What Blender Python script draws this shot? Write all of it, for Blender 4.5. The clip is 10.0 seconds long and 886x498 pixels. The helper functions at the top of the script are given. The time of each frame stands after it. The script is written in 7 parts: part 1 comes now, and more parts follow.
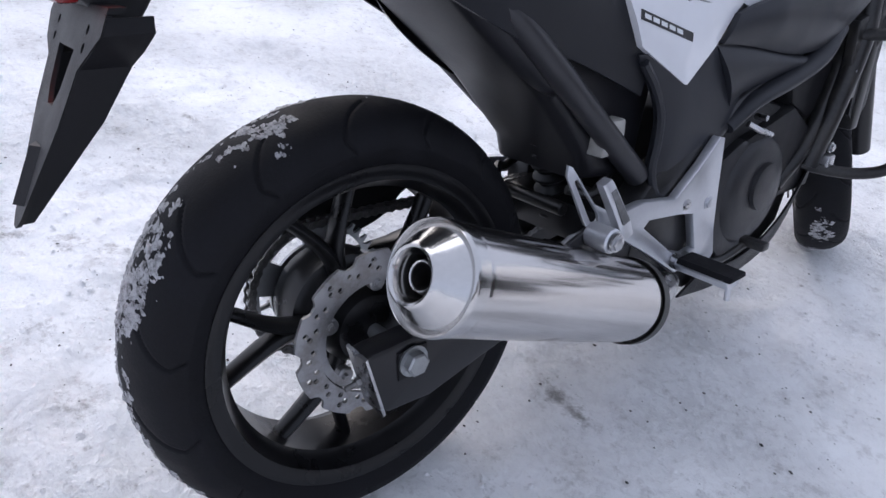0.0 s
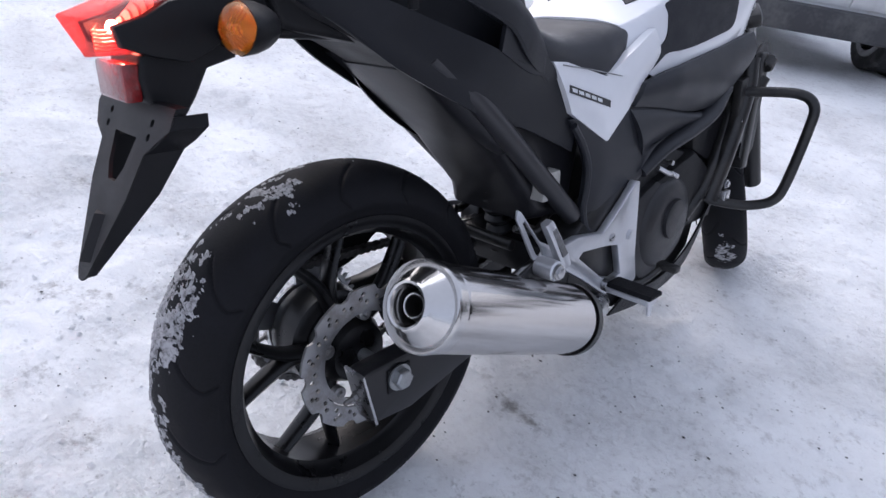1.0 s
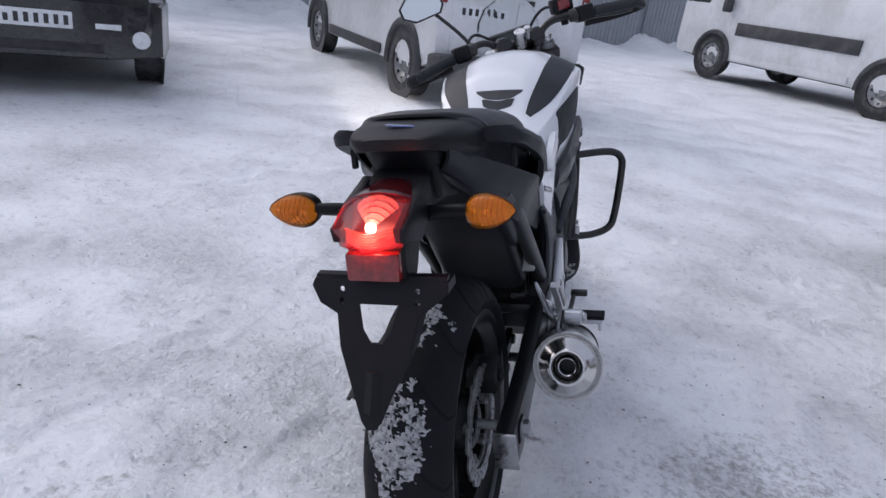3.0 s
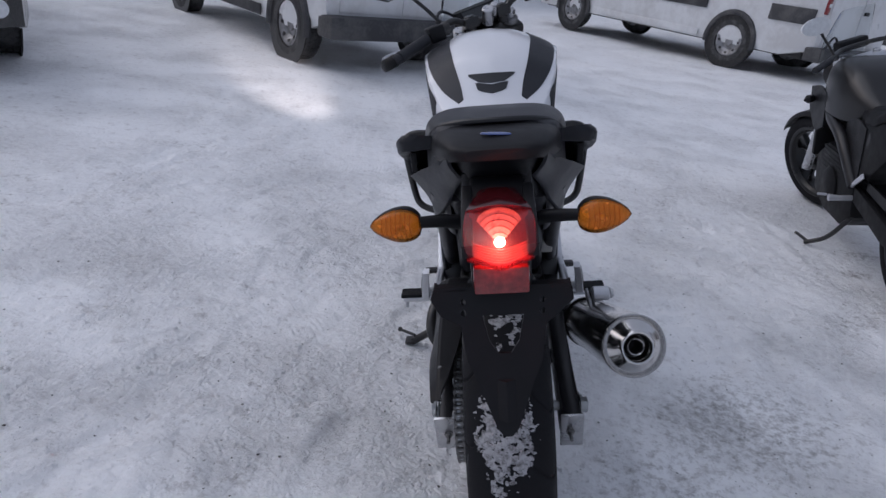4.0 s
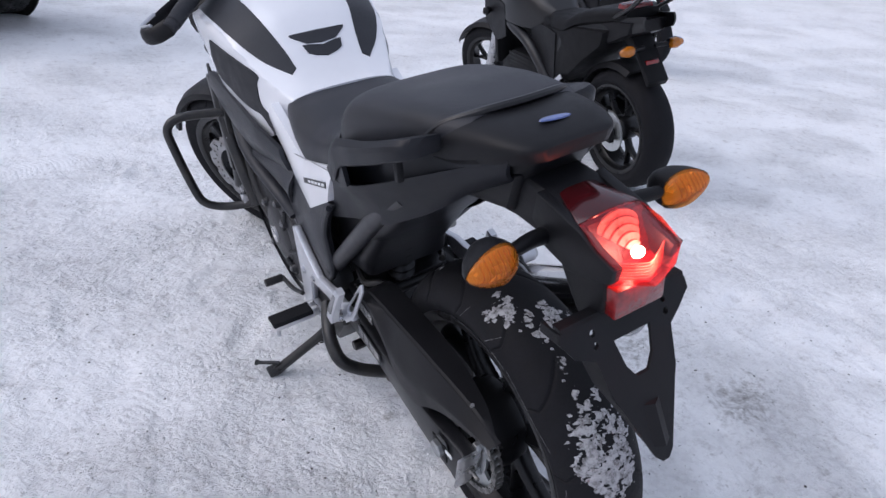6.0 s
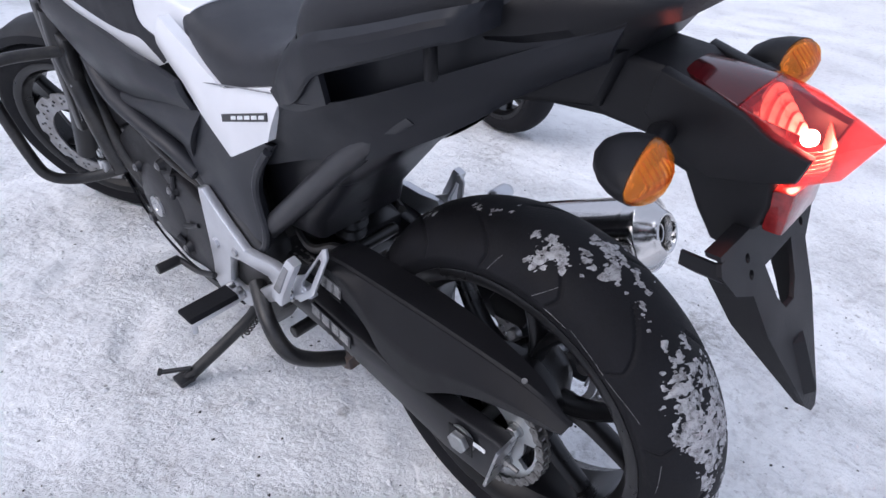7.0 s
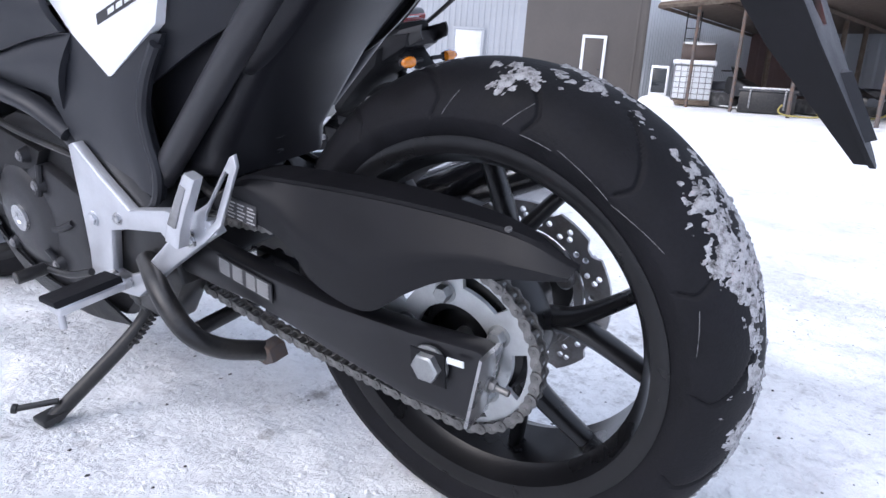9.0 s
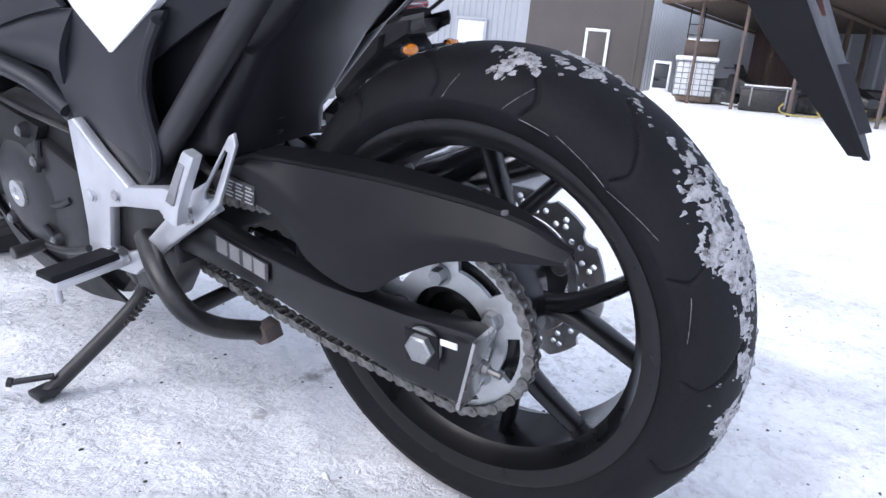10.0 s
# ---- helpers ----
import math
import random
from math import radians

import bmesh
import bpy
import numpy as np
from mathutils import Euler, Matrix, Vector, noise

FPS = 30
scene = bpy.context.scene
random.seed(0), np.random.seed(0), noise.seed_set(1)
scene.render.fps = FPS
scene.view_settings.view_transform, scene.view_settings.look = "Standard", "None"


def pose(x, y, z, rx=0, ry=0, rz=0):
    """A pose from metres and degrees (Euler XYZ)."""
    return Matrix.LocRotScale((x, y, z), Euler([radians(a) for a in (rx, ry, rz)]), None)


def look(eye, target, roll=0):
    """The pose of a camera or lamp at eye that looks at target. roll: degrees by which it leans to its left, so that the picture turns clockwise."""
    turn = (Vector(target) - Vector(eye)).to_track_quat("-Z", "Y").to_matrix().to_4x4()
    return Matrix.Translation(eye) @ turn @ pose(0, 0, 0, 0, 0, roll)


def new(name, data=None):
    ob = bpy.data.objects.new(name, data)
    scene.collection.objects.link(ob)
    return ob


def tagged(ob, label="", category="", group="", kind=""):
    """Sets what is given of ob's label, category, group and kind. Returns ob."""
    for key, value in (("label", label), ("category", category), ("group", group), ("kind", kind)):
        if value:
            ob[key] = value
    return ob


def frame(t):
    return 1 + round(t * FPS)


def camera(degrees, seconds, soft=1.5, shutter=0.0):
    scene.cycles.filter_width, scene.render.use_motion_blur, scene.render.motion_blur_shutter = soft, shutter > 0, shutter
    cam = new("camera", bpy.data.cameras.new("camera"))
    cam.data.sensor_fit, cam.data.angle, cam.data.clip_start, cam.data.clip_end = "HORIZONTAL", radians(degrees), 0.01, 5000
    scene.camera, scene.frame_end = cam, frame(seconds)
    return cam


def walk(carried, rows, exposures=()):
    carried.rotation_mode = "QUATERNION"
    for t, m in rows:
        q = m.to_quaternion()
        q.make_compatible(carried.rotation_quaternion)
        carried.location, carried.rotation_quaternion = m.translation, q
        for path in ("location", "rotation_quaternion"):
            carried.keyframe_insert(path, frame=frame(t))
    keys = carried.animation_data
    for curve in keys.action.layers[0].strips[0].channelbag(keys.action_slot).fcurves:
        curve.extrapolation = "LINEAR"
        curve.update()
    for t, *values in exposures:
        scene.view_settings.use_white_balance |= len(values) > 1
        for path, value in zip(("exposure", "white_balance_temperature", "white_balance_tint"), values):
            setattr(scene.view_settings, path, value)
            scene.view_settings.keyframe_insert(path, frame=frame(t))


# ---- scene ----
cam = camera(68.0, 10.0)
PATH = [
    (0, (0.533, -0.434, 0.925), (-0.632, 0.746, -0.193), 9.3),
    (0.5, (0.55, -0.474, 0.946), (-0.607, 0.71, -0.177), 11.0),
    (1, (0.592, -0.593, 1.024), (-0.478, 0.76, 0.012), 10.5),
    (1.5, (0.588, -0.74, 1.091), (-0.393, 0.748, 0.183), 10.2),
    (2, (0.419, -0.877, 1.124), (-0.488, 0.724, 0.343), 8.9),
    (2.5, (0.245, -1.036, 1.154), (-0.382, 0.709, 0.402), 7.1),
    (2.7, (0.18, -1.094, 1.144), (-0.306, 0.701, 0.408), 7.3),
    (3.8, (-0.224, -1.161, 1.182), (-0.257, 0.654, 0.345), 8.5),
    (4, (-0.309, -1.161, 1.183), (-0.226, 0.657, 0.354), 8.3),
    (4.5, (-0.476, -1.124, 1.183), (-0.113, 0.657, 0.348), 8.0),
    (5, (-0.615, -0.951, 1.166), (-0.012, 0.77, 0.343), 6.4),
    (5.5, (-0.715, -0.823, 1.158), (0.155, 0.778, 0.335), 7.3),
    (5.7, (-0.771, -0.789, 1.151), (0.194, 0.739, 0.294), 8.0),
    (6.8, (-0.83, -0.433, 0.996), (0.51, 0.737, 0.081), 5.0),
    (7, (-0.836, -0.381, 0.939), (0.585, 0.696, 0.032), 7.8),
    (7.5, (-0.833, -0.32, 0.715), (0.724, 0.654, -0.077), 9.9),
    (8, (-0.806, -0.327, 0.554), (0.819, 0.739, 0.083), 5.5),
    (8.5, (-0.799, -0.339, 0.546), (0.871, 0.666, 0.099), 3.4),
    (9, (-0.798, -0.34, 0.549), (0.883, 0.649, 0.109), 4.3),
    (9.5, (-0.8, -0.345, 0.544), (0.88, 0.636, 0.079), 5.1),
    (10, (-0.803, -0.345, 0.542), (0.879, 0.632, 0.075), 5.8),
]
walk(cam, [(t, look(eye, target, roll)) for t, eye, target, roll in PATH],
     [(0.0, 0.38, 5930, 14), (1.0, 0.34, 5930, 14), (2.0, 0.20, 5960, 14), (2.7, 0.02, 5940, 14), (3.8, -0.53, 5880, 14), (4.5, -0.60, 5800, 14), (5.5, -0.14, 5900, 14),
      (6.8, 0.36, 5900, 14), (7.5, 0.50, 5800, 14), (8.0, 0.60, 5750, 13), (8.5, 0.74, 5750, 13), (9.0, 0.91, 5780, 13), (10.0, 0.95, 5780, 13)])

# ---- world and light: overcast winter afternoon ----
world = bpy.data.worlds.new("overcast_sky")
scene.world = world
world.use_nodes = True
wn = world.node_tree
wn.nodes.clear()
sky = wn.nodes.new("ShaderNodeTexSky")
sky.sky_type = "NISHITA"
sky.sun_disc = False
sky.sun_elevation = radians(35)
sky.sun_rotation = radians(293)
sky.air_density, sky.dust_density, sky.ozone_density = 0.6, 7.0, 1.0
veil = wn.nodes.new("ShaderNodeMixRGB")       # thin even cloud over the whole sky
veil.inputs[0].default_value = 0.6
veil.inputs[2].default_value = (8.0, 8.4, 9.4, 1)
wbg = wn.nodes.new("ShaderNodeBackground")
wbg.inputs[1].default_value = 0.095
wout = wn.nodes.new("ShaderNodeOutputWorld")
wn.links.new(sky.outputs[0], veil.inputs[1])
wn.links.new(veil.outputs[0], wbg.inputs[0])
wn.links.new(wbg.outputs[0], wout.inputs[0])

sun_data = bpy.data.lights.new("sun", "SUN")
sun_data.energy, sun_data.angle, sun_data.color = 0.66, radians(50), (1.0, 0.98, 0.96)
sun = new("sun", sun_data)
sun.matrix_world = look((-5.5, 1, 8), (0, 0, 0))

# ---- materials ----
def material(name, color, rough=0.5, metal=0.0, spot=None, scale=30.0, bump=0.0, bump_scale=200.0, coat=0.0, vary=0.15, fine=0.25, spec=0.5):
    """Principled material with colour variation at two scales and fine relief. spot: a second colour that shows in patches."""
    m = bpy.data.materials.new(name)
    m.use_nodes = True
    nt = m.node_tree
    b = nt.nodes["Principled BSDF"]
    b.inputs["Metallic"].default_value = metal
    b.inputs["Specular IOR Level"].default_value = spec
    b.inputs["Coat Weight"].default_value = coat
    b.inputs["Coat Roughness"].default_value = 0.08
    tc = nt.nodes.new("ShaderNodeTexCoord")
    n1 = nt.nodes.new("ShaderNodeTexNoise")
    n1.inputs["Scale"].default_value, n1.inputs["Detail"].default_value = scale, 6
    n2 = nt.nodes.new("ShaderNodeTexNoise")
    n2.inputs["Scale"].default_value, n2.inputs["Detail"].default_value = scale * 9, 3
    for n in (n1, n2):
        nt.links.new(tc.outputs["Object"], n.inputs["Vector"])
    mixn = nt.nodes.new("ShaderNodeMix")
    mixn.inputs[0].default_value = fine
    nt.links.new(n1.outputs[0], mixn.inputs[2])
    nt.links.new(n2.outputs[0], mixn.inputs[3])
    ramp = nt.nodes.new("ShaderNodeValToRGB")
    dark = [c * (1 - vary) for c in color]
    lite = spot if spot else [min(1.0, c * (1 + vary)) for c in color]
    ramp.color_ramp.elements[0].position, ramp.color_ramp.elements[1].position = (0.45, 0.62) if spot else (0.3, 0.7)
    ramp.color_ramp.elements[0].color = (*(color if spot else dark), 1)
    ramp.color_ramp.elements[1].color = (*lite, 1)
    nt.links.new(mixn.outputs[0], ramp.inputs[0])
    nt.links.new(ramp.outputs[0], b.inputs["Base Color"])
    rr = nt.nodes.new("ShaderNodeMapRange")
    rr.inputs[1].default_value, rr.inputs[2].default_value = 0.3, 0.7
    rr.inputs[3].default_value, rr.inputs[4].default_value = max(0.02, rough * 0.85), min(1.0, rough * 1.15)
    nt.links.new(n1.outputs[0], rr.inputs[0])
    nt.links.new(rr.outputs[0], b.inputs["Roughness"])
    if bump:
        n3 = nt.nodes.new("ShaderNodeTexNoise")
        n3.inputs["Scale"].default_value, n3.inputs["Detail"].default_value = bump_scale, 5
        nt.links.new(tc.outputs["Object"], n3.inputs["Vector"])
        bp = nt.nodes.new("ShaderNodeBump")
        bp.inputs["Strength"].default_value, bp.inputs["Distance"].default_value = bump, 0.002
        nt.links.new(n3.outputs[0], bp.inputs["Height"])
        nt.links.new(bp.outputs[0], b.inputs["Normal"])
    return m


def lit(name, color, strength, base=None):
    m = material(name, base or color, 0.2)
    b = m.node_tree.nodes["Principled BSDF"]
    b.inputs["Emission Color"].default_value = (*color, 1)
    b.inputs["Emission Strength"].default_value = strength
    return m


def lens_plastic(name, color, alpha=0.75):
    m = material(name, color, 0.12, coat=0.6, scale=60, vary=0.2)
    b = m.node_tree.nodes["Principled BSDF"]
    b.inputs["Transmission Weight"].default_value = alpha
    b.inputs["IOR"].default_value = 1.45
    return m


def clear_lens(name, color, tint, clear):
    """Thin coloured plastic that one can partly see through."""
    m = material(name, color, 0.14, coat=0.35, scale=60, vary=0.15)
    nt = m.node_tree
    tr = nt.nodes.new("ShaderNodeBsdfTransparent")
    tr.inputs[0].default_value = (*tint, 1)
    mx = nt.nodes.new("ShaderNodeMixShader")
    mx.inputs[0].default_value = clear
    nt.links.new(nt.nodes["Principled BSDF"].outputs[0], mx.inputs[1])
    nt.links.new(tr.outputs[0], mx.inputs[2])
    nt.links.new(mx.outputs[0], nt.nodes["Material Output"].inputs[0])
    return m


M_RUBBER = material("tyre_rubber", (0.0088, 0.0088, 0.0108), 0.68, bump=0.3, bump_scale=400, scale=25, vary=0.4, spec=0.17)
M_RIM = material("rim_black_satin", (0.007, 0.007, 0.008), 0.30, scale=14, vary=0.3, bump=0.05, bump_scale=300, spec=0.36)
M_BLACK = material("black_plastic_matt", (0.0072, 0.0072, 0.0088), 0.46, spec=0.24, bump=0.18, bump_scale=900, vary=0.25, scale=18)
M_BLACKGLOSS = material("black_paint_satin", (0.010, 0.010, 0.012), 0.34, scale=12, vary=0.3, spec=0.45)
M_SPLASH = material("splash_guard_plastic", (0.012, 0.012, 0.015), 0.36, spec=0.34, bump=0.1, bump_scale=600, vary=0.25, scale=10)
M_TAIL = material("tail_plastic", (0.011, 0.012, 0.016), 0.45, spec=0.3, bump=0.15, bump_scale=900, vary=0.2, scale=15)
M_GREY = material("dark_grey_plastic", (0.022, 0.0235, 0.029), 0.42, spec=0.36, bump=0.15, bump_scale=900, vary=0.18, scale=15)
M_GREYTUBE = material("grey_painted_tube", (0.026, 0.026, 0.030), 0.4, vary=0.15)
M_WHITE = material("white_pearl_paint", (0.78, 0.79, 0.82), 0.22, coat=0.7, vary=0.03, scale=6)
M_PADBLACK = material("rubber_pad", (0.02, 0.021, 0.026), 0.7, bump=0.4, bump_scale=600)
M_SEAT = material("seat_vinyl", (0.016, 0.017, 0.022), 0.42, bump=0.35, bump_scale=700, vary=0.3, scale=9, spec=0.4)
M_ALU = material("silver_cast_aluminium", (0.62, 0.63, 0.66), 0.36, metal=0.75, bump=0.1, bump_scale=500, vary=0.08)
M_STEEL = material("bright_steel", (0.52, 0.52, 0.53), 0.28, metal=1.0, vary=0.1, scale=40)
M_CHROME = material("polished_muffler_steel", (0.62, 0.60, 0.585), 0.13, metal=1.0, vary=0.05, scale=5)
M_CHROMECAP = material("polished_muffler_cap", (0.62, 0.61, 0.60), 0.17, metal=1.0, vary=0.06, scale=20)
M_ZINC = material("zinc_sprocket", (0.55, 0.57, 0.58), 0.38, metal=0.85, vary=0.12, scale=40)
M_BOLT = material("dull_plated_bolt", (0.36, 0.37, 0.375), 0.38, metal=0.85, vary=0.2, scale=50)
M_CHAIN = material("oiled_chain_steel", (0.21, 0.205, 0.20), 0.36, metal=0.8, vary=0.5, scale=90)
M_DISC = material("brake_disc_steel", (0.36, 0.36, 0.37), 0.4, metal=0.85, spot=(0.26, 0.25, 0.245), scale=25, bump=0.1)
M_ENGINE = material("engine_dark_grey", (0.012, 0.012, 0.0135), 0.48, spec=0.3, bump=0.3, bump_scale=300, vary=0.3)
M_ENGCOVER = material("engine_cover_grey", (0.017, 0.017, 0.02), 0.42, bump=0.2, bump_scale=300, vary=0.2)
M_STAND = material("black_frame_paint", (0.012, 0.012, 0.013), 0.35, spot=(0.03, 0.028, 0.026), scale=20)
M_RUST = material("rusty_bare_steel", (0.10, 0.07, 0.055), 0.7, spot=(0.09, 0.08, 0.08), scale=60, bump=0.4)
M_RED = clear_lens("red_lens", (0.30, 0.018, 0.026), (1.0, 0.46, 0.40), 0.5)
M_BOWL = material("lamp_reflector", (0.9, 0.66, 0.6), 0.3, metal=0.3, vary=0.25, scale=120)
M_REDREF = material("red_reflector", (0.2, 0.012, 0.013), 0.22, coat=0.6, scale=120, vary=0.4, bump=0.5, bump_scale=300)
M_AMBER = lens_plastic("amber_lens", (0.75, 0.24, 0.015), 0.35)
M_AMBERCLEAR = clear_lens("amber_clear_lens", (0.66, 0.23, 0.02), (1.0, 0.60, 0.2), 0.66)
M_AMBERBOWL = material("amber_reflector_bowl", (0.85, 0.62, 0.34), 0.25, metal=0.6, vary=0.3, scale=60, bump=0.2, bump_scale=120)
M_BOWLDARK = material("lamp_back_red", (0.05, 0.006, 0.006), 0.3, vary=0.4, scale=220, bump=0.6, bump_scale=300)
# Ribs of the red lens; their bright lit stripes are put into a paler colour.
M_RIB = clear_lens("lit_lens_rib", (0.85, 0.42, 0.36), (1.0, 0.7, 0.62), 0.35)
# Front of the lens with no light behind it: that darkness is in the colour.
M_REDUNLIT = material("unlit_red_lens_front", (0.045, 0.004, 0.006), 0.16, coat=0.25, scale=60, vary=0.2)
M_BULB = lit("tail_bulb", (1.0, 0.66, 0.5), 90.0)
M_LABEL = material("label_black", (0.03, 0.03, 0.033), 0.4)
M_LABELINK = material("label_print", (0.38, 0.38, 0.38), 0.5)
M_LABELWHITE = material("label_white", (0.75, 0.77, 0.78), 0.4)
M_GLASS = bpy.data.materials.new("clear_glass")
M_GLASS.use_nodes = True
gb = M_GLASS.node_tree.nodes["Principled BSDF"]
gb.inputs["Base Color"].default_value, gb.inputs["Roughness"].default_value = (0.9, 0.93, 0.94, 1), 0.03
gb.inputs["Transmission Weight"].default_value, gb.inputs["IOR"].default_value = 1.0, 1.1
M_MIRROR = material("mirror_glass", (0.85, 0.87, 0.88), 0.02, metal=1.0, vary=0.01)
M_SNOWCRUST = material("frozen_snow_crust", (0.46, 0.46, 0.475), 0.6, spot=(0.075, 0.07, 0.068), scale=120, bump=1.0, bump_scale=420, fine=0.45)
M_SALT = material("dried_salt", (0.20, 0.20, 0.205), 0.8, spot=(0.05, 0.05, 0.05), scale=160)
M_VANWHITE = material("van_white_paint", (0.74, 0.75, 0.76), 0.3, coat=0.3, spot=(0.6, 0.6, 0.6), scale=1.5)
M_BUMPER = material("grey_bumper_plastic", (0.04, 0.04, 0.045), 0.6, spot=(0.09, 0.09, 0.09), scale=4)
M_CARBLACK = material("suv_black_paint", (0.012, 0.013, 0.015), 0.2, coat=0.5, spot=(0.035, 0.035, 0.036), scale=3)
M_CARTYRE = material("dusty_car_tyre", (0.03, 0.03, 0.032), 0.8, spot=(0.1, 0.1, 0.1), scale=8, bump=0.6, bump_scale=60)
M_STEELRIM = material("steel_wheel_grey", (0.3, 0.3, 0.31), 0.45, metal=0.5, spot=(0.16, 0.16, 0.16), scale=12)
M_WINDOW = material("dark_window_glass", (0.015, 0.018, 0.02), 0.05, coat=0.5, vary=0.02)
M_FENCE = material("grey_sheet_metal", (0.3, 0.32, 0.345), 0.5, metal=0.2, spot=(0.26, 0.275, 0.3), scale=0.8)
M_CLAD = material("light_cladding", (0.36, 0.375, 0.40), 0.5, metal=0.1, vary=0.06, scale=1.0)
# Base colour raised so the oblique, weakly lit north wall renders brighter.
M_CLADLIGHTENED = material("lightened_cladding", (0.60, 0.62, 0.65), 0.5, metal=0.1, vary=0.06, scale=1.0)
M_BROWN = material("brown_gate_panel", (0.085, 0.075, 0.068), 0.55, vary=0.12, scale=1.2)
M_WOOD = material("weathered_wood", (0.1, 0.07, 0.05), 0.8, spot=(0.16, 0.13, 0.1), scale=6, bump=0.6, bump_scale=60)
M_RUSTTUBE = material("rusty_post", (0.1, 0.085, 0.08), 0.7, spot=(0.16, 0.1, 0.07), scale=10)


# ---- mesh helpers ----
def link_mesh(name, bm, mat, parent=None, label="", smooth=40):
    me = bpy.data.meshes.new(name)
    bmesh.ops.recalc_face_normals(bm, faces=bm.faces)
    bm.to_mesh(me)
    bm.free()
    for p in me.polygons:
        p.use_smooth = smooth > 0
    if smooth > 0:
        me.set_sharp_from_angle(angle=radians(smooth))
    me.materials.append(mat)
    ob = new(name, me)
    ob.parent = parent
    if label:
        ob["label"] = label
    return ob


def part(name, bm, material_, parent, label="", smooth=40):
    return link_mesh(name, bm, material_, parent, label, smooth)


def thing(name, m, label, category, group="", kind=""):
    ob = new(name)
    ob.empty_display_size = 0.05
    ob.matrix_world = m
    return tagged(ob, label, category, group, kind)


def join(*bms):
    out = bms[0]
    for b in bms[1:]:
        tmp = bpy.data.meshes.new("tmp")
        b.to_mesh(tmp)
        b.free()
        out.from_mesh(tmp)
        bpy.data.meshes.remove(tmp)
    return out


def moved(bm, m):
    bmesh.ops.transform(bm, matrix=m, verts=bm.verts)
    return bm


def box(x0, x1, y0, y1, z0, z1, bevel=0.0, segs=2):
    bm = bmesh.new()
    bmesh.ops.create_cube(bm, size=1)
    for v in bm.verts:
        v.co = Vector((x0 + (v.co.x + 0.5) * (x1 - x0), y0 + (v.co.y + 0.5) * (y1 - y0), z0 + (v.co.z + 0.5) * (z1 - z0)))
    if bevel:
        bmesh.ops.bevel(bm, geom=bm.edges[:], offset=bevel, segments=segs, affect="EDGES", profile=0.5)
    return bm


def prism(outline, x0, x1, bevel=0.0, segs=2, holes=()):
    """A plate with an outline in the y, z plane, from x0 to x1, its rims rounded."""
    bm = bmesh.new()
    if holes:
        loops = [outline, *holes]
        edges = []
        for lp in loops:
            vs = [bm.verts.new((x0, y, z)) for y, z in lp]
            edges += [bm.edges.new((vs[i], vs[(i + 1) % len(vs)])) for i in range(len(vs))]
        bmesh.ops.triangle_fill(bm, use_beauty=True, edges=edges)
        ext = bmesh.ops.extrude_face_region(bm, geom=bm.faces[:])
        for v in ext["geom"]:
            if isinstance(v, bmesh.types.BMVert):
                v.co.x = x1
        bmesh.ops.recalc_face_normals(bm, faces=bm.faces)
    else:
        a = [bm.verts.new((x0, y, z)) for y, z in outline]
        b = [bm.verts.new((x1, y, z)) for y, z in outline]
        n = len(a)
        bm.faces.new(a)
        bm.faces.new(b[::-1])
        for i in range(n):
            bm.faces.new((a[i], b[i], b[(i + 1) % n], a[(i + 1) % n]))
        bmesh.ops.recalc_face_normals(bm, faces=bm.faces)
    if bevel:
        rim = [e for e in bm.edges if len(e.link_faces) == 2 and e.calc_face_angle(0) > 0.6 and abs(e.verts[0].co.x - e.verts[1].co.x) < 1e-6]
        bmesh.ops.bevel(bm, geom=rim, offset=bevel, segments=segs, affect="EDGES", profile=0.5)
    return bm


def curve(points, n, closed=False):
    """n points at even steps on a smooth line through the given ones."""
    pts = [Vector(p) for p in points]
    if closed:
        pts = [pts[-1], *pts, pts[0], pts[1]]
    else:
        pts = [pts[0] * 2 - pts[1], *pts, pts[-1] * 2 - pts[-2]]
    fine = []
    for i in range(1, len(pts) - 2):
        p0, p1, p2, p3 = pts[i - 1:i + 3]
        for k in range(16):
            t = k / 16
            fine.append(0.5 * (2 * p1 + (p2 - p0) * t + (2 * p0 - 5 * p1 + 4 * p2 - p3) * t * t + (3 * p1 - p0 - 3 * p2 + p3) * t ** 3))
    fine.append(pts[-2])
    d = [0.0]
    for a, b in zip(fine, fine[1:]):
        d.append(d[-1] + (b - a).length)
    out, j = [], 0
    for i in range(n):
        s = d[-1] * i / (n if closed else n - 1)
        while j < len(d) - 2 and d[j + 1] < s:
            j += 1
        k = (s - d[j]) / max(d[j + 1] - d[j], 1e-9)
        out.append(fine[j].lerp(fine[j + 1], min(max(k, 0), 1)))
    return out


def line(points, n):
    """n points at even steps on straight pieces."""
    pts = [Vector(p) for p in points]
    d = [0.0]
    for a, b in zip(pts, pts[1:]):
        d.append(d[-1] + (b - a).length)
    out, j = [], 0
    for i in range(n):
        s = d[-1] * i / (n - 1)
        while j < len(d) - 2 and d[j + 1] < s:
            j += 1
        out.append(pts[j].lerp(pts[j + 1], (s - d[j]) / max(d[j + 1] - d[j], 1e-9)))
    return out


def loft(rings, closed_ring=True, caps=True, loop=False):
    bm = bmesh.new()
    rows = [[bm.verts.new(p) for p in r] for r in rings]
    n = len(rows[0])
    pairs = list(zip(rows, rows[1:])) + ([(rows[-1], rows[0])] if loop else [])
    for a, b in pairs:
        for i in range(n if closed_ring else n - 1):
            j = (i + 1) % n
            bm.faces.new((a[i], a[j], b[j], b[i]))
    if caps and closed_ring and not loop:
        bm.faces.new(rows[0][::-1])
        bm.faces.new(rows[-1])
    return bm


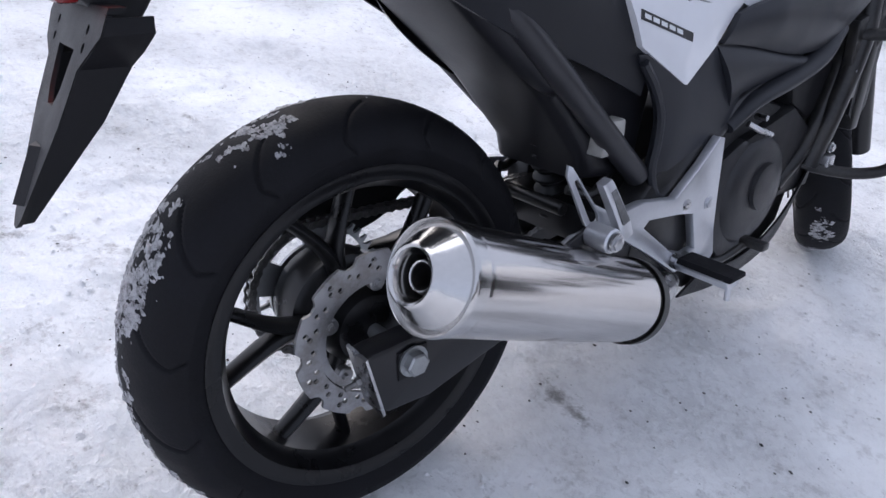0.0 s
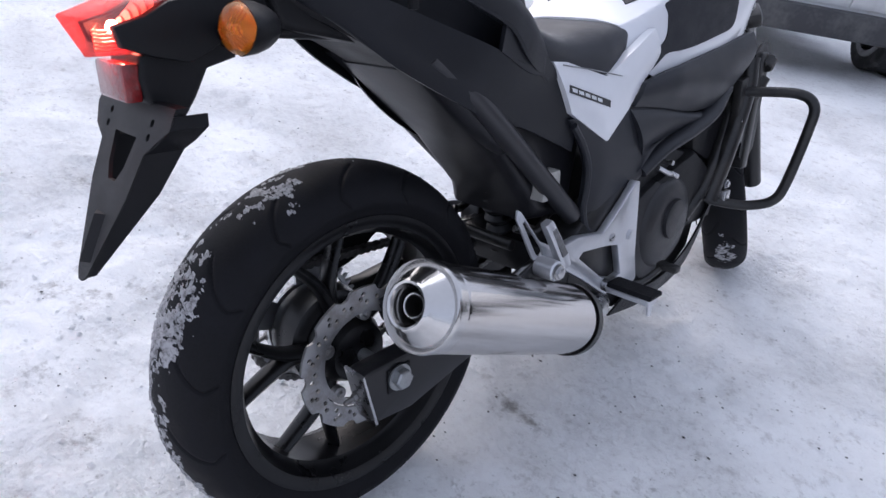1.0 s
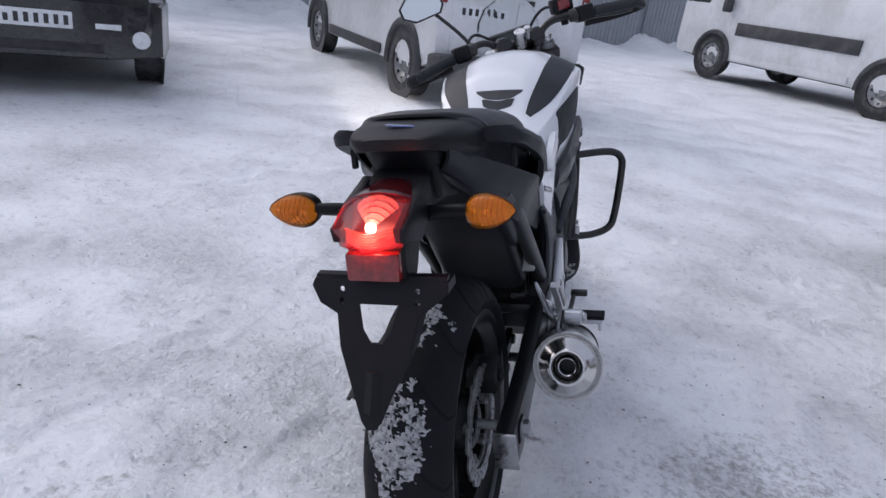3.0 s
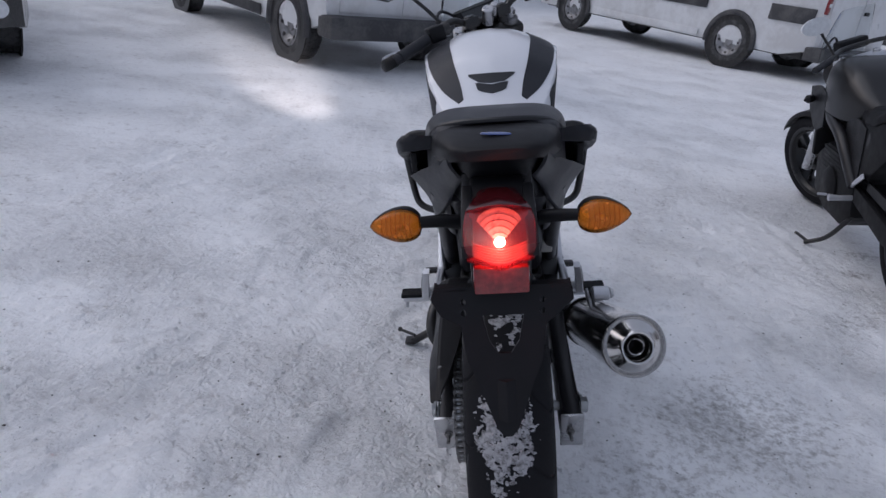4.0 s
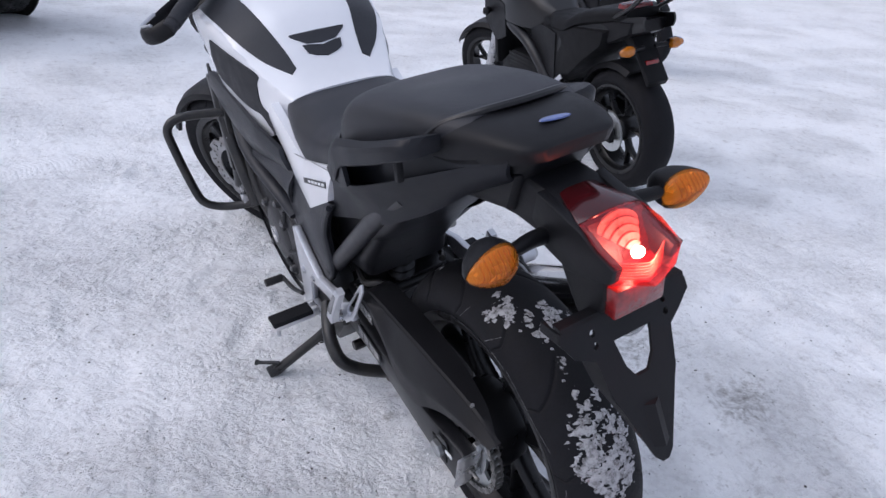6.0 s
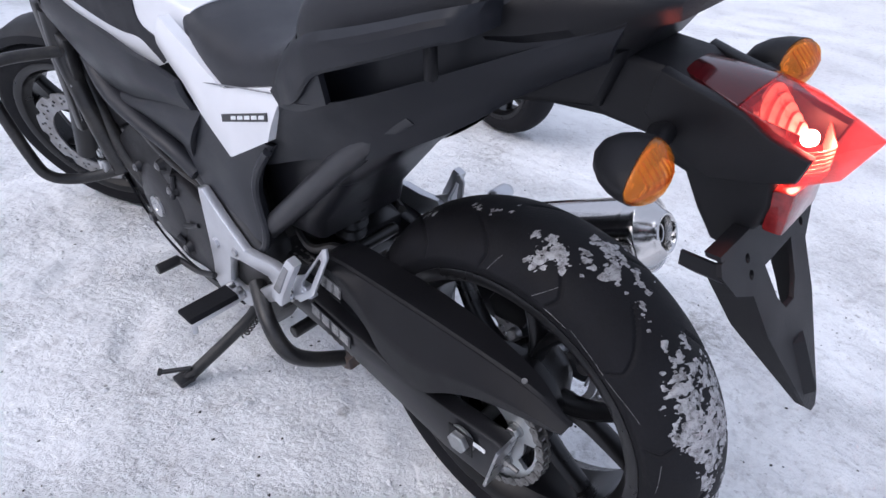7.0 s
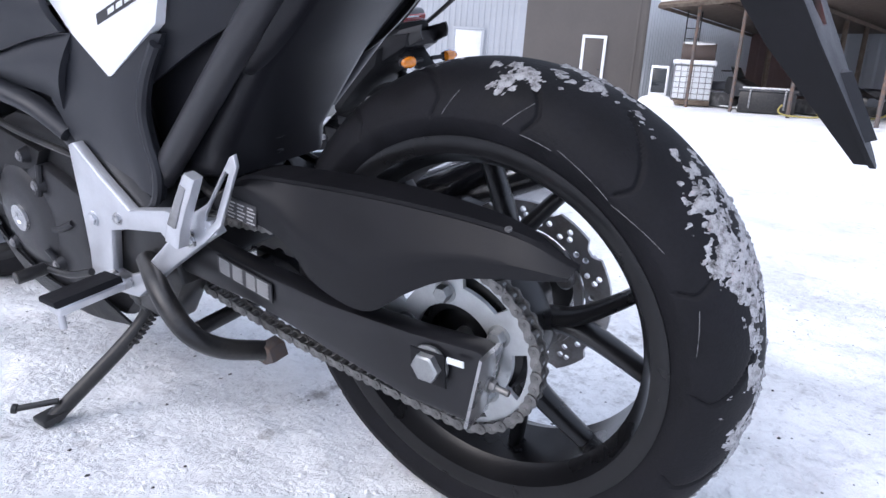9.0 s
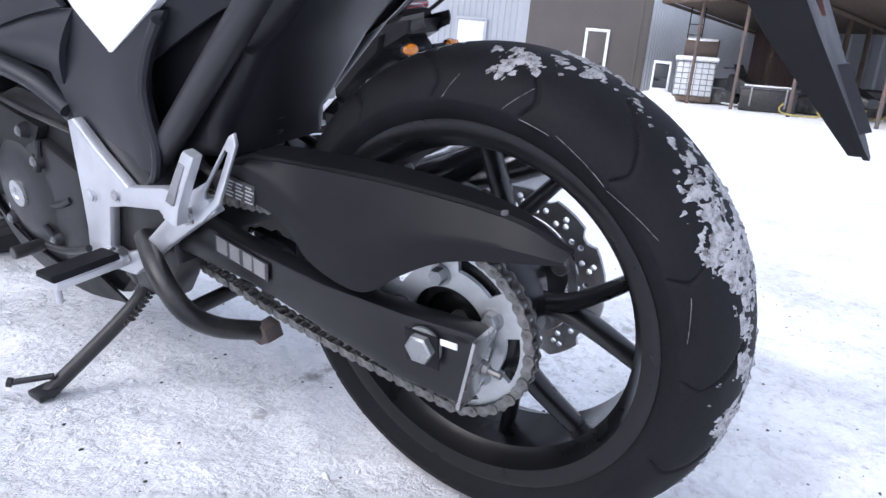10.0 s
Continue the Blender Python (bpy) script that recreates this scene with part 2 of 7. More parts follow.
def tube(points, r, segs=12, n=0, smooth=True, flat=1.0, up=(1, 0, 0), closed=False):
    """A round bar along a line. r: a radius or one for each end; flat: width against height, the width lying across up."""
    pts = curve(points, n or len(points) * 6, closed) if smooth else [Vector(p) for p in points]
    rings = []
    side = Vector(up)
    for i, p in enumerate(pts):
        if closed:
            d = pts[(i + 1) % len(pts)] - pts[i - 1]
        else:
            d = pts[min(i + 1, len(pts) - 1)] - pts[max(i - 1, 0)]
        d.normalize()
        a = side - d * side.dot(d)
        if a.length < 1e-4:
            a = d.orthogonal()
        a.normalize()
        side = a
        b = d.cross(a)
        rad = r if isinstance(r, (int, float)) else r[0] + (r[1] - r[0]) * i / (len(pts) - 1)
        rings.append([p + a * math.cos(t) * rad + b * math.sin(t) * rad * flat for t in (2 * math.pi * k / segs for k in range(segs))])
    return loft(rings, loop=closed)


def lathe(profile, segs=48, m=None, closed=False):
    """Turns a line of (along x, radius) round the x axis, then places it by m."""
    bm = bmesh.new()
    rows = []
    for x, r in profile:
        if r < 1e-6:
            rows.append([bm.verts.new((x, 0, 0))])
        else:
            rows.append([bm.verts.new((x, r * math.cos(a), r * math.sin(a))) for a in (2 * math.pi * k / segs for k in range(segs))])
    for a, b in list(zip(rows, rows[1:])) + ([(rows[-1], rows[0])] if closed else []):
        for i in range(segs):
            j = (i + 1) % segs
            if len(a) == 1 and len(b) == 1:
                continue
            if len(a) == 1:
                bm.faces.new((a[0], b[j], b[i]))
            elif len(b) == 1:
                bm.faces.new((a[i], a[j], b[0]))
            else:
                bm.faces.new((a[i], a[j], b[j], b[i]))
    if m is not None:
        moved(bm, m)
    return bm


def along(a, b):
    """A pose whose x axis runs from a towards b."""
    d = (Vector(b) - Vector(a)).normalized()
    return Matrix.Translation(a) @ d.to_track_quat("X", "Z").to_matrix().to_4x4()


def rod(a, b, r, segs=16, bevel=0.15):
    h = (Vector(b) - Vector(a)).length
    e = min(r * bevel, h * 0.3)
    return lathe([(0, 0), (0, r - e), (e, r), (h - e, r), (h, r - e), (h, 0)], segs, along(a, b))


def bolt(p, d, r=0.008, h=0.007):
    """A hexagon bolt head with a flange, that sits at p and looks along d."""
    q = Vector(p) + Vector(d).normalized() * h
    m = along(p, q)
    a = lathe([(-0.002, 0), (-0.002, r * 1.3), (0.0015, r * 1.3), (0.0015, 0)], 20, m)
    b = lathe([(0, 0), (0, r), (h * 0.85, r), (h, r * 0.85), (h, 0)], 6, m)
    return join(a, b)


def panel(top, bottom, xf, thick=0.004, side=1, nu=28, nv=10, smooth_edges=True):
    """A bowed shell between two lines in the y, z plane. xf(u, v) gives its distance from the middle plane."""
    f = curve if smooth_edges else line
    a = f([(0, *p) for p in top], nu)
    b = f([(0, *p) for p in bottom], nu)
    outer, inner = [], []
    for i in range(nu):
        u = i / (nu - 1)
        ro, ri = [], []
        for j in range(nv):
            v = j / (nv - 1)
            p = a[i].lerp(b[i], v)
            x = xf(u, v)
            ro.append(Vector((side * x, p.y, p.z)))
            ri.append(Vector((side * (x - thick), p.y, p.z)))
        outer.append(ro)
        inner.append(ri)
    rings = [o + n[::-1] for o, n in zip(outer, inner)]
    return loft(rings)


def mirrored(bm):
    """A copy of bm on the other side of the middle plane."""
    out = bm.copy()
    bmesh.ops.scale(out, vec=(-1, 1, 1), verts=out.verts)
    return out


def fbm(x, y, scale, octaves=4, seed=0):
    """Smooth random relief on arrays, from about -1 to 1."""
    rng = np.random.RandomState(seed)
    tab = rng.rand(256, 256) * 2 - 1
    out, amp = np.zeros_like(x, dtype=float), 1.0
    for o in range(octaves):
        fx, fy = x * scale + 37.3 * o, y * scale + 91.7 * o
        ix, iy = np.floor(fx).astype(int), np.floor(fy).astype(int)
        tx, ty = fx - ix, fy - iy
        tx, ty = tx * tx * (3 - 2 * tx), ty * ty * (3 - 2 * ty)
        g = lambda a, b: tab[a % 256, b % 256]
        out += amp * ((g(ix, iy) * (1 - tx) + g(ix + 1, iy) * tx) * (1 - ty) + (g(ix, iy + 1) * (1 - tx) + g(ix + 1, iy + 1) * tx) * ty)
        amp, scale = amp * 0.5, scale * 2.03
    return out

M_RESERVOIR = material("yellowed_reservoir_plastic", (0.42, 0.41, 0.38), 0.45, vary=0.15, scale=40)

# ---- trodden snow ----
GRIME = [  # dirty and wet patches: place, half lengths, turn, strength
    (.085, .413, .075, .022, -.1, .75), (-.092, .385, .03, .02, .5, .5), (-.105, .611, .05, .02, .9, .35), (.75, .42, .42, .28, .4, .42),
    (.42, .15, .30, .20, .2, .34), (.85, -.02, .16, .10, .3, .5), (1.57, 1.245, .34, .10, .5, .32), (2.05, 2.03, .16, .07, .2, .45),
    (-1.0, 1.19, .13, .05, .7, .28), (-.39, -.32, .05, .035, .4, .5), (-.60, -.32, .055, .03, .2, .45), (-.88, -.20, .05, .035, .8, .5),
    (-.96, -.29, .05, .03, .8, .5), (-.80, -.13, .05, .03, .8, .48), (-.65, .013, .045, .03, .8, .48), (-1.39, .30, .04, .02, .3, .5),
    (-1.39, .07, .08, .03, .3, .4), (-.37, .68, .07, .04, .5, .3), (-.75, -.02, .10, .05, .2, .3), (1.85, 1.75, .10, .05, .2, .6),
    (-2.2, 1.6, .25, .05, .5, .3), (-1.7, 2.4, .3, .05, .2, .25), (1.2, 2.6, .5, .08, .9, .25), (.6, 3.4, .6, .08, .3, .25), (-.2, .95, .2, .06, .4, .2),
]

TREADS = [  # printed tyre tracks: place, direction, half width, half length
    (-.32, -.37, .6, .09, .45), (-.42, .92, .8, .075, .5), (-.9, .3, 1.4, .08, .9),
    (.8, .9, .5, .09, .9), (-1.1, 1.7, 2.6, .09, 1.2), (.9, -.2, 2.3, .08, .8), (1.5, 1.9, 1.2, .1, 1.5), (-.2, 2.6, .3, .1, 1.6),
]


def build_ground():
    m = bpy.data.materials.new("trodden_snow")
    m.use_nodes = True
    nt = m.node_tree
    b = nt.nodes["Principled BSDF"]
    b.inputs["Roughness"].default_value = 0.62
    b.inputs["Subsurface Weight"].default_value = 0.0
    tc = nt.nodes.new("ShaderNodeTexCoord")

    def tex(scale, detail, rough=0.55):
        n = nt.nodes.new("ShaderNodeTexNoise")
        n.inputs["Scale"].default_value, n.inputs["Detail"].default_value, n.inputs["Roughness"].default_value = scale, detail, rough
        nt.links.new(tc.outputs["Object"], n.inputs["Vector"])
        return n

    def ramp(src, p0, p1, c0, c1):
        r = nt.nodes.new("ShaderNodeValToRGB")
        r.color_ramp.elements[0].position, r.color_ramp.elements[1].position = p0, p1
        r.color_ramp.elements[0].color, r.color_ramp.elements[1].color = (*c0, 1), (*c1, 1)
        nt.links.new(src, r.inputs[0])
        return r

    def mix(kind, fac, a, c):
        x = nt.nodes.new("ShaderNodeMixRGB")
        x.blend_type = kind
        if isinstance(fac, float):
            x.inputs[0].default_value = fac
        else:
            nt.links.new(fac, x.inputs[0])
        for sock, val in ((x.inputs[1], a), (x.inputs[2], c)):
            if isinstance(val, tuple):
                sock.default_value = (*val, 1)
            else:
                nt.links.new(val, sock)
        return x

    def calc(op, a, c, add=None):
        x = nt.nodes.new("ShaderNodeMath")
        x.operation = op
        for sock, val in zip(x.inputs, (a, c) if add is None else (a, c, add)):
            if isinstance(val, (int, float)):
                sock.default_value = val
            else:
                nt.links.new(val, sock)
        return x.outputs[0]

    def chips(scale, warp):
        """Broken crusts and chips: cells of uneven outline."""
        v = nt.nodes.new("ShaderNodeTexVoronoi")
        v.inputs["Scale"].default_value = scale
        wob = nt.nodes.new("ShaderNodeMixRGB")
        wob.blend_type = "ADD"
        wob.inputs[0].default_value = warp
        nt.links.new(tc.outputs["Object"], wob.inputs[1])
        nt.links.new(tex(scale * 0.45, 4, 0.7).outputs["Color"], wob.inputs[2])
        nt.links.new(wob.outputs[0], v.inputs["Vector"])
        return v.outputs["Distance"]

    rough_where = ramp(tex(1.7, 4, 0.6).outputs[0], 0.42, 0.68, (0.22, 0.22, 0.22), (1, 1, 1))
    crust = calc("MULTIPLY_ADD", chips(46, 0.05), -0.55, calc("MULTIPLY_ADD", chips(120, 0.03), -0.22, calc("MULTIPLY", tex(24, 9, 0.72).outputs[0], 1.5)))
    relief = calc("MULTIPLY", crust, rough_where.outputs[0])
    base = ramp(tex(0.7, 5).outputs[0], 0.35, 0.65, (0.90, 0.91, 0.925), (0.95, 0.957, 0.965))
    # Hollows of the broken crust darkened in the colour, where relief shading stays faint.
    hollow_shade = ramp(crust, 0.20, 0.40, (0.88, 0.876, 0.88), (1, 1, 1))
    hollow_shade_mix = mix("MIX", rough_where.outputs[0], (1, 1, 1), hollow_shade.outputs[0])
    grain = ramp(tex(95, 8, 0.85).outputs[0], 0.30, 0.46, (0.87, 0.865, 0.86), (1, 1, 1))
    scuff = ramp(tex(15, 8, 0.74).outputs[0], 0.55, 0.66, (1, 1, 1), (0.77, 0.76, 0.755))
    broad = mix("MULTIPLY", 1.0, mix("MULTIPLY", 1.0, base.outputs[0], hollow_shade_mix.outputs[0]).outputs[0], mix("MULTIPLY", 1.0, grain.outputs[0], scuff.outputs[0]).outputs[0])
    grit = ramp(tex(38, 5, 0.68).outputs[0], 0.60, 0.72, (0, 0, 0), (1, 1, 1))
    where = ramp(tex(1.1, 5, 0.65).outputs[0], 0.43, 0.68, (0, 0, 0), (1, 1, 1))
    gritmask = mix("MULTIPLY", 1.0, grit.outputs[0], where.outputs[0])
    c1 = mix("MIX", gritmask.outputs[0], broad.outputs[0], (0.26, 0.24, 0.235))
    smear = ramp(tex(6.5, 6, 0.65).outputs[0], 0.52, 0.70, (0, 0, 0), (0.34, 0.34, 0.34))
    smearmask = mix("MULTIPLY", 1.0, smear.outputs[0], where.outputs[0])
    c2 = mix("MIX", smearmask.outputs[0], c1.outputs[0], (0.48, 0.455, 0.44))
    speck = ramp(tex(70, 3, 0.6).outputs[0], 0.66, 0.72, (0, 0, 0), (0.8, 0.8, 0.8))
    strewn = ramp(tex(3.2, 5, 0.7).outputs[0], 0.44, 0.64, (0.05, 0.05, 0.05), (1, 1, 1))
    speckmask = mix("MULTIPLY", 1.0, speck.outputs[0], strewn.outputs[0])
    c3 = mix("MIX", speckmask.outputs[0], c2.outputs[0], (0.16, 0.15, 0.14))
    att = nt.nodes.new("ShaderNodeAttribute")
    att.attribute_name = "grime"
    ragged = tex(36, 8, 0.75)
    lift = nt.nodes.new("ShaderNodeMath")
    lift.operation = "MULTIPLY_ADD"
    lift.inputs[1].default_value = 0.42
    nt.links.new(att.outputs["Fac"], lift.inputs[0])
    nt.links.new(ragged.outputs[0], lift.inputs[2])
    spill = ramp(lift.outputs[0], 0.61, 0.84, (0, 0, 0), (0.8, 0.8, 0.8))
    c4 = mix("MIX", spill.outputs[0], c3.outputs[0], (0.2, 0.185, 0.175))
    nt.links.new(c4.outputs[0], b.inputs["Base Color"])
    run = nt.nodes.new("ShaderNodeAttribute")
    run.attribute_name = "tread_run"
    pressed = nt.nodes.new("ShaderNodeAttribute")
    pressed.attribute_name = "tread"
    wave = nt.nodes.new("ShaderNodeMath")
    wave.operation = "MULTIPLY"
    wave.inputs[1].default_value = 2 * math.pi / 0.021
    nt.links.new(run.outputs["Fac"], wave.inputs[0])
    sine = nt.nodes.new("ShaderNodeMath")
    sine.operation = "SINE"
    nt.links.new(wave.outputs[0], sine.inputs[0])
    lug = nt.nodes.new("ShaderNodeMath")
    lug.operation = "MULTIPLY"
    nt.links.new(sine.outputs[0], lug.inputs[0])
    nt.links.new(pressed.outputs["Fac"], lug.inputs[1])
    total = nt.nodes.new("ShaderNodeMath")
    total.operation = "MULTIPLY_ADD"
    total.inputs[1].default_value = 0.035
    nt.links.new(lug.outputs[0], total.inputs[0])
    nt.links.new(relief, total.inputs[2])
    bp = nt.nodes.new("ShaderNodeBump")
    bp.inputs["Strength"].default_value, bp.inputs["Distance"].default_value = 0.85, 0.024
    nt.links.new(total.outputs[0], bp.inputs["Height"])
    nt.links.new(bp.outputs[0], b.inputs["Normal"])

    def axis(lo, hi, step, reach):
        core = list(np.arange(lo, hi, step))
        out, s = [], step
        p = hi
        while p < reach:
            out.append(p)
            s *= 1.07
            p += s
        left, s, p = [], step, lo - step
        while p > -reach:
            left.append(p)
            s *= 1.07
            p -= s
        return np.array(left[::-1] + core + out)

    xs, ys = axis(-1.7, 1.7, 0.017, 700), axis(-0.9, 2.3, 0.017, 700)
    X, Y = np.meshgrid(xs, ys, indexing="ij")
    r = np.hypot(X, Y)
    near = np.exp(-(r / 9) ** 2)
    Z = near * (0.005 * fbm(X, Y, 8, 3, 1) + 0.0045 * fbm(X, Y, 24, 2, 2)) + 0.012 * fbm(X, Y, 0.9, 3, 3) * np.clip((r - 0.6) / 3, 0, 1)
    rng = np.random.RandomState(5)
    for _ in range(70):                                  # heel marks and crumbs
        cx, cy, a = rng.uniform(-1.9, 1.5), rng.uniform(-0.8, 2.3), rng.uniform(0, math.pi)
        if math.hypot(cx, cy) < 0.25 or abs(cx + 0.3) < 0.12 and abs(cy - 0.66) < 0.15:
            continue
        u, v = (X - cx) * math.cos(a) + (Y - cy) * math.sin(a), -(X - cx) * math.sin(a) + (Y - cy) * math.cos(a)
        q = (u / 0.11) ** 2 + (v / 0.045) ** 2
        Z += -0.008 * np.exp(-q ** 2) + 0.004 * np.exp(-((np.sqrt(q) - 1.25) / 0.22) ** 2)
    for k in range(7):                                   # wheel tracks that cross the yard
        a, off = rng.uniform(-0.5, 0.5) + (1.1 if k % 2 else -0.4), rng.uniform(-3.5, 3.5)
        d = X * math.cos(a) + Y * math.sin(a) - off
        for t in (-0.06, 0.06):
            Z -= 0.004 * np.exp(-((d - t) / 0.035) ** 2) * near
    Z += RISE(X, Y)
    nx, ny = len(xs), len(ys)
    verts = np.stack([X, Y, Z], -1).reshape(-1, 3)
    idx = np.arange(nx * ny).reshape(nx, ny)
    faces = np.stack([idx[:-1, :-1], idx[1:, :-1], idx[1:, 1:], idx[:-1, 1:]], -1).reshape(-1, 4)
    me = bpy.data.meshes.new("ground")
    me.from_pydata(verts.tolist(), [], faces.tolist())
    grime = np.zeros_like(X)
    for cx, cy, rx, ry, a, s in GRIME:
        u, v = (X - cx) * math.cos(a) + (Y - cy) * math.sin(a), -(X - cx) * math.sin(a) + (Y - cy) * math.cos(a)
        grime = np.maximum(grime, s * np.exp(-((u / rx) ** 2 + (v / ry) ** 2) ** 1.5))
    at_ = me.attributes.new("grime", "FLOAT", "POINT")
    at_.data.foreach_set("value", grime.reshape(-1).astype(np.float32))
    press, along_ = np.zeros_like(X), np.zeros_like(X)
    patchy = np.clip(0.5 + 1.6 * fbm(X, Y, 5, 3, 8), 0, 1)
    for cx, cy, a, half, long in TREADS:
        u, v = (X - cx) * math.cos(a) + (Y - cy) * math.sin(a), -(X - cx) * math.sin(a) + (Y - cy) * math.cos(a)
        w = np.exp(-(v / half) ** 6) * np.exp(-(u / long) ** 4) * patchy
        along_ = np.where(w > press, u + 0.25 * np.abs(v) + 0.006 * fbm(X, Y, 9, 2, 17), along_)
        press = np.maximum(press, w)
    for name_, arr in (("tread", press), ("tread_run", along_)):
        at2 = me.attributes.new(name_, "FLOAT", "POINT")
        at2.data.foreach_set("value", arr.reshape(-1).astype(np.float32))
    for p in me.polygons:
        p.use_smooth = True
    me.materials.append(m)
    return tagged(new("ground", me), "trodden packed snow with grit and dark specks over the yard", "snow ground", kind="structure")


def RISE(x, y):
    """The yard climbs gently towards the sheds."""
    e = np.clip(x * 0.95 + y * 0.1 - 3.4, 0, 60)
    return 0.072 * e * e / (e + 3.0) * np.clip(1.6 - 0.02 * e, 0.2, 1)


build_ground()


def scatter(name, n, lo, hi, mat, label, seed, flat=0.6):
    """Small irregular lumps strewn over the near snow."""
    rng = np.random.RandomState(seed)
    bm = bmesh.new()
    for _ in range(n):
        x, y = rng.normal(0.1, 1.1), rng.normal(0.4, 1.0)
        if math.hypot(x + .02, y) < .12:
            continue
        r = lo + (hi - lo) * rng.rand() ** 3
        dirs = [(1, 0, 0), (.3, .9, 0), (-.8, .5, 0), (-.7, -.7, 0), (.4, -.9, 0), (0, 0, 1), (0, 0, -.6)]
        turn = Matrix.Rotation(rng.uniform(0, 6.3), 3, "Z")
        vs = []
        for d in dirs:
            v = turn @ Vector(d) * r * rng.uniform(.6, 1.2)
            vs.append(bm.verts.new((x + v.x * rng.uniform(.8, 1.5), y + v.y, float(RISE(np.array([x]), np.array([y]))[0]) + .004 + v.z * flat)))
        for i in range(5):
            bm.faces.new((vs[i], vs[(i + 1) % 5], vs[5]))
            bm.faces.new((vs[(i + 1) % 5], vs[i], vs[6]))
    return tagged(link_mesh(name, bm, mat, None, "", smooth=0), label, "debris", kind="stuff")


scatter("ice_crumb", 5200, .002, .009, bpy.data.materials["trodden_snow"], "loose crumbs of broken packed snow", 3)
scatter("grit", 1300, .001, .0045, M_STAND, "dark grit strewn over the snow", 4)

# ---- the motorcycle, in its own frame: x to its right, y ahead, z up, rear wheel's contact at the origin ----
LEAN = -12.0
bike = thing("motorcycle", pose(-0.002, 0, -0.004, 0, 0, -2.4) @ pose(0, 0, 0, 0, LEAN, 0),
             "white and dark grey naked motorcycle leaning on its side stand", "motorcycle")
AX = 0.307


def tyre_mesh(R, half, rim_r, nth=1600, ns=80, grooves=15, depth=0.0032):
    """A road tyre round the x axis with curved rain grooves cut into both shoulders."""
    s = np.linspace(-1, 1, ns)
    t = np.linspace(0, 2 * np.pi, nth, endpoint=False)
    a = np.abs(s)
    xs = np.sign(s) * half * np.where(a < 0.72, np.sin(a / 0.72 * 1.45), 1.0 - 0.22 * ((a - 0.72) / 0.28) ** 1.6)
    crown = half * 0.62
    rs = np.where(a < 0.72, R - crown * (1 - np.cos(a / 0.72 * 1.32)) / (1 - math.cos(1.32)), 0)
    r72 = R - crown
    rs = np.where(a >= 0.72, r72 - (r72 - rim_r) * (a - 0.72) / 0.28, rs)
    S, T = np.meshgrid(s, t)
    Rr = np.tile(rs, (nth, 1)).copy()
    Xr = np.tile(xs, (nth, 1)).copy()
    dx, dr = np.gradient(xs), np.gradient(rs)
    ln = np.hypot(dx, dr)
    nx, nr = np.tile(-dr / ln, (nth, 1)), np.tile(dx / ln, (nth, 1))
    for side in (-1, 1):
        for k in range(grooves):
            th0 = 2 * np.pi * (k + (0.5 if side > 0 else 0)) / grooves
            q = np.clip((side * S - 0.10) / 0.62, 0, 1)
            c = th0 + 0.23 * (1 - (1 - q) ** 2.2) - 0.05 * np.clip(q - 0.75, 0, 1) / 0.25
            d = np.angle(np.exp(1j * (T - c)))
            fade = np.clip((side * S - 0.10) / 0.04, 0, 1) * np.clip((0.74 - side * S) / 0.04, 0, 1)
            cut = depth * fade * np.exp(-(d / (0.0075 + 0.004 * (1 - q))) ** 4)
            Rr -= cut * nr
            Xr -= cut * nx
    V = np.stack([Xr, Rr * np.cos(T), Rr * np.sin(T)], -1)
    return V, S, T


def grid_bm(V, wrap=True):
    n, k = V.shape[:2]
    bm = bmesh.new()
    vs = [[bm.verts.new(V[i, j]) for j in range(k)] for i in range(n)]
    for i in range(n if wrap else n - 1):
        for j in range(k - 1):
            bm.faces.new((vs[i][j], vs[i][j + 1], vs[(i + 1) % n][j + 1], vs[(i + 1) % n][j]))
    return bm


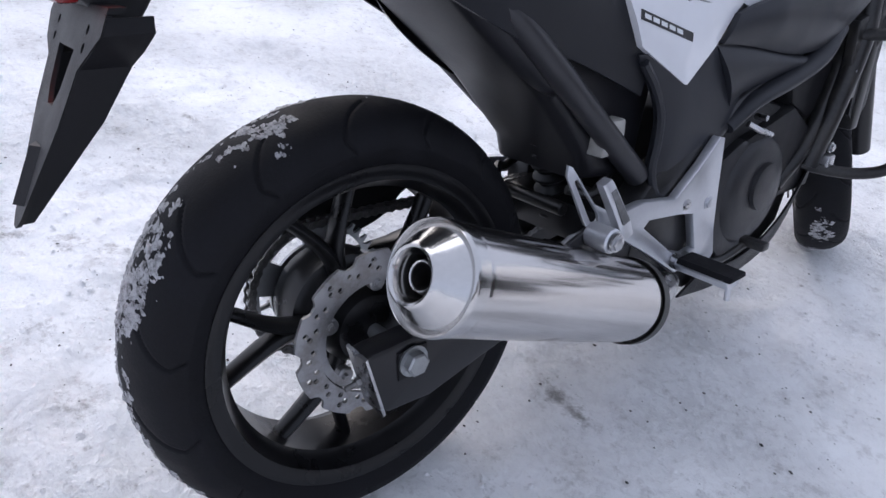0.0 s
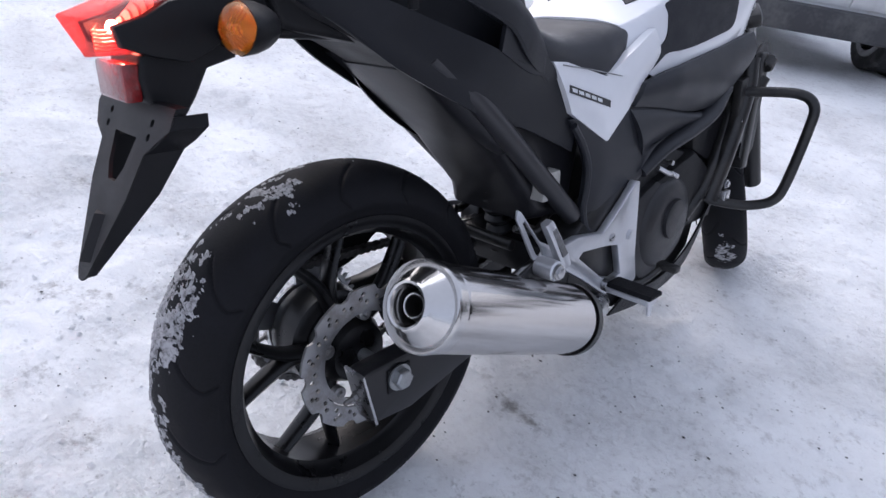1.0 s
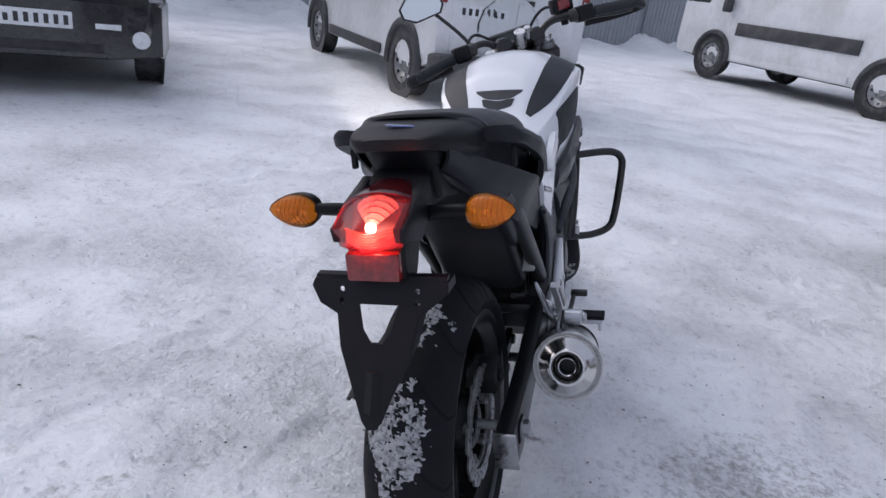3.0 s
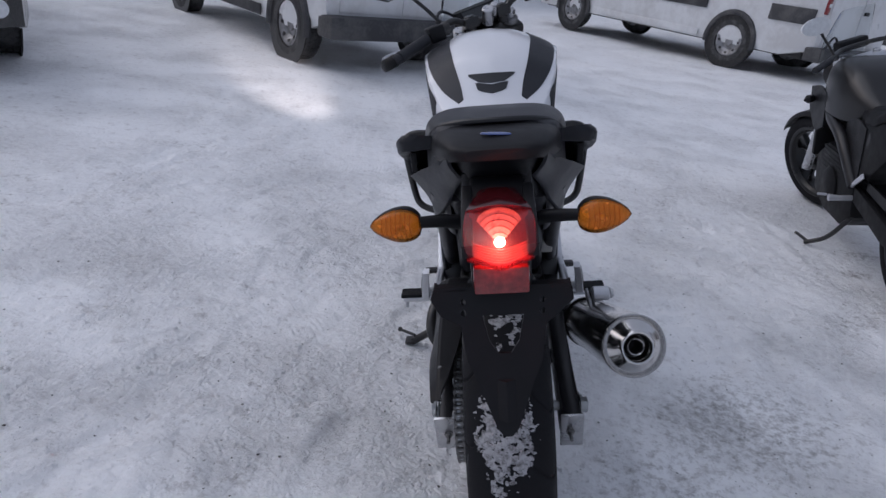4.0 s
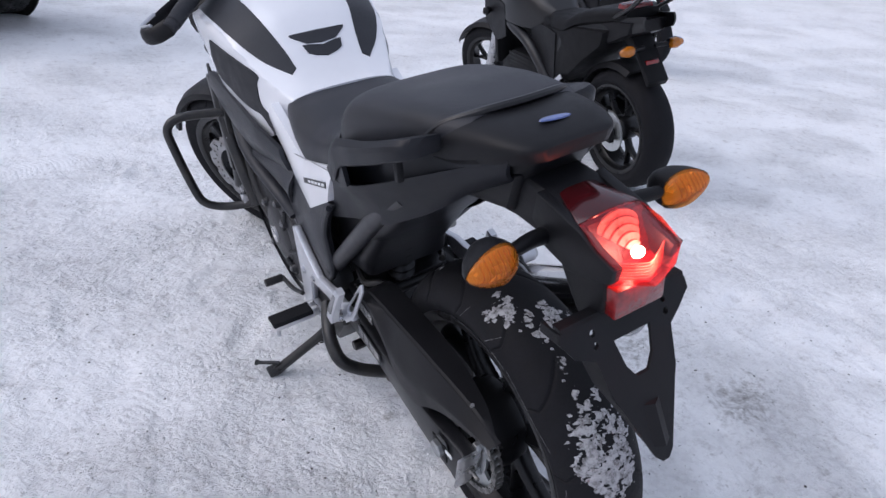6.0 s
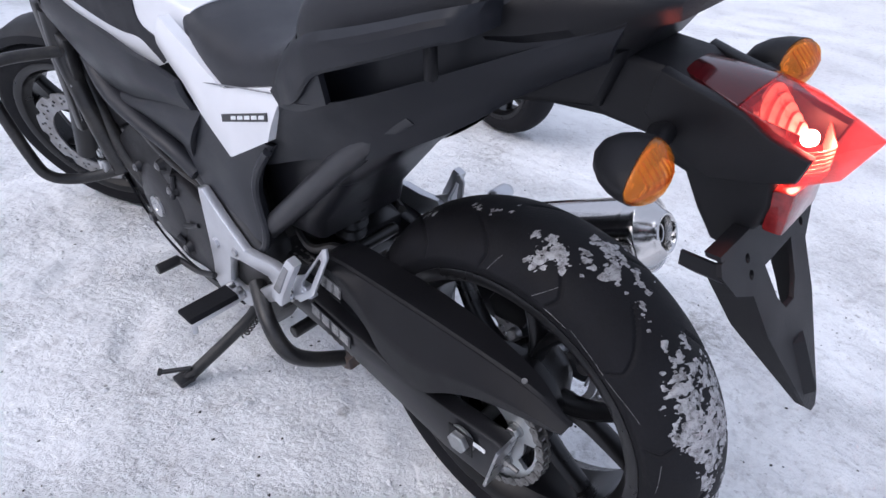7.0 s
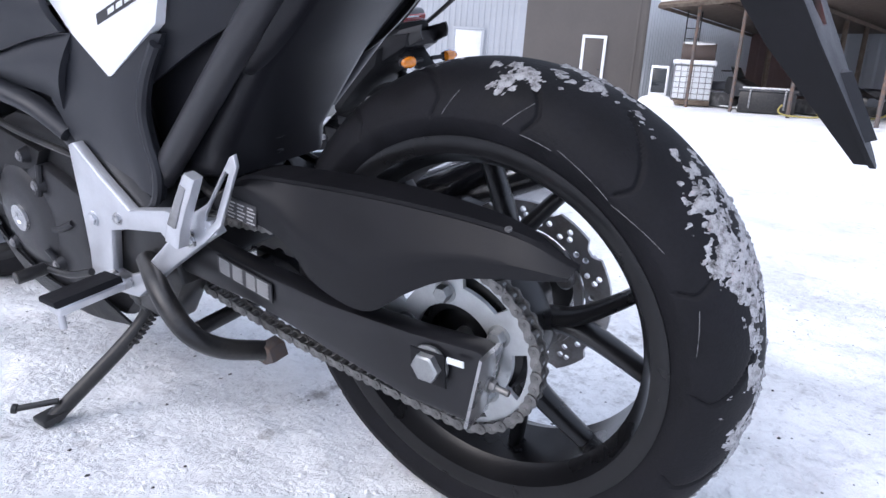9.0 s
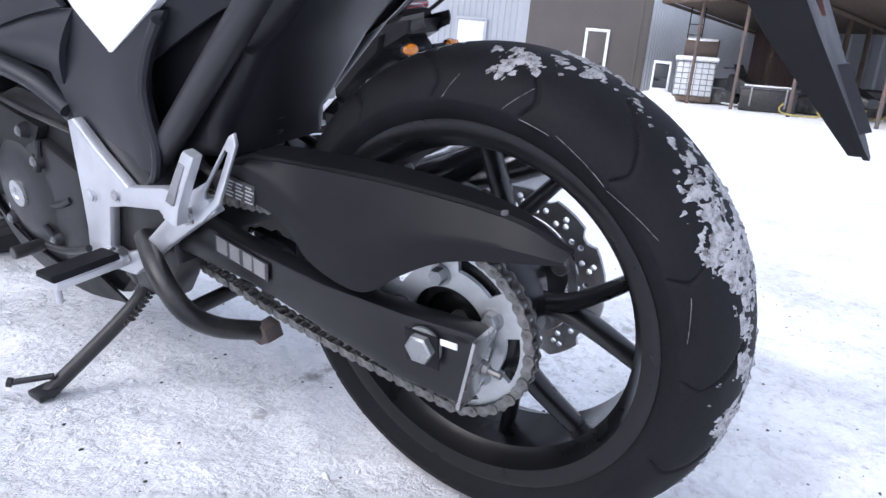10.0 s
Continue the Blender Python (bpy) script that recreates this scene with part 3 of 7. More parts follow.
def build_wheel(parent, m, R, half, rim_r, seed, snow_lim, with_snow=True, fine=True):
    """A cast wheel with five forked spokes; parts under parent, placed by m."""
    V, S, T = tyre_mesh(R, half, rim_r - 0.004) if fine else tyre_mesh(R, half, rim_r - 0.004, 140, 28, 0)
    wheel = part("wheel", moved(lathe([(-half * .78, rim_r - .01), (-half * .84, rim_r + .006), (-half * .9, rim_r + .007), (-half * .92, rim_r), (-half * .84, rim_r - .014), (-half * .6, rim_r - .022),
                                       (-half * .5, rim_r - .03), (half * .5, rim_r - .03), (half * .6, rim_r - .022), (half * .84, rim_r - .014), (half * .92, rim_r), (half * .9, rim_r + .007),
                                       (half * .84, rim_r + .006), (half * .78, rim_r - .01)], 96, closed=True), m), M_RIM, parent, "satin black cast wheel rim")
    part("tyre", moved(grid_bm(V), m), M_RUBBER, wheel, "black road tyre with curved rain grooves", smooth=60)
    if with_snow:
        V, S, T = tyre_mesh(R, half, rim_r - 0.004, 1000, 90, 0)
        f = fbm(T * R + 5, S * half * 1.9 + seed, 95, 5, seed)
        f2 = fbm(T * R + 9, S * half * 1.9 + seed, 13, 3, seed + 1)
        lim = snow_lim + 0.12 * f2 - 0.05 * (S > 0)
        mask = f * 0.42 + f2 * 0.50 - 0.02 + 0.16 * np.cos(T - 2.85) - 0.26 * np.exp(-(S / 0.06) ** 2) - 4.5 * np.clip(np.abs(S) - lim, 0, 1)
        keep = mask > -0.06
        n, k = keep.shape
        lift = 1.0 + 0.010 * np.clip(mask, -0.08, 0.4) + 0.007 * np.clip(mask, 0, 0.2) * fbm(T * R + 2, S * half * 1.9, 260, 2, seed + 4) * 5
        C = V.copy()
        C[..., 1] *= lift
        C[..., 2] *= lift
        bm = bmesh.new()
        cache = {}

        def vert(i, j):
            i %= n
            if (i, j) not in cache:
                cache[i, j] = bm.verts.new(C[i, j])
            return cache[i, j]
        for i in range(n):
            for j in range(k - 1):
                if keep[i, j] or keep[(i + 1) % n, j] or keep[i, j + 1] or keep[(i + 1) % n, j + 1]:
                    bm.faces.new((vert(i, j), vert(i, j + 1), vert(i + 1, j + 1), vert(i + 1, j)))
        tagged(part("snow_crust", moved(bm, m), M_SNOWCRUST, wheel, "frozen snow stuck to the tread", smooth=60), kind="stuff")
    hub = lathe([(-half * .95, 0), (-half * .95, .028), (-half * .7, .056), (-half * .4, .066), (half * .4, .062), (half * .7, .05), (half * .8, .03), (half * .8, 0)], 40, m)
    part("hub", hub, M_RIM, wheel)
    for k in range(5):
        a0 = 2 * math.pi * k / 5 + radians(175 - 144)
        bm = None
        for sgn in (-1, 1):
            pts = []
            for rr, da in ((0.045, 0.0), (0.09, 0.025), (0.125, 0.11), (0.165, 0.21), (rim_r - 0.02, 0.29)):
                a = a0 + sgn * da
                pts.append((0, rr * math.cos(a), rr * math.sin(a)))
            arm = tube(pts, (0.019, 0.0135), 10, 14, flat=0.62)
            for v in arm.verts:
                v.co.x *= 1.25
            bm = arm if bm is None else join(bm, arm)
        part("spoke", moved(bm, m), M_RIM, wheel)
    return wheel


# rear wheel with brake disc and sprocket
rear = build_wheel(bike, Matrix.Translation((0, 0, AX)), 0.311, 0.081, 0.231, 11, 0.165)


def salt_line(th0, th1, r0, r1, side, w=.00038):
    """A thin line of dried salt on the sidewall of the rear tyre."""
    V, S, T = SALT
    pts = []
    for k in range(14):
        t = k / 13
        a, r = th0 + (th1 - th0) * t, r0 + (r1 - r0) * t
        j = min(range(len(SALT_R)), key=lambda i: abs(SALT_R[i] - r))
        x = SALT_X[j]
        pts.append((side * (x + .0004), r * math.cos(a), AX + r * math.sin(a)))
    return tube(pts, w, 5, 20)


SALT = tyre_mesh(0.311, 0.081, 0.227, 8, 200, 0)
SALT_R = [float(np.hypot(*SALT[0][0, j, 1:])) for j in range(100, 200)]
SALT_X = [float(SALT[0][0, j, 0]) for j in range(100, 200)]
for a0, a1, r0, r1 in ((2.02, 2.28, .262, .255), (2.30, 2.55, .254, .268), (1.78, 1.86, .262, .288), (1.50, 1.56, .262, .285), (2.78, 2.95, .276, .266), (1.86, 2.0, .2585, .2585)):
    tagged(part("salt_line", salt_line(a0, a1, r0, r1, -1), M_SALT, rear), kind="stuff")


def disc_mesh(R, inner, x, thick, waves=10, holes=60):
    """A wave brake disc with drilled rows."""
    n = 160
    def edge(a):
        return R * (1 - 0.075 * min(1, max(0, (math.cos(waves * a) - 0.55) / 0.25)))
    outer = [(edge(a) * math.cos(a), edge(a) * math.sin(a)) for a in (2 * math.pi * k / n for k in range(n))]
    inn = [(inner * math.cos(a), inner * math.sin(a)) for a in (2 * math.pi * k / 64 for k in range(64))]
    loops = [inn]
    for k in range(waves * 2):
        a = 2 * math.pi * k / (waves * 2)
        for rr, da in ((0.79, -.07), (0.845, .05), *(((0.905, .0),) if k % 2 else ())):
            ca, rad = a + da, R * rr
            loops.append([(rad * math.cos(ca) + 0.0043 * math.cos(t), rad * math.sin(ca) + 0.0043 * math.sin(t)) for t in (2 * math.pi * q / 8 for q in range(8))])
    return prism(outer, x, x + thick, 0, holes=loops)


mr = Matrix.Translation((0, 0, AX))
part("brake_disc", moved(disc_mesh(0.124, 0.090, 0.068, 0.005), mr), M_DISC, rear, "drilled wave-edged steel brake disc", smooth=30)
part("disc_carrier", moved(lathe([(0.062, 0.077), (0.062, 0.0885), (0.0675, 0.0885), (0.0675, 0.077)], 48, closed=True), mr), M_DISC, rear)
for k in range(5):
    a = 2 * math.pi * k / 5 + 0.2
    part("carrier_lug", rod((0.052, 0.073 * math.cos(a), AX + 0.073 * math.sin(a)), (0.0672, 0.073 * math.cos(a), AX + 0.073 * math.sin(a)), 0.012, 16), M_DISC, rear)
    part("bolt", bolt((0.0672, 0.074 * math.cos(a), AX + 0.074 * math.sin(a)), (1, 0, 0), 0.005, 0.004), M_DISC, rear)

SPX = -0.101


def sprocket_mesh():
    n = 43
    R = 0.1087
    out = []
    for k in range(n):
        a = 2 * math.pi * k / n
        for rr, da in ((R - .006, -.35), (R - .003, -.2), (R + .005, -.08), (R + .005, .08), (R - .003, .2), (R - .006, .35)):
            t = a + da * 2 * math.pi / n
            out.append((rr * math.cos(t), rr * math.sin(t)))
    loops = [[(0.052 * math.cos(t), 0.052 * math.sin(t)) for t in (2 * math.pi * q / 40 for q in range(40))]]
    for k in range(5):
        a0 = 2 * math.pi * (k + 0.5) / 5 + 0.192
        lp = []
        for t in np.linspace(-0.34, 0.34, 9):
            lp.append((0.0955 * math.cos(a0 + t), 0.0955 * math.sin(a0 + t)))
        for t in np.linspace(0.30, -0.30, 7):
            lp.append((0.077 * math.cos(a0 + t), 0.077 * math.sin(a0 + t)))
        loops.append(lp)
    return prism(out, SPX - 0.003, SPX + 0.003, 0, holes=loops)


part("sprocket", moved(sprocket_mesh(), mr), M_ZINC, rear, "zinc-plated rear sprocket with slots", smooth=30)
part("sprocket_drum", lathe([(-0.092, 0.04), (-0.092, 0.062), (-0.084, 0.080), (-0.05, 0.088), (-0.015, 0.084), (-0.004, 0.070), (-0.004, 0.04)], 48, mr), M_RIM, rear)
for k in range(5):
    a = 2 * math.pi * k / 5 + 0.192
    part("bolt", bolt((SPX - 0.003, 0.067 * math.cos(a), AX + 0.067 * math.sin(a)), (-1, 0, 0), 0.0105, 0.012), M_BOLT, rear)
part("axle", join(bolt((0.158, 0, AX), (1, 0, 0), 0.017, 0.014), bolt((-0.152, 0, AX), (-1, 0, 0), 0.018, 0.014), rod((-0.155, 0, AX), (0.16, 0, AX), 0.011)), M_BOLT, bike, "steel axle with nuts")


# drive chain: links as separate plates round both sprockets
def build_chain():
    fr, fz, rr = 0.565, 0.345, 0.1087
    fR = 0.045
    ang = math.atan2(fz - AX, fr)
    d = math.hypot(fr, fz - AX)
    off = math.asin((rr - fR) / d)
    a_start, a_end = ang - math.pi / 2 - off, ang + math.pi / 2 + off
    pts = []
    for k in range(40):                                   # rear wrap, round the back
        a = a_start - (2 * math.pi - (a_end - a_start)) * k / 39
        pts.append((rr * math.cos(a), AX + rr * math.sin(a)))
    for k in range(16):
        a = a_end - (a_end - a_start) * k / 15
        pts.append((fr + fR * math.cos(a), fz + fR * math.sin(a)))
    low, high = pts[-1], pts[0]
    for k in range(1, 24):                                # lower run, sagging a little
        t = k / 24
        pts.append((low[0] + (high[0] - low[0]) * t, low[1] + (high[1] - low[1]) * t - .014 * math.sin(math.pi * t)))
    pts.append(pts[0])
    pl = [Vector((0, y, z)) for y, z in pts]
    total = sum((b - a).length for a, b in zip(pl, pl[1:]))
    n = int(total / 0.015875 / 2) * 2
    pos = line(pl, n + 1)[:-1]
    w = 0.0075

    def plate(x0, x1, L=0.015875, h=0.0072):
        out = []
        for t in np.linspace(math.pi / 2, 3 * math.pi / 2, 6):
            out.append((h * math.cos(t), h * math.sin(t)))
        out.append((L / 2, -h * 0.68))
        for t in np.linspace(-math.pi / 2, math.pi / 2, 6):
            out.append((L + h * math.cos(t), h * math.sin(t)))
        out.append((L / 2, h * 0.68))
        return prism(out, x0, x1)
    meshes = []
    for inner in (True, False):
        xo = 0.0055 if inner else 0.0075
        bm = join(plate(xo, xo + 0.0018), plate(-xo - 0.0018, -xo), rod((-0.0055, 0, 0), (0.0055, 0, 0), 0.005, 10), rod((-0.0055, 0.015875, 0), (0.0055, 0.015875, 0), 0.005, 10))
        if not inner:
            bm = join(bm, rod((-0.0105, 0, 0), (0.0105, 0, 0), 0.0026, 8), rod((-0.0105, 0.015875, 0), (0.0105, 0.015875, 0), 0.0026, 8))
        me = bpy.data.meshes.new("chain_link")
        bmesh.ops.recalc_face_normals(bm, faces=bm.faces)
        bm.to_mesh(me)
        bm.free()
        me.materials.append(M_CHAIN)
        meshes.append(me)
    root = part("chain", rod((SPX - 0.004, 0.565, 0.345), (SPX + 0.004, 0.565, 0.345), 0.04), M_CHAIN, bike, "oily steel drive chain")
    for i in range(n):
        a, b = pos[i], pos[(i + 1) % n]
        d = b - a
        ob = new("link", meshes[i % 2])
        ob.parent = root
        ob.matrix_local = Matrix.Translation((SPX, a.y, a.z)) @ Matrix.Rotation(math.atan2(d.z, d.y), 4, "X")


build_chain()

LABEL_L = [(.352, .3660), (.250, .3440), (.254, .3170), (.356, .3390)]   # corners of the label on the arm

# swingarm
arm_l = [(0.55, .41), (.40, .375), (.30, .358), (.155, .338), (.03, .334), (-.055, .336), (-.066, .333), (-.045, .243), (-.036, .238), (.043, .236), (.165, .263), (.285, .294), (.42, .315), (.55, .33)]
swingarm = part("swingarm", prism([(y, z + (.006 if z < .3 and y > 0 else 0)) for y, z in arm_l], -.145, -.112, .006, 2), M_BLACKGLOSS, bike, "black box-section swingarm")
arm_r = [(0.55, .41), (.40, .39), (.25, .36), (.10, .342), (-.055, .336), (-.066, .333), (-.045, .243), (-.036, .238), (.03, .234), (.14, .262), (.285, .294), (.42, .315), (.55, .33)]
part("right_arm", prism(arm_r, .112, .152, .006, 2), M_BLACKGLOSS, swingarm)
part("cross_beam", box(-.12, .12, .40, .50, .33, .40, .01), M_BLACKGLOSS, swingarm)
for sx in (-1, 1):
    part("adjuster_plate", prism([(-.066, .335), (-.070, .333), (-.0475, .238), (-.043, .240)], sx * .108, sx * .156, .0015), M_STEEL, swingarm, "bright chain adjuster plate")
    part("adjuster_bolt", join(rod((sx * .128, -.06, .287), (sx * .128, -.086, .283), .004, 10), bolt((sx * .128, -.062, .287), (0, -1, -.1), .007, .008)), M_CHAIN, swingarm)
    part("axle_block", prism([(.024, .325), (-.022, .325), (-.022, .283), (.024, .283)], sx * .152, sx * .156, .002), M_BLACK, swingarm)
part("adjuster_label", prism([(-.027, .327), (-.048, .327), (-.048, .320), (-.027, .320)], -.1585, -.1565), M_LABELWHITE, swingarm, "small white and green adjuster label")
lab = part("warning_label", prism(LABEL_L, -.1495, -.1475), M_LABEL, swingarm, "black warning label with small print")
for k in range(7):
    for q in range(4):
        u0, u1 = .04 + .235 * q + .02 * ((k * 3 + q) % 3), .04 + .235 * q + .19 + .015 * ((k + q) % 2)
        v0 = .09 + .125 * k
        pts = []
        for u, v in ((u0, v0), (u1, v0), (u1, v0 + .055), (u0, v0 + .055)):
            top_ = [LABEL_L[0][c] + (LABEL_L[1][c] - LABEL_L[0][c]) * u for c in (0, 1)]
            bot_ = [LABEL_L[3][c] + (LABEL_L[2][c] - LABEL_L[3][c]) * u for c in (0, 1)]
            pts.append((top_[0] + (bot_[0] - top_[0]) * v, top_[1] + (bot_[1] - top_[1]) * v))
        part("print_line", prism(pts, -.1500, -.1494), M_LABELINK, lab)

# chain guard
def guard_x(u, v):
    """Half width of the chain guard: an upper facet that leans out to a crease, and a steeper one below it."""
    crease = .08 + .45 * min(1, max(0, (u - .18) / .16))
    f = v / crease if v < crease else 1 - .35 * (v - crease)
    return .134 + .022 * f * (0.25 + 0.75 * math.sin(math.pi * (0.1 + u * 0.75))) + .006 * math.sin(math.pi * u)


guard = part("chain_guard", panel([(.345, .446), (.292, .476), (.20, .483), (.048, .483), (-.088, .472), (-.160, .450)],
                                  [(.345, .424), (.253, .424), (.200, .405), (.165, .372), (.110, .354), (.070, .358), (.020, .392), (-.043, .421), (-.156, .440)], guard_x, .004, -1, 40, 12), M_BLACK, bike, "matt black plastic chain guard")
GTOP = curve([(.345, .446, .074), (.292, .476, .078), (.20, .483, .082), (.048, .483, .088), (-.088, .472, .108), (-.160, .448, .132)], 40)
part("guard_top", loft([[Vector((-guard_x(k / 39, 0) + .001, p.x, p.y + .0005)), Vector((-guard_x(k / 39, 0) + .006, p.x, p.y + .003)), Vector((-min(p.z, guard_x(k / 39, 0) - .008), p.x, p.y + .003)), Vector((-min(p.z, guard_x(k / 39, 0) - .008), p.x, p.y - .002)), Vector((-guard_x(k / 39, 0) + .003, p.x, p.y - .002))] for k, p in enumerate(GTOP)]), M_BLACK, guard, smooth=25)
part("bolt", bolt((-.152, .082, .377), (-1, 0, 0), .007, .004), M_BLACKGLOSS, guard)
part("rivet", bolt((-.131, -.088, .4745), (-.3, 0, 1), .003, .0015), M_STEELRIM, guard)
glab = part("guard_label", prism([(.310, .458), (.252, .450), (.258, .423), (.318, .430)], -.1515, -.1490), M_LABEL, guard, "black tyre pressure label with small print")
for k in range(5):
    for q in range(3):
        y = .305 - .018 * q + .0012 * k
        z = .4525 - .0050 * k - .0023 * q
        part("print_line", prism([(y, z), (y - .0145 + .002 * ((k + q) % 3), z - .0018), (y - .0145 + .002 * ((k + q) % 3), z - .0036), (y, z - .0018)], -.1520, -.1513), M_LABELINK, glab)

# rear brake caliper with bracket on the right, rear shock in the middle
part("caliper", join(prism([(.03, .40), (.10, .415), (.125, .375), (.11, .345), (.05, .35)], .05, .098, .006), rod((.098, .075, .385), (.106, .075, .385), .016)), M_ENGINE, bike, "black rear brake caliper")
part("shock", join(rod((0, .44, .33), (0, .36, .60), .022), lathe([(k * .004, .027 + .005 * math.sin(k * 1.05)) for k in range(54)], 24, along((0, .43, .36), (0, .37, .58)))), M_BLACKGLOSS, bike, "black coil spring shock absorber")
part("reservoir", box(.092, .134, .372, .424, .500, .556, .006), M_RESERVOIR, bike, "translucent white brake fluid reservoir")

# muffler: oval can with stepped end cap
MUF = along((.254, -.046, .482), (.220, .40, .282))
can = lathe([(.010, 0.0554), (.012, 0.0611), (.02, 0.0635), (.03, 0.0635), (.06, 0.0635), (.42, 0.0635), (.43, 0.0626), (.436, 0.0592), (.436, 0.0286)], 64, MUF)
muffler = part("muffler", can, M_CHROME, bike, "polished stainless steel muffler")
part("end_cap", lathe([(.022, .0638), (.006, .0642), (-.001, .0640), (-.003, .0625), (-.001, .0605), (.003, .0590), (-.002, .0550), (-.018, .0420), (-.024, .0365), (-.028, .0345), (-.030, .0315), (-.029, .0285), (-.024, .0260), (-.012, .0240), (.004, .0225), (.004, .016)], 64, MUF), M_CHROMECAP, muffler, "stepped chrome end cap")
part("outlet", lathe([(.004, .0224), (-.010, .0185), (-.013, .0165), (-.012, .0145), (.05, .0140), (.05, 0)], 40, MUF), M_STAND, muffler, "dark round exhaust outlet")
part("outlet_ring", lathe([(-.012, .0175), (-.0145, .0165), (-.0135, .0150), (-.010, .0150)], 40, MUF), M_CHROMECAP, muffler)
part("clamp_band", lathe([(.428, 0.064), (.426, 0.0664), (.443, 0.0664), (.446, 0.063), (.446, 0.0525), (.45, 0.0478)], 64, MUF), M_STAND, muffler, "black clamp band")
part("head_pipe", tube([(.214, .40, .292), (.205, .46, .268), (.16, .56, .24), (.08, .68, .20), (.03, .85, .17)], .024, 16, 30), M_STEEL, muffler)
part("hanger", prism([(.262, .452), (.205, .432), (.190, .418), (.235, .405), (.285, .415)], .212, .219, .002), M_ENGCOVER, muffler, "dark grey muffler hanger")
part("damper", rod((.218, .255, .440), (.258, .255, .440), .0175, 28), M_ALU, muffler)
part("bolt", bolt((.262, .255, .440), (1, 0, 0), .010, .006), M_STEEL, muffler)
part("shield_bracket", prism([(.285, .440), (.225, .440), (.20, .428), (.24, .42), (.285, .422)], .204, .212, .003), M_STEELRIM, muffler)

# foot rest brackets
def rim_bevel(bm, off):
    """Round the rims of a plate that has holes in it."""
    bmesh.ops.recalc_face_normals(bm, faces=bm.faces)
    rims = [e for e in bm.edges if len(e.link_faces) == 2 and abs(e.link_faces[0].normal.x - e.link_faces[1].normal.x) > .8]
    bmesh.ops.bevel(bm, geom=rims, offset=off, segments=2, affect="EDGES", profile=.5)


def build_bracket(side):
    sy = .026 if side > 0 else 0.0
    x0, x1 = .158, .176
    o = [(.622, .497), (.608, .501), (.56, .458), (.50, .414), (.412, .428), (.366, .424), (.318, .428), (.306, .412), (.347, .388), (.44, .330), (.530, .268), (.575, .266), (.634, .250), (.656, .270), (.641, .325), (.634, .379)]
    hole = [(.560, .372), (.520, .381), (.432, .392), (.420, .382), (.510, .314), (.560, .296), (.585, .300)]
    bm = prism([(y + sy, z) for y, z in o], x0, x1, 0, holes=[[(y + sy, z) for y, z in hole]])
    bmesh.ops.scale(bm, vec=(side, 1, 1), verts=bm.verts)
    rim_bevel(bm, .003)
    br = part("foot_bracket", bm, M_ALU, bike, "silver cast foot rest bracket", smooth=30)
    hg = [(.375, .402), (.328, .398), (.296, .425), (.270, .500), (.276, .514), (.284, .510), (.322, .450), (.362, .428)]
    hh = [(.326, .415), (.307, .430), (.284, .490), (.290, .492), (.326, .435)]
    b2 = prism(hg, .176, .182, 0, holes=[hh])
    for v in b2.verts:
        v.co.x -= .25 * (v.co.z - .40)
    bmesh.ops.scale(b2, vec=(side, 1, 1), verts=b2.verts)
    rim_bevel(b2, .0015)
    part("heel_plate", b2, M_ALU, br)
    # folded passenger peg
    def slab(pts, w0, w1, t0, t1):
        rings = []
        for k, (x, y, z) in enumerate(pts):
            u = k / (len(pts) - 1)
            w, t = w0 + (w1 - w0) * u, t0 + (t1 - t0) * u
            rings.append([Vector((side * (x + dx * t), y + dy * w, z + dy * w * .35)) for dx, dy in ((-1, -.8), (-.8, -1), (.8, -1), (1, -.8), (1, .8), (.8, 1), (-.8, 1), (-1, .8))])
        return loft(rings)
    peg = part("passenger_peg", slab([(.200, .356, .402), (.198, .349, .424), (.194, .331, .458), (.189, .315, .488), (.188, .312, .493)], .0125, .009, .010, .0075), M_ALU, bike, "folded silver passenger foot rest")
    part("inset", slab([(.2065, .348, .428), (.202, .334, .456), (.197, .322, .480)], .007, .005, .0035, .0035), M_STEELRIM, peg)
    part("pivot", join(rod((side * .178, .372, .405), (side * .200, .360, .405), .012, 16), bolt((side * .184, .352, .398), (side, 0, 0), .007, .008)), M_STEEL, peg)
    for y, z, r in ((.603, .385, .014), (.533, .396, .011), (.352, .408, .009)):
        part("bolt", bolt((side * .176, y + sy, z), (side, 0, 0), r * .7, .005), M_STEEL if r < .014 else M_ALU, br)
    # rider peg with rubber top and feeler
    rp = prism([(.568, .300), (.565, .309), (.528, .309), (.525, .300), (.532, .288), (.56, .288)], .19, .290, .004)
    bmesh.ops.scale(rp, vec=(side, 1, 1), verts=rp.verts)
    rpeg = part("rider_peg", rp, M_ALU, bike, "silver rider foot rest with rubber top")
    rb = prism([(.570, .305), (.567, .314), (.526, .314), (.522, .305)], .195, .296, .003)
    bmesh.ops.scale(rb, vec=(side, 1, 1), verts=rb.verts)
    part("rubber_pad", rb, M_RUBBER, rpeg)
    part("feeler", rod((side * .282, .545, .290), (side * .284, .545, .264), .005, 12), M_ALU, rpeg)
    part("hinge", join(rod((side * .176, .545, .297), (side * .20, .545, .297), .014, 16), rod((side * .176, .575, .297), (side * .20, .575, .297), .010, 16)), M_STEEL, rpeg)
    return br


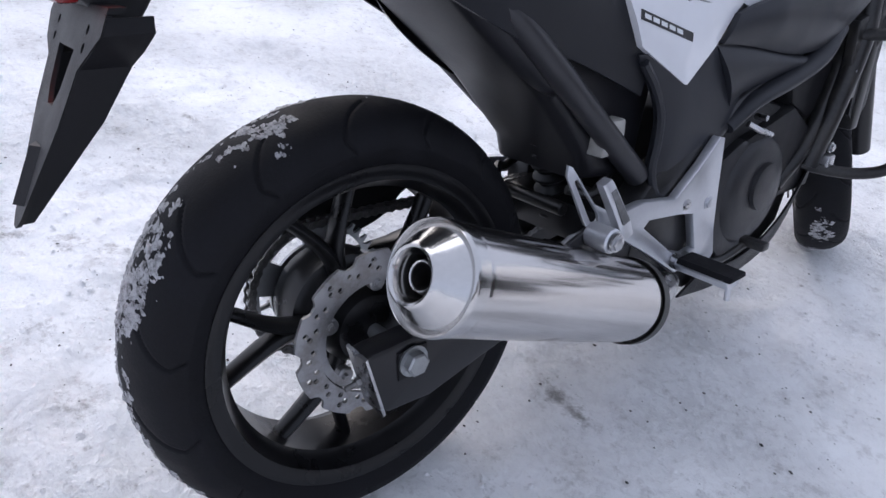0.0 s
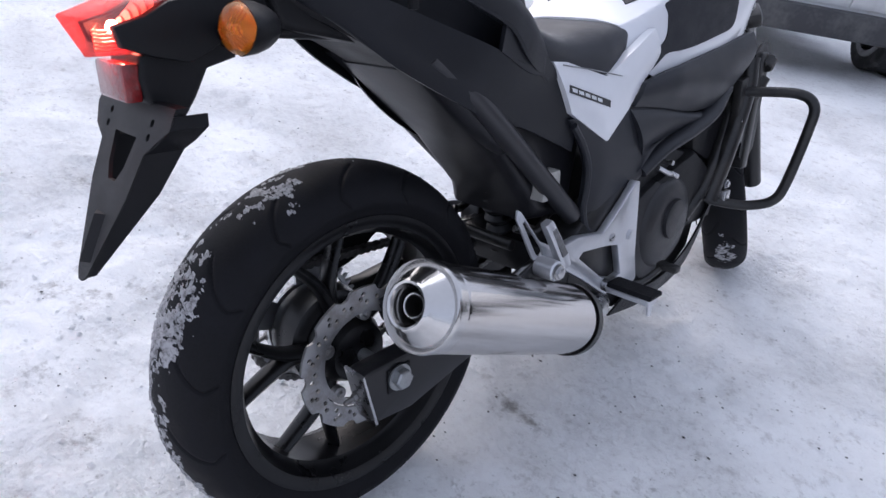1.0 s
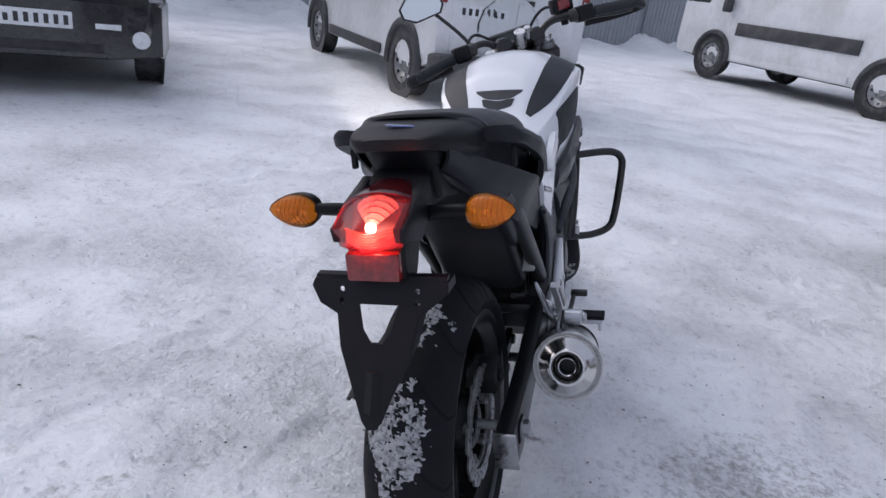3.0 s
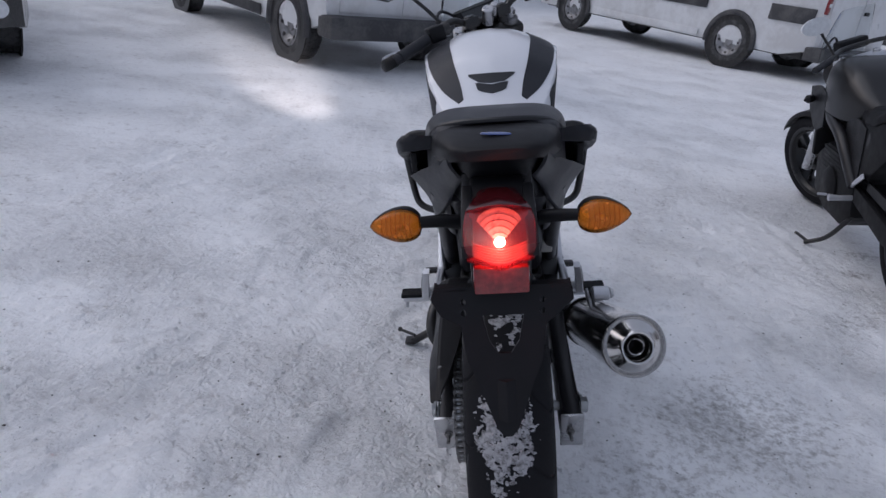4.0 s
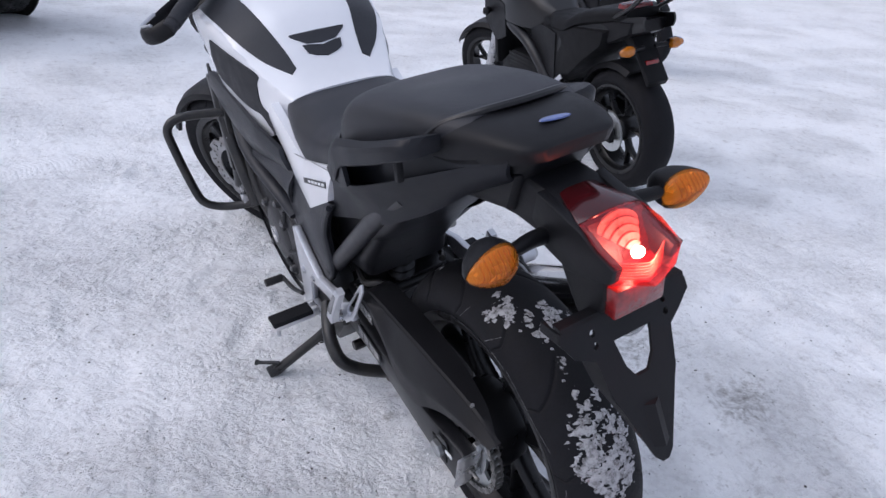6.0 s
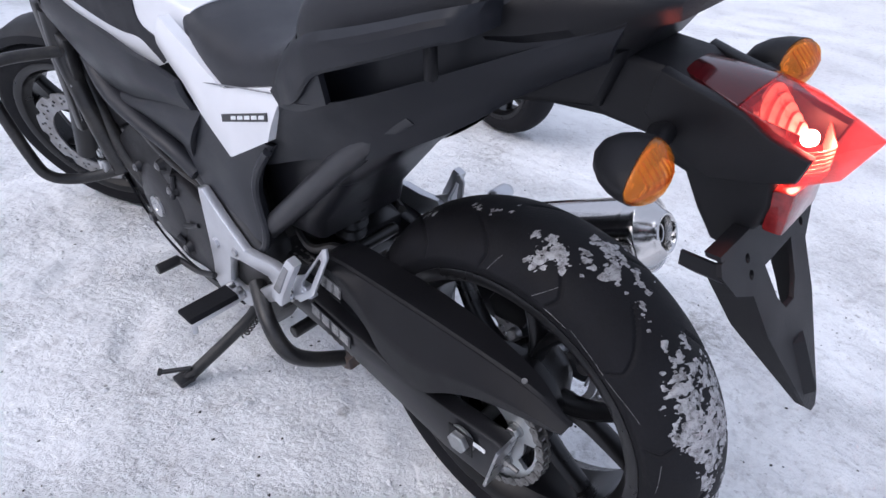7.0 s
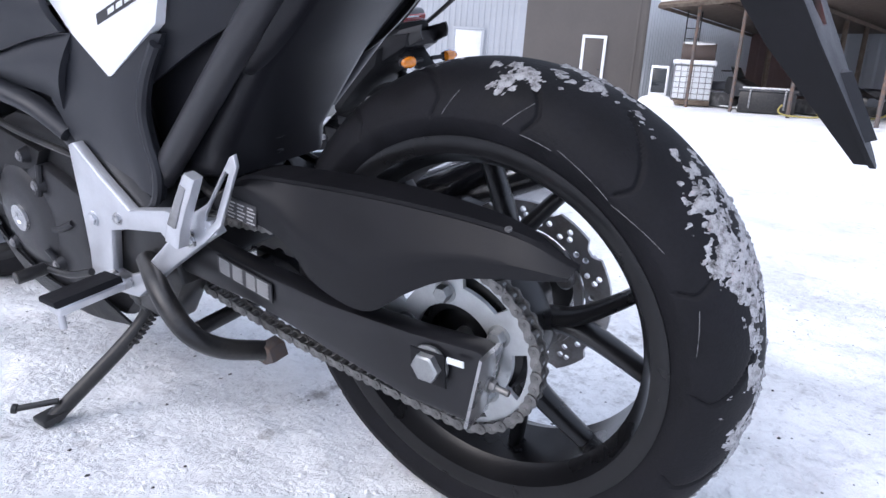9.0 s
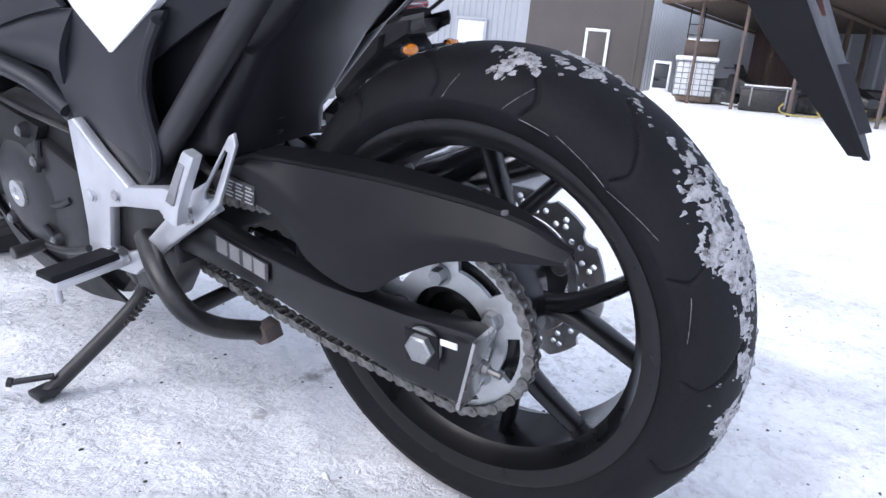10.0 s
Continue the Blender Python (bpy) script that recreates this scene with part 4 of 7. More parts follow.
for sd in (-1, 1):
    build_bracket(sd)
part("brake_pedal", join(tube([(.182, .60, .275), (.19, .68, .262), (.195, .76, .275)], .007, 10), box(.185, .235, .75, .775, .272, .288, .004)), M_STAND, bike, "black rear brake pedal")
part("shift_lever", join(tube([(-.182, .64, .29), (-.19, .70, .275), (-.195, .765, .275)], .006, 10), rod((-.195, .765, .275), (-.245, .765, .275), .011, 14)), M_STAND, bike, "black gear shift lever")

# side stand, centre stand
def to_bike(p):
    return bike.matrix_world.inverted() @ Vector(p)


foot = to_bike((-.281, .660, .010))
stand = part("side_stand", tube([(-.13, .575, .235), (-.165, .59, .185), foot], .0125, 12, 24), M_STAND, bike, "black side stand resting on the snow")
part("stand_foot", join(prism([(foot.y + .018, foot.z + .010), (foot.y + .018, foot.z), (foot.y - .018, foot.z), (foot.y - .02, foot.z + .012)], foot.x - .022, foot.x + .012, .003)), M_STAND, stand)
part("kick_bar", join(rod(foot + Vector((.012, -.01, .03)), (-.334, .668, .112), .005, 10), rod((-.333, .667, .1115), (-.339, .672, .114), .008, 10)), M_STAND, stand)
part("spring", tube([Vector((-.128 - .11 * t, .545 + .03 * t + .0 , .235 - .10 * t)) + Vector((.006 * math.cos(t * 110), .006 * math.sin(t * 110), 0)) for t in np.linspace(0, .55, 120)], .0018, 5, smooth=False), M_STAND, stand)
part("pivot", join(rod((-.10, .575, .245), (-.15, .575, .245), .024, 20), bolt((-.15, .575, .245), (-1, 0, 0), .011, .007)), M_STAND, stand)
cstand = part("centre_stand", tube([(-.165, .50, .335), (-.195, .43, .305), (-.195, .385, .258), (-.155, .375, .215), (-.088, .36, .180)], .0155, 12, 24), M_STAND, bike, "black centre stand folded up")
part("stand_pad", prism([(.360, .198), (.340, .193), (.335, .171), (.355, .161), (.372, .165)], -.100, -.068, .002), M_RUST, cstand, "rusty bare foot of the centre stand")
part("right_leg", tube([(.135, .525, .285), (.14, .50, .235), (.13, .455, .198), (.105, .36, .190)], .0155, 12, 24), M_STAND, cstand)
part("cross_tube", rod((-.13, .47, .205), (.13, .47, .205), .013), M_STAND, cstand)
part("linkage", join(prism([(.50, .28), (.42, .27), (.36, .235), (.37, .215), (.44, .235), (.50, .24)], -.05, -.03, .004), prism([(.50, .28), (.42, .27), (.36, .235), (.37, .215), (.44, .235), (.50, .24)], .03, .05, .004), rod((-.06, .375, .226), (.06, .375, .226), .012), rod((-.06, .47, .262), (.06, .47, .262), .014)), M_ENGCOVER, bike, "grey suspension linkage")

# subframe tubes and frame
for sx in (-1, 1):
    part("subframe_tube", tube([(sx * .118, .10, .78), (sx * .125, .20, .70), (sx * .132, .47, .455)], .0195, 16, 24), M_GREYTUBE, bike, "grey painted subframe tube")
    part("pivot_plate", prism([(.62, .50), (.50, .46), (.46, .42), (.44, .30), (.50, .22), (.60, .24), (.63, .35)], sx * .10, sx * .156, .008), M_STAND, bike)
    part("frame_tube", tube([(sx * .05, 1.16, .80), (sx * .12, 1.02, .665), (sx * .135, .86, .59), (sx * .138, .70, .52), (sx * .13, .60, .44)], .021, 14, 30), M_GREYTUBE, bike, "grey steel frame tube")
    part("down_tube", tube([(sx * .05, 1.19, .74), (sx * .13, 1.15, .60), (sx * .14, 1.06, .42), (sx * .13, .97, .33)], .017, 14, 24), M_STAND, bike)

# engine
engine = part("engine", join(prism([(.58, .27), (.60, .44), (.72, .50), (.90, .52), (1.08, .47), (1.10, .36), (1.06, .22), (.95, .16), (.70, .16)], -.12, .12, .02),
                             prism([(.80, .46), (.98, .50), (1.14, .40), (1.12, .30), (.95, .30)], -.14, .14, .015)), M_ENGINE, bike, "dark grey parallel twin engine")
part("clutch_cover", join(lathe([(0, 0), (0, .118), (.012, .118), (.024, .108), (.03, .098), (.034, .062), (.034, 0)], 48, along((.118, .86, .345), (.16, .86, .345))),
                               lathe([(.034, .05), (.042, .048), (.044, .04), (.044, 0)], 36, along((.118, .875, .355), (.16, .875, .355))), prism([(.72, .43), (.80, .46), (.93, .44), (.97, .36), (.93, .24), (.80, .20), (.73, .26)], .10, .138, .012)), M_ENGCOVER, engine, "rounded grey clutch cover")
ALT = Matrix.Translation((0, .048, -.006))
part("alternator_cover", moved(join(lathe([(0, 0), (0, .105), (.012, .105), (.026, .09), (.034, .06), (.036, 0)], 48, along((-.118, .86, .335), (-.16, .86, .335))),
                                   prism([(.66, .40), (.76, .44), (.90, .44), (.98, .36), (.95, .25), (.82, .20), (.68, .22)], -.14, -.10, .012)), ALT), M_ENGCOVER, engine, "rounded grey alternator cover")
part("inspection_cap", moved(lathe([(0, 0), (0, .026), (.006, .025), (.007, .012), (.004, .010), (.004, 0)], 32, along((-.152, .86, .335), (-.17, .86, .335))), ALT), M_STEEL, engine, "slotted steel inspection cap")
for k in range(7):
    a = 2 * math.pi * k / 7 + .3
    part("bolt", bolt((.130, .845 + .112 * math.cos(a), .335 + .112 * math.sin(a)), (1, 0, 0), .006, .006), M_STEEL if k in (1, 2) else M_ENGCOVER, engine)
    part("bolt", moved(bolt((-.130, .86 + .11 * math.cos(a), .335 + .11 * math.sin(a)), (-1, 0, 0), .006, .006), ALT), M_STEEL if k in (2, 3) else M_ENGCOVER, engine)
for y, z, r in ((.775, .405, .013), (.80, .455, .012), (.93, .405, .012), (.78, .255, .012), (.935, .27, .012)):
    part("cover_boss", lathe([(0, r * 1.5), (.012, r * 1.25), (.022, r), (.026, r * .9), (.026, 0)], 20, ALT @ along((-.126, y, z), (-.16, y, z))), M_ENGCOVER, engine)
    part("bolt", moved(bolt((-.152, y, z), (-1, 0, 0), r * .55, .004), ALT), M_STEELRIM, engine)
for a0 in (2.0, 3.1, 4.3):
    part("cover_rib", tube([(-.140 - .010 * t, .86 + (.11 - .05 * t) * math.cos(a0 + .25 * t), .335 + (.11 - .05 * t) * math.sin(a0 + .25 * t)) for t in (0, .33, .66, 1)], .006, 8, 12, up=(0, 0, 1)), M_ENGCOVER, engine)
part("cable_run", tube([(-.13, .62, .45), (-.15, .70, .475), (-.148, .82, .49), (-.13, .95, .50)], .006, 8, 24), M_STAND, engine)
part("hose_clip", join(tube([(.135, .80, .49), (.15, .825, .475), (.14, .85, .47), (.15, .87, .46)], .006, 8), rod((.13, .83, .50), (.155, .83, .50), .006)), M_STEEL, engine, "bright hose clip")
part("head_cover", prism([(.98, .50), (1.15, .42), (1.19, .52), (1.08, .62), (.95, .58)], -.13, .13, .015), M_ENGINE, engine)
for sx in (-1, 1):
    part("lower_fairing", panel([(.70, .215), (.85, .205), (1.0, .26), (1.12, .40)], [(.68, .150), (.85, .135), (1.05, .18), (1.18, .36)], lambda u, v: .150 - .03 * v, .005, sx, 20, 6), M_BLACK, bike, "black belly pan")
part("sprocket_cover", prism([(.51, .31), (.50, .37), (.56, .42), (.64, .41), (.66, .33), (.61, .27)], -.155, -.11, .01), M_ENGCOVER, engine)
rad = part("radiator", box(-.17, .17, 1.20, 1.235, .42, .72, .006), M_STAND, bike, "black radiator in front of the engine")
for sx in (-1, 1):
    part("radiator_shroud", panel([(1.16, .72), (1.24, .745), (1.31, .70)], [(1.17, .46), (1.24, .43), (1.31, .46)], lambda u, v: .168 - .02 * u, .006, sx, 12, 8), M_BLACK, rad)
part("radiator_cap", join(rod((.165, 1.235, .68), (.165, 1.255, .705), .022), rod((.165, 1.24, .66), (.15, 1.22, .60), .02)), M_STAND, rad)

# crash bars
for sx in (-1, 1):
    bar = part("crash_bar", tube([(sx * .15, 1.13, .628), (sx * .20, 1.145, .633), (sx * .285, 1.16, .636), (sx * .322, 1.165, .612), (sx * .322, 1.16, .555), (sx * .302, 1.145, .42), (sx * .284, 1.135, .375), (sx * .24, 1.12, .355), (sx * .19, 1.10, .352), (sx * .13, 1.07, .36)], .0125, 14, 60), M_STAND, bike, "black tubular crash bar")
    part("mount_strut", join(tube([(sx * .158, 1.160, .71), (sx * .164, 1.150, .62), (sx * .160, 1.105, .48), (sx * .150, 1.065, .36)], .021, 12, 24, flat=1.2), prism([(1.10, .66), (1.17, .68), (1.165, .50), (1.12, .49)], sx * .150, sx * .172, .004)), M_STAND, bar)
    for y, z in ((1.125, .56), (1.12, .52), (1.105, .40)):
        part("bolt", bolt((sx * .174, y, z), (sx, 0, 0), .009, .007), M_STEEL, bar)
    part("clamp", box(min(sx * .155, sx * .185), max(sx * .155, sx * .185), 1.085, 1.115, .345, .385, .004), M_STEEL, bar, "bright clamp")

# ---- bodywork ----
TANK = [  # y, top, shoulder x z, widest x z, lower edge x z
    (.595, .812, .070, .810, .122, .796, .146, .742),
    (.640, .838, .088, .832, .140, .812, .154, .720),
    (.690, .885, .098, .872, .160, .838, .160, .700),
    (.760, .948, .108, .930, .182, .878, .168, .685),
    (.850, .988, .118, .966, .196, .906, .173, .690),
    (.950, 1.000, .124, .974, .202, .912, .176, .712),
    (1.040, .988, .122, .960, .196, .904, .166, .735),
    (1.110, .948, .110, .922, .172, .880, .147, .757),
    (1.150, .903, .090, .885, .140, .855, .120, .770),
]


def tank_section(y, n=40):
    """Half a cross-section of the tank cover at y, from the top middle to the lower edge."""
    rows = TANK
    i = max(k for k in range(len(rows) - 1) if rows[k][0] <= y + 1e-9)
    p0, p1, p2, p3 = rows[max(i - 1, 0)], rows[i], rows[i + 1], rows[min(i + 2, len(rows) - 1)]
    t = (y - p1[0]) / (p2[0] - p1[0])
    c = [0.5 * (2 * b + (d - a) * t + (2 * a - 5 * b + 4 * d - e) * t * t + (3 * b - a - 3 * d + e) * t ** 3) for a, b, d, e in zip(p0, p1, p2, p3)]
    pts = [(0, y, c[1]), (c[2] * .6, y, c[1] - (c[1] - c[3]) * .3), (c[2], y, c[3]), (c[4] * .94, y, c[5] + (c[3] - c[5]) * .45), (c[4], y, c[5]), (c[6], y, c[7])]
    return curve(pts, n)


def on_tank(y, v, lift=0.0):
    sec = tank_section(min(max(y, .596), 1.149), 60)
    k = min(max(v, 0), 1) * 59
    i = min(int(k), 58)
    p = sec[i].lerp(sec[i + 1], k - i)
    d = (sec[i + 1] - sec[i]).normalized()
    return p + Vector((-d.z, 0, d.x)) * lift


def tank_patch(c0, c1, side, lift=0.0025, nu=26, nv=10, sink=0.004):
    """An inlay on the tank cover between two lines given as (y, share of the way down)."""
    a, b = curve([(y, v, 0) for y, v in c0], nu), curve([(y, v, 0) for y, v in c1], nu)
    rings = []
    for p, q in zip(a, b):
        up = [on_tank(*p.lerp(q, j / (nv - 1))[:2], lift) for j in range(nv)]
        dn = [on_tank(*p.lerp(q, j / (nv - 1))[:2], -sink) for j in range(nv)]
        rings.append(up + dn[::-1])
    bm = loft(rings)
    if side < 0:
        bmesh.ops.scale(bm, vec=(-1, 1, 1), verts=bm.verts)
    return bm


ys = np.linspace(.596, 1.149, 60)
tank = part("tank_cover", loft([[Vector((-p.x, p.y, p.z)) for p in tank_section(float(y), 36)[:0:-1]] + tank_section(float(y), 36) for y in ys]), M_WHITE, bike, "glossy white tank cover")
for sx in (-1, 1):
    part("shoulder_inlay", tank_patch([(.658, .30), (.70, .27), (.80, .265), (.90, .275), (1.07, .28)], [(.650, .37), (.70, .435), (.80, .44), (.92, .45), (1.085, .47)], sx), M_GREY, tank, "dark grey shoulder inlay")
    part("knee_pad", tank_patch([(.627, .95), (.664, .84), (.698, .76), (.697, .63), (.690, .545), (.76, .548), (.83, .565), (.897, .58)], [(.658, .995), (.68, .92), (.708, .845), (.75, .832), (.80, .826), (.87, .82), (.942, .81), (.938, .70)], sx, nu=48), M_PADBLACK, tank, "black rubber knee pad")



def tank_height(x, y):
    sec = tank_section(y, 60)
    for a, b in zip(sec, sec[1:]):
        if a.x <= abs(x) <= b.x:
            return a.z + (b.z - a.z) * (abs(x) - a.x) / max(b.x - a.x, 1e-6)
    return sec[-1].z


def rear_badge(top, bottom, n=21):
    a, b = line([(x, y, 0) for x, y in top], n), line([(x, y, 0) for x, y in bottom], n)
    rings = []
    for p, q in zip(a, b):
        pts = [p.lerp(q, j / 5) for j in range(6)]
        up = [Vector((p_.x, p_.y - .0015, tank_height(p_.x, p_.y) + .0018)) for p_ in pts]
        dn = [Vector((p_.x, p_.y + .002, tank_height(p_.x, p_.y) - .003)) for p_ in pts]
        rings.append(up + dn[::-1])
    return loft(rings)


part("badge", rear_badge([(-.066, .716), (-.03, .714), (0, .713), (.03, .714), (.066, .716)], [(-.064, .712), (-.036, .693), (0, .688), (.036, .693), (.064, .712)]), M_GREY, tank, "dark wing-shaped badge", smooth=30)
part("badge", rear_badge([(-.046, .691), (-.028, .689), (0, .684), (.028, .689), (.046, .691)], [(-.040, .676), (-.026, .670), (0, .664), (.026, .670), (.040, .676)]), M_GREY, tank, "dark chevron badge", smooth=30)



def rail_mesh(sx):
    """A wide band along the tail, closed at its front and free over a slot further back."""
    rows = [(.335, .765, .718, .158), (.300, .805, .735, .168), (.262, .830, .752, .180), (.225, .850, .775, .188), (.190, .864, .815, .193), (.120, .884, .845, .195), (.060, .902, .868, .191), (.015, .916, .886, .184), (-.012, .923, .894, .172), (-.022, .924, .898, .150)]
    a = curve([(r[0], r[1], r[3]) for r in rows], 50)
    b = curve([(r[0], r[2], r[3]) for r in rows], 50)
    rings = []
    for p, q in zip(a, b):
        x, zt, zl = p.z, p.y, min(q.y, p.y - .006)
        h = zt - zl
        rings.append([Vector((sx * (x + dx), p.x, z)) for dx, z in ((-.026 - .036 * min(1, max(0, (.07 - p.x) / .07)), zt - .003), (-.012, zt + .002), (-.003, zt - h * .18), (0, zt - h * .4), (-.002, zl + h * .1), (-.005, zl), (-.022 - .03 * min(1, max(0, (.07 - p.x) / .07)), zl + .002), (-.028 - .034 * min(1, max(0, (.07 - p.x) / .07)), zl + h * .5))])
    return loft(rings)


def shifted(points, dy):
    return [(y + dy, z) for y, z in points]


def seam(points, x, sx):
    """A thin dark joint between two panels."""
    return tube([(sx * x, y, z) for y, z in points], .0011, 5, 12)


for sx in (-1, 1):
    dy = 0.0 if sx > 0 else -.032    # the covers of the left side sit further back
    side = part("side_panel", panel(shifted([(.340, .757), (.377, .754), (.44, .737), (.504, .720), (.555, .744), (.61, .772), (.655, .797)], dy),
                                    shifted([(.404, .664), (.455, .636), (.528, .596), (.593, .650), (.632, .696), (.665, .722), (.690, .748)], dy),
                                    lambda u, v: .1585 + .004 * math.sin(math.pi * v) + .003 * u, .018, sx, 44, 16, False), M_WHITE, bike, "glossy white side panel with dark lettering")
    part("seam", seam(shifted([(.362, .7505), (.45, .736), (.53, .721), (.604, .708)], dy), .1622, sx), M_STEELRIM, side)
    plate_ = part("model_plate", panel(shifted([(.384, .7165), (.518, .676)], dy), shifted([(.386, .703), (.520, .6625)], dy), lambda u, v: .1640, .004, sx, 6, 2, False), M_LABEL, side, "black raised model plate")
    for k in range(5):
        y = .391 + dy + k * .0205
        z = .7125 - (y - dy - .386) * .302
        part("mark_bar", panel([(y, z), (y + .015, z - .0045)], [(y + .002, z - .0065), (y + .017, z - .011)], lambda u, v: .1646, .003, sx, 2, 2, False), M_LABELWHITE, plate_)
    part("shroud", panel(shifted([(.632, .698), (.70, .716), (.782, .730), (.90, .750), (.994, .766), (1.06, .777)], dy * .7), shifted([(.606, .654), (.70, .642), (.843, .618), (.957, .621), (1.04, .655), (1.11, .694)], dy * .7),
                         lambda u, v: .166 + .024 * math.sin(math.pi * min(1, .25 + .75 * v)) * min(1, u * 3 + .25) + .008 * u, .010, sx, 34, 12), M_GREY, bike, "dark grey shroud below the tank", smooth=30)
    part("leg_cover", panel(shifted([(.408, .652), (.452, .606), (.482, .556), (.484, .51), (.480, .465), (.500, .420), (.540, .402)], dy), shifted([(.600, .652), (.695, .643), (.706, .568), (.688, .530), (.672, .500), (.620, .450), (.560, .402)], dy),
                            lambda u, v: .1500 + .0085 * min(1, v * 5) - .004 * u, .010, sx, 40, 14), M_GREY, bike, "dark grey lower frame cover", smooth=30)
    part("cover_edge", tube([(sx * (.1535 - .004 * k / 6), y, z) for k, (y, z) in enumerate(shifted([(.420, .640), (.455, .602), (.481, .556), (.484, .51), (.480, .468), (.500, .424), (.540, .405)], dy))], .0075, 8, 40), M_GREY, bike)
    part("frame_cover", panel(shifted([(.60, .652), (.70, .643), (.78, .630), (.850, .616), (.93, .606)], dy), shifted([(.675, .545), (.705, .562), (.78, .573), (.850, .582), (.925, .588)], dy),
                              lambda u, v: .158 + .012 * math.sin(math.pi * v) + .006 * u, .010, sx, 34, 10), M_GREY, bike, "dark grey frame cover", smooth=30)
    part("air_duct", tube([(sx * .150, 1.03 + dy, .648), (sx * .166, .95 + dy, .603), (sx * .168, .85 + dy, .572), (sx * .162, .75 + dy, .545), (sx * .152, .685 + dy, .505)], (.028, .017), 16, 30, flat=.75), M_GREY, bike)
    part("cover_screw", bolt((sx * .167, .69 + dy, .605), (sx, 0, 0), .006, .003), M_BLACK, bike)
    # tail: panel with the opening below the grab rail
    part("tail_panel", panel([(.425, .70), (.36, .742), (.25, .762), (.12, .808), (.02, .850), (-.06, .884), (-.135, .915)], [(.452, .585), (.40, .608), (.30, .650), (.20, .682), (.06, .757), (-.03, .822), (-.11, .868)],
                             lambda u, v: (.152 - .069 * max(0, u - .5) / .5) + .006 * math.sin(math.pi * v) - .02 * v + .030 * max(0, 1 - v / .6) ** 1.5 * math.sin(math.pi * min(1, max(0, (u - .12) / .75))), .006, sx, 40, 12), M_TAIL, bike, "matt black tail panel")
    part("upper_tail_panel", panel([(.372, .748), (.30, .822), (.24, .838), (.10, .880), (-.02, .910), (-.13, .932)], [(.362, .740), (.25, .750), (.20, .770), (.02, .842), (-.06, .880), (-.135, .915)],
                                   lambda u, v: .140 - .055 * max(0, u - .5) / .5, .006, sx, 30, 6), M_TAIL, bike)
    part("tail_infill", panel([(.345, .748), (.29, .785), (.25, .805), (.186, .838)], [(.365, .728), (.30, .738), (.25, .752), (.180, .784)], lambda u, v: .158 + .030 * u - .004 * v, .008, sx, 16, 6), M_TAIL, bike)
    rail = part("grab_rail", rail_mesh(sx), M_TAIL, bike, "dark grey moulded grab rail", smooth=25)
    part("rail_stay", box(min(sx * .150, sx * .162), max(sx * .150, sx * .162), .028, .040, .842, .880, .003), M_BLACK, rail)


def seat_ring(y, w, top, bot, crown=.012, n=25):
    pts = []
    for k in range(n):
        a = math.pi * k / (n - 1)
        c, s = math.cos(a), math.sin(a)
        x = w * math.copysign(abs(c) ** .45, c)
        z = bot + (top - bot) * s ** .55
        pts.append(Vector((x, y, z)))
    pts += [Vector((-w * .9, y, bot - .012)), Vector((w * .9, y, bot - .012))]
    return pts


def seat_loft(rows, n=40):
    c = curve([(r[0], r[1], r[2]) for r in rows], n)
    b = line([(r[0], r[3], 0) for r in rows], n)
    ks = []
    for p in c:
        for r0, r1 in zip(rows, rows[1:]):
            if min(r0[0], r1[0]) - 1e-6 <= p.x <= max(r0[0], r1[0]) + 1e-6:
                t = (p.x - r0[0]) / (r1[0] - r0[0])
                ks.append(r0[3] + (r1[3] - r0[3]) * t)
                break
        else:
            ks.append(rows[-1][3] if abs(p.x - rows[-1][0]) < abs(p.x - rows[0][0]) else rows[0][3])
    return loft([seat_ring(p.x, p.y, p.z, k) for p, k in zip(c, ks)])


part("rider_seat", seat_loft([(.650, .112, .812, .794), (.60, .136, .808, .764), (.55, .149, .806, .738), (.50, .155, .802, .716), (.44, .156, .797, .722), (.38, .155, .802, .738), (.32, .152, .822, .758), (.285, .145, .858, .80)]), M_SEAT, bike, "dark grey vinyl rider seat")
part("pillion_seat", seat_loft([(.300, .120, .842, .810), (.285, .140, .875, .815), (.255, .146, .908, .828), (.20, .146, .925, .845), (.10, .138, .942, .872), (.03, .126, .949, .892), (-.03, .112, .951, .908), (-.055, .098, .948, .915)]), M_SEAT, bike, "dark grey vinyl pillion seat")
cowl = part("tail_cowl", seat_loft([(.0, .118, .942, .885), (-.04, .114, .946, .892), (-.09, .102, .947, .905), (-.13, .088, .943, .916), (-.155, .072, .937, .924), (-.166, .050, .932, .926)]), M_BLACK, bike, "matt black tail cowl with a small blue badge")
part("seat_strap", tube([(-.124, .03, .890), (-.108, -.012, .930), (-.07, -.045, .948), (0, -.058, .953), (.07, -.045, .948), (.108, -.012, .930), (.124, .03, .890)], .006, 8, 30), M_BLACKGLOSS, cowl)
M_BLUE = material("blue_badge", (0.09, 0.13, 0.34), 0.25, coat=0.6)
part("badge", moved(lathe([(0, 0), (0, .026), (.002, .024), (.0025, 0)], 28), Matrix.Translation((0, -.122, .9455)) @ Matrix.Rotation(radians(-86), 4, "Y") @ Matrix.Diagonal((1, .24, 1, 1))), M_BLUE, cowl, "small blue oval badge")
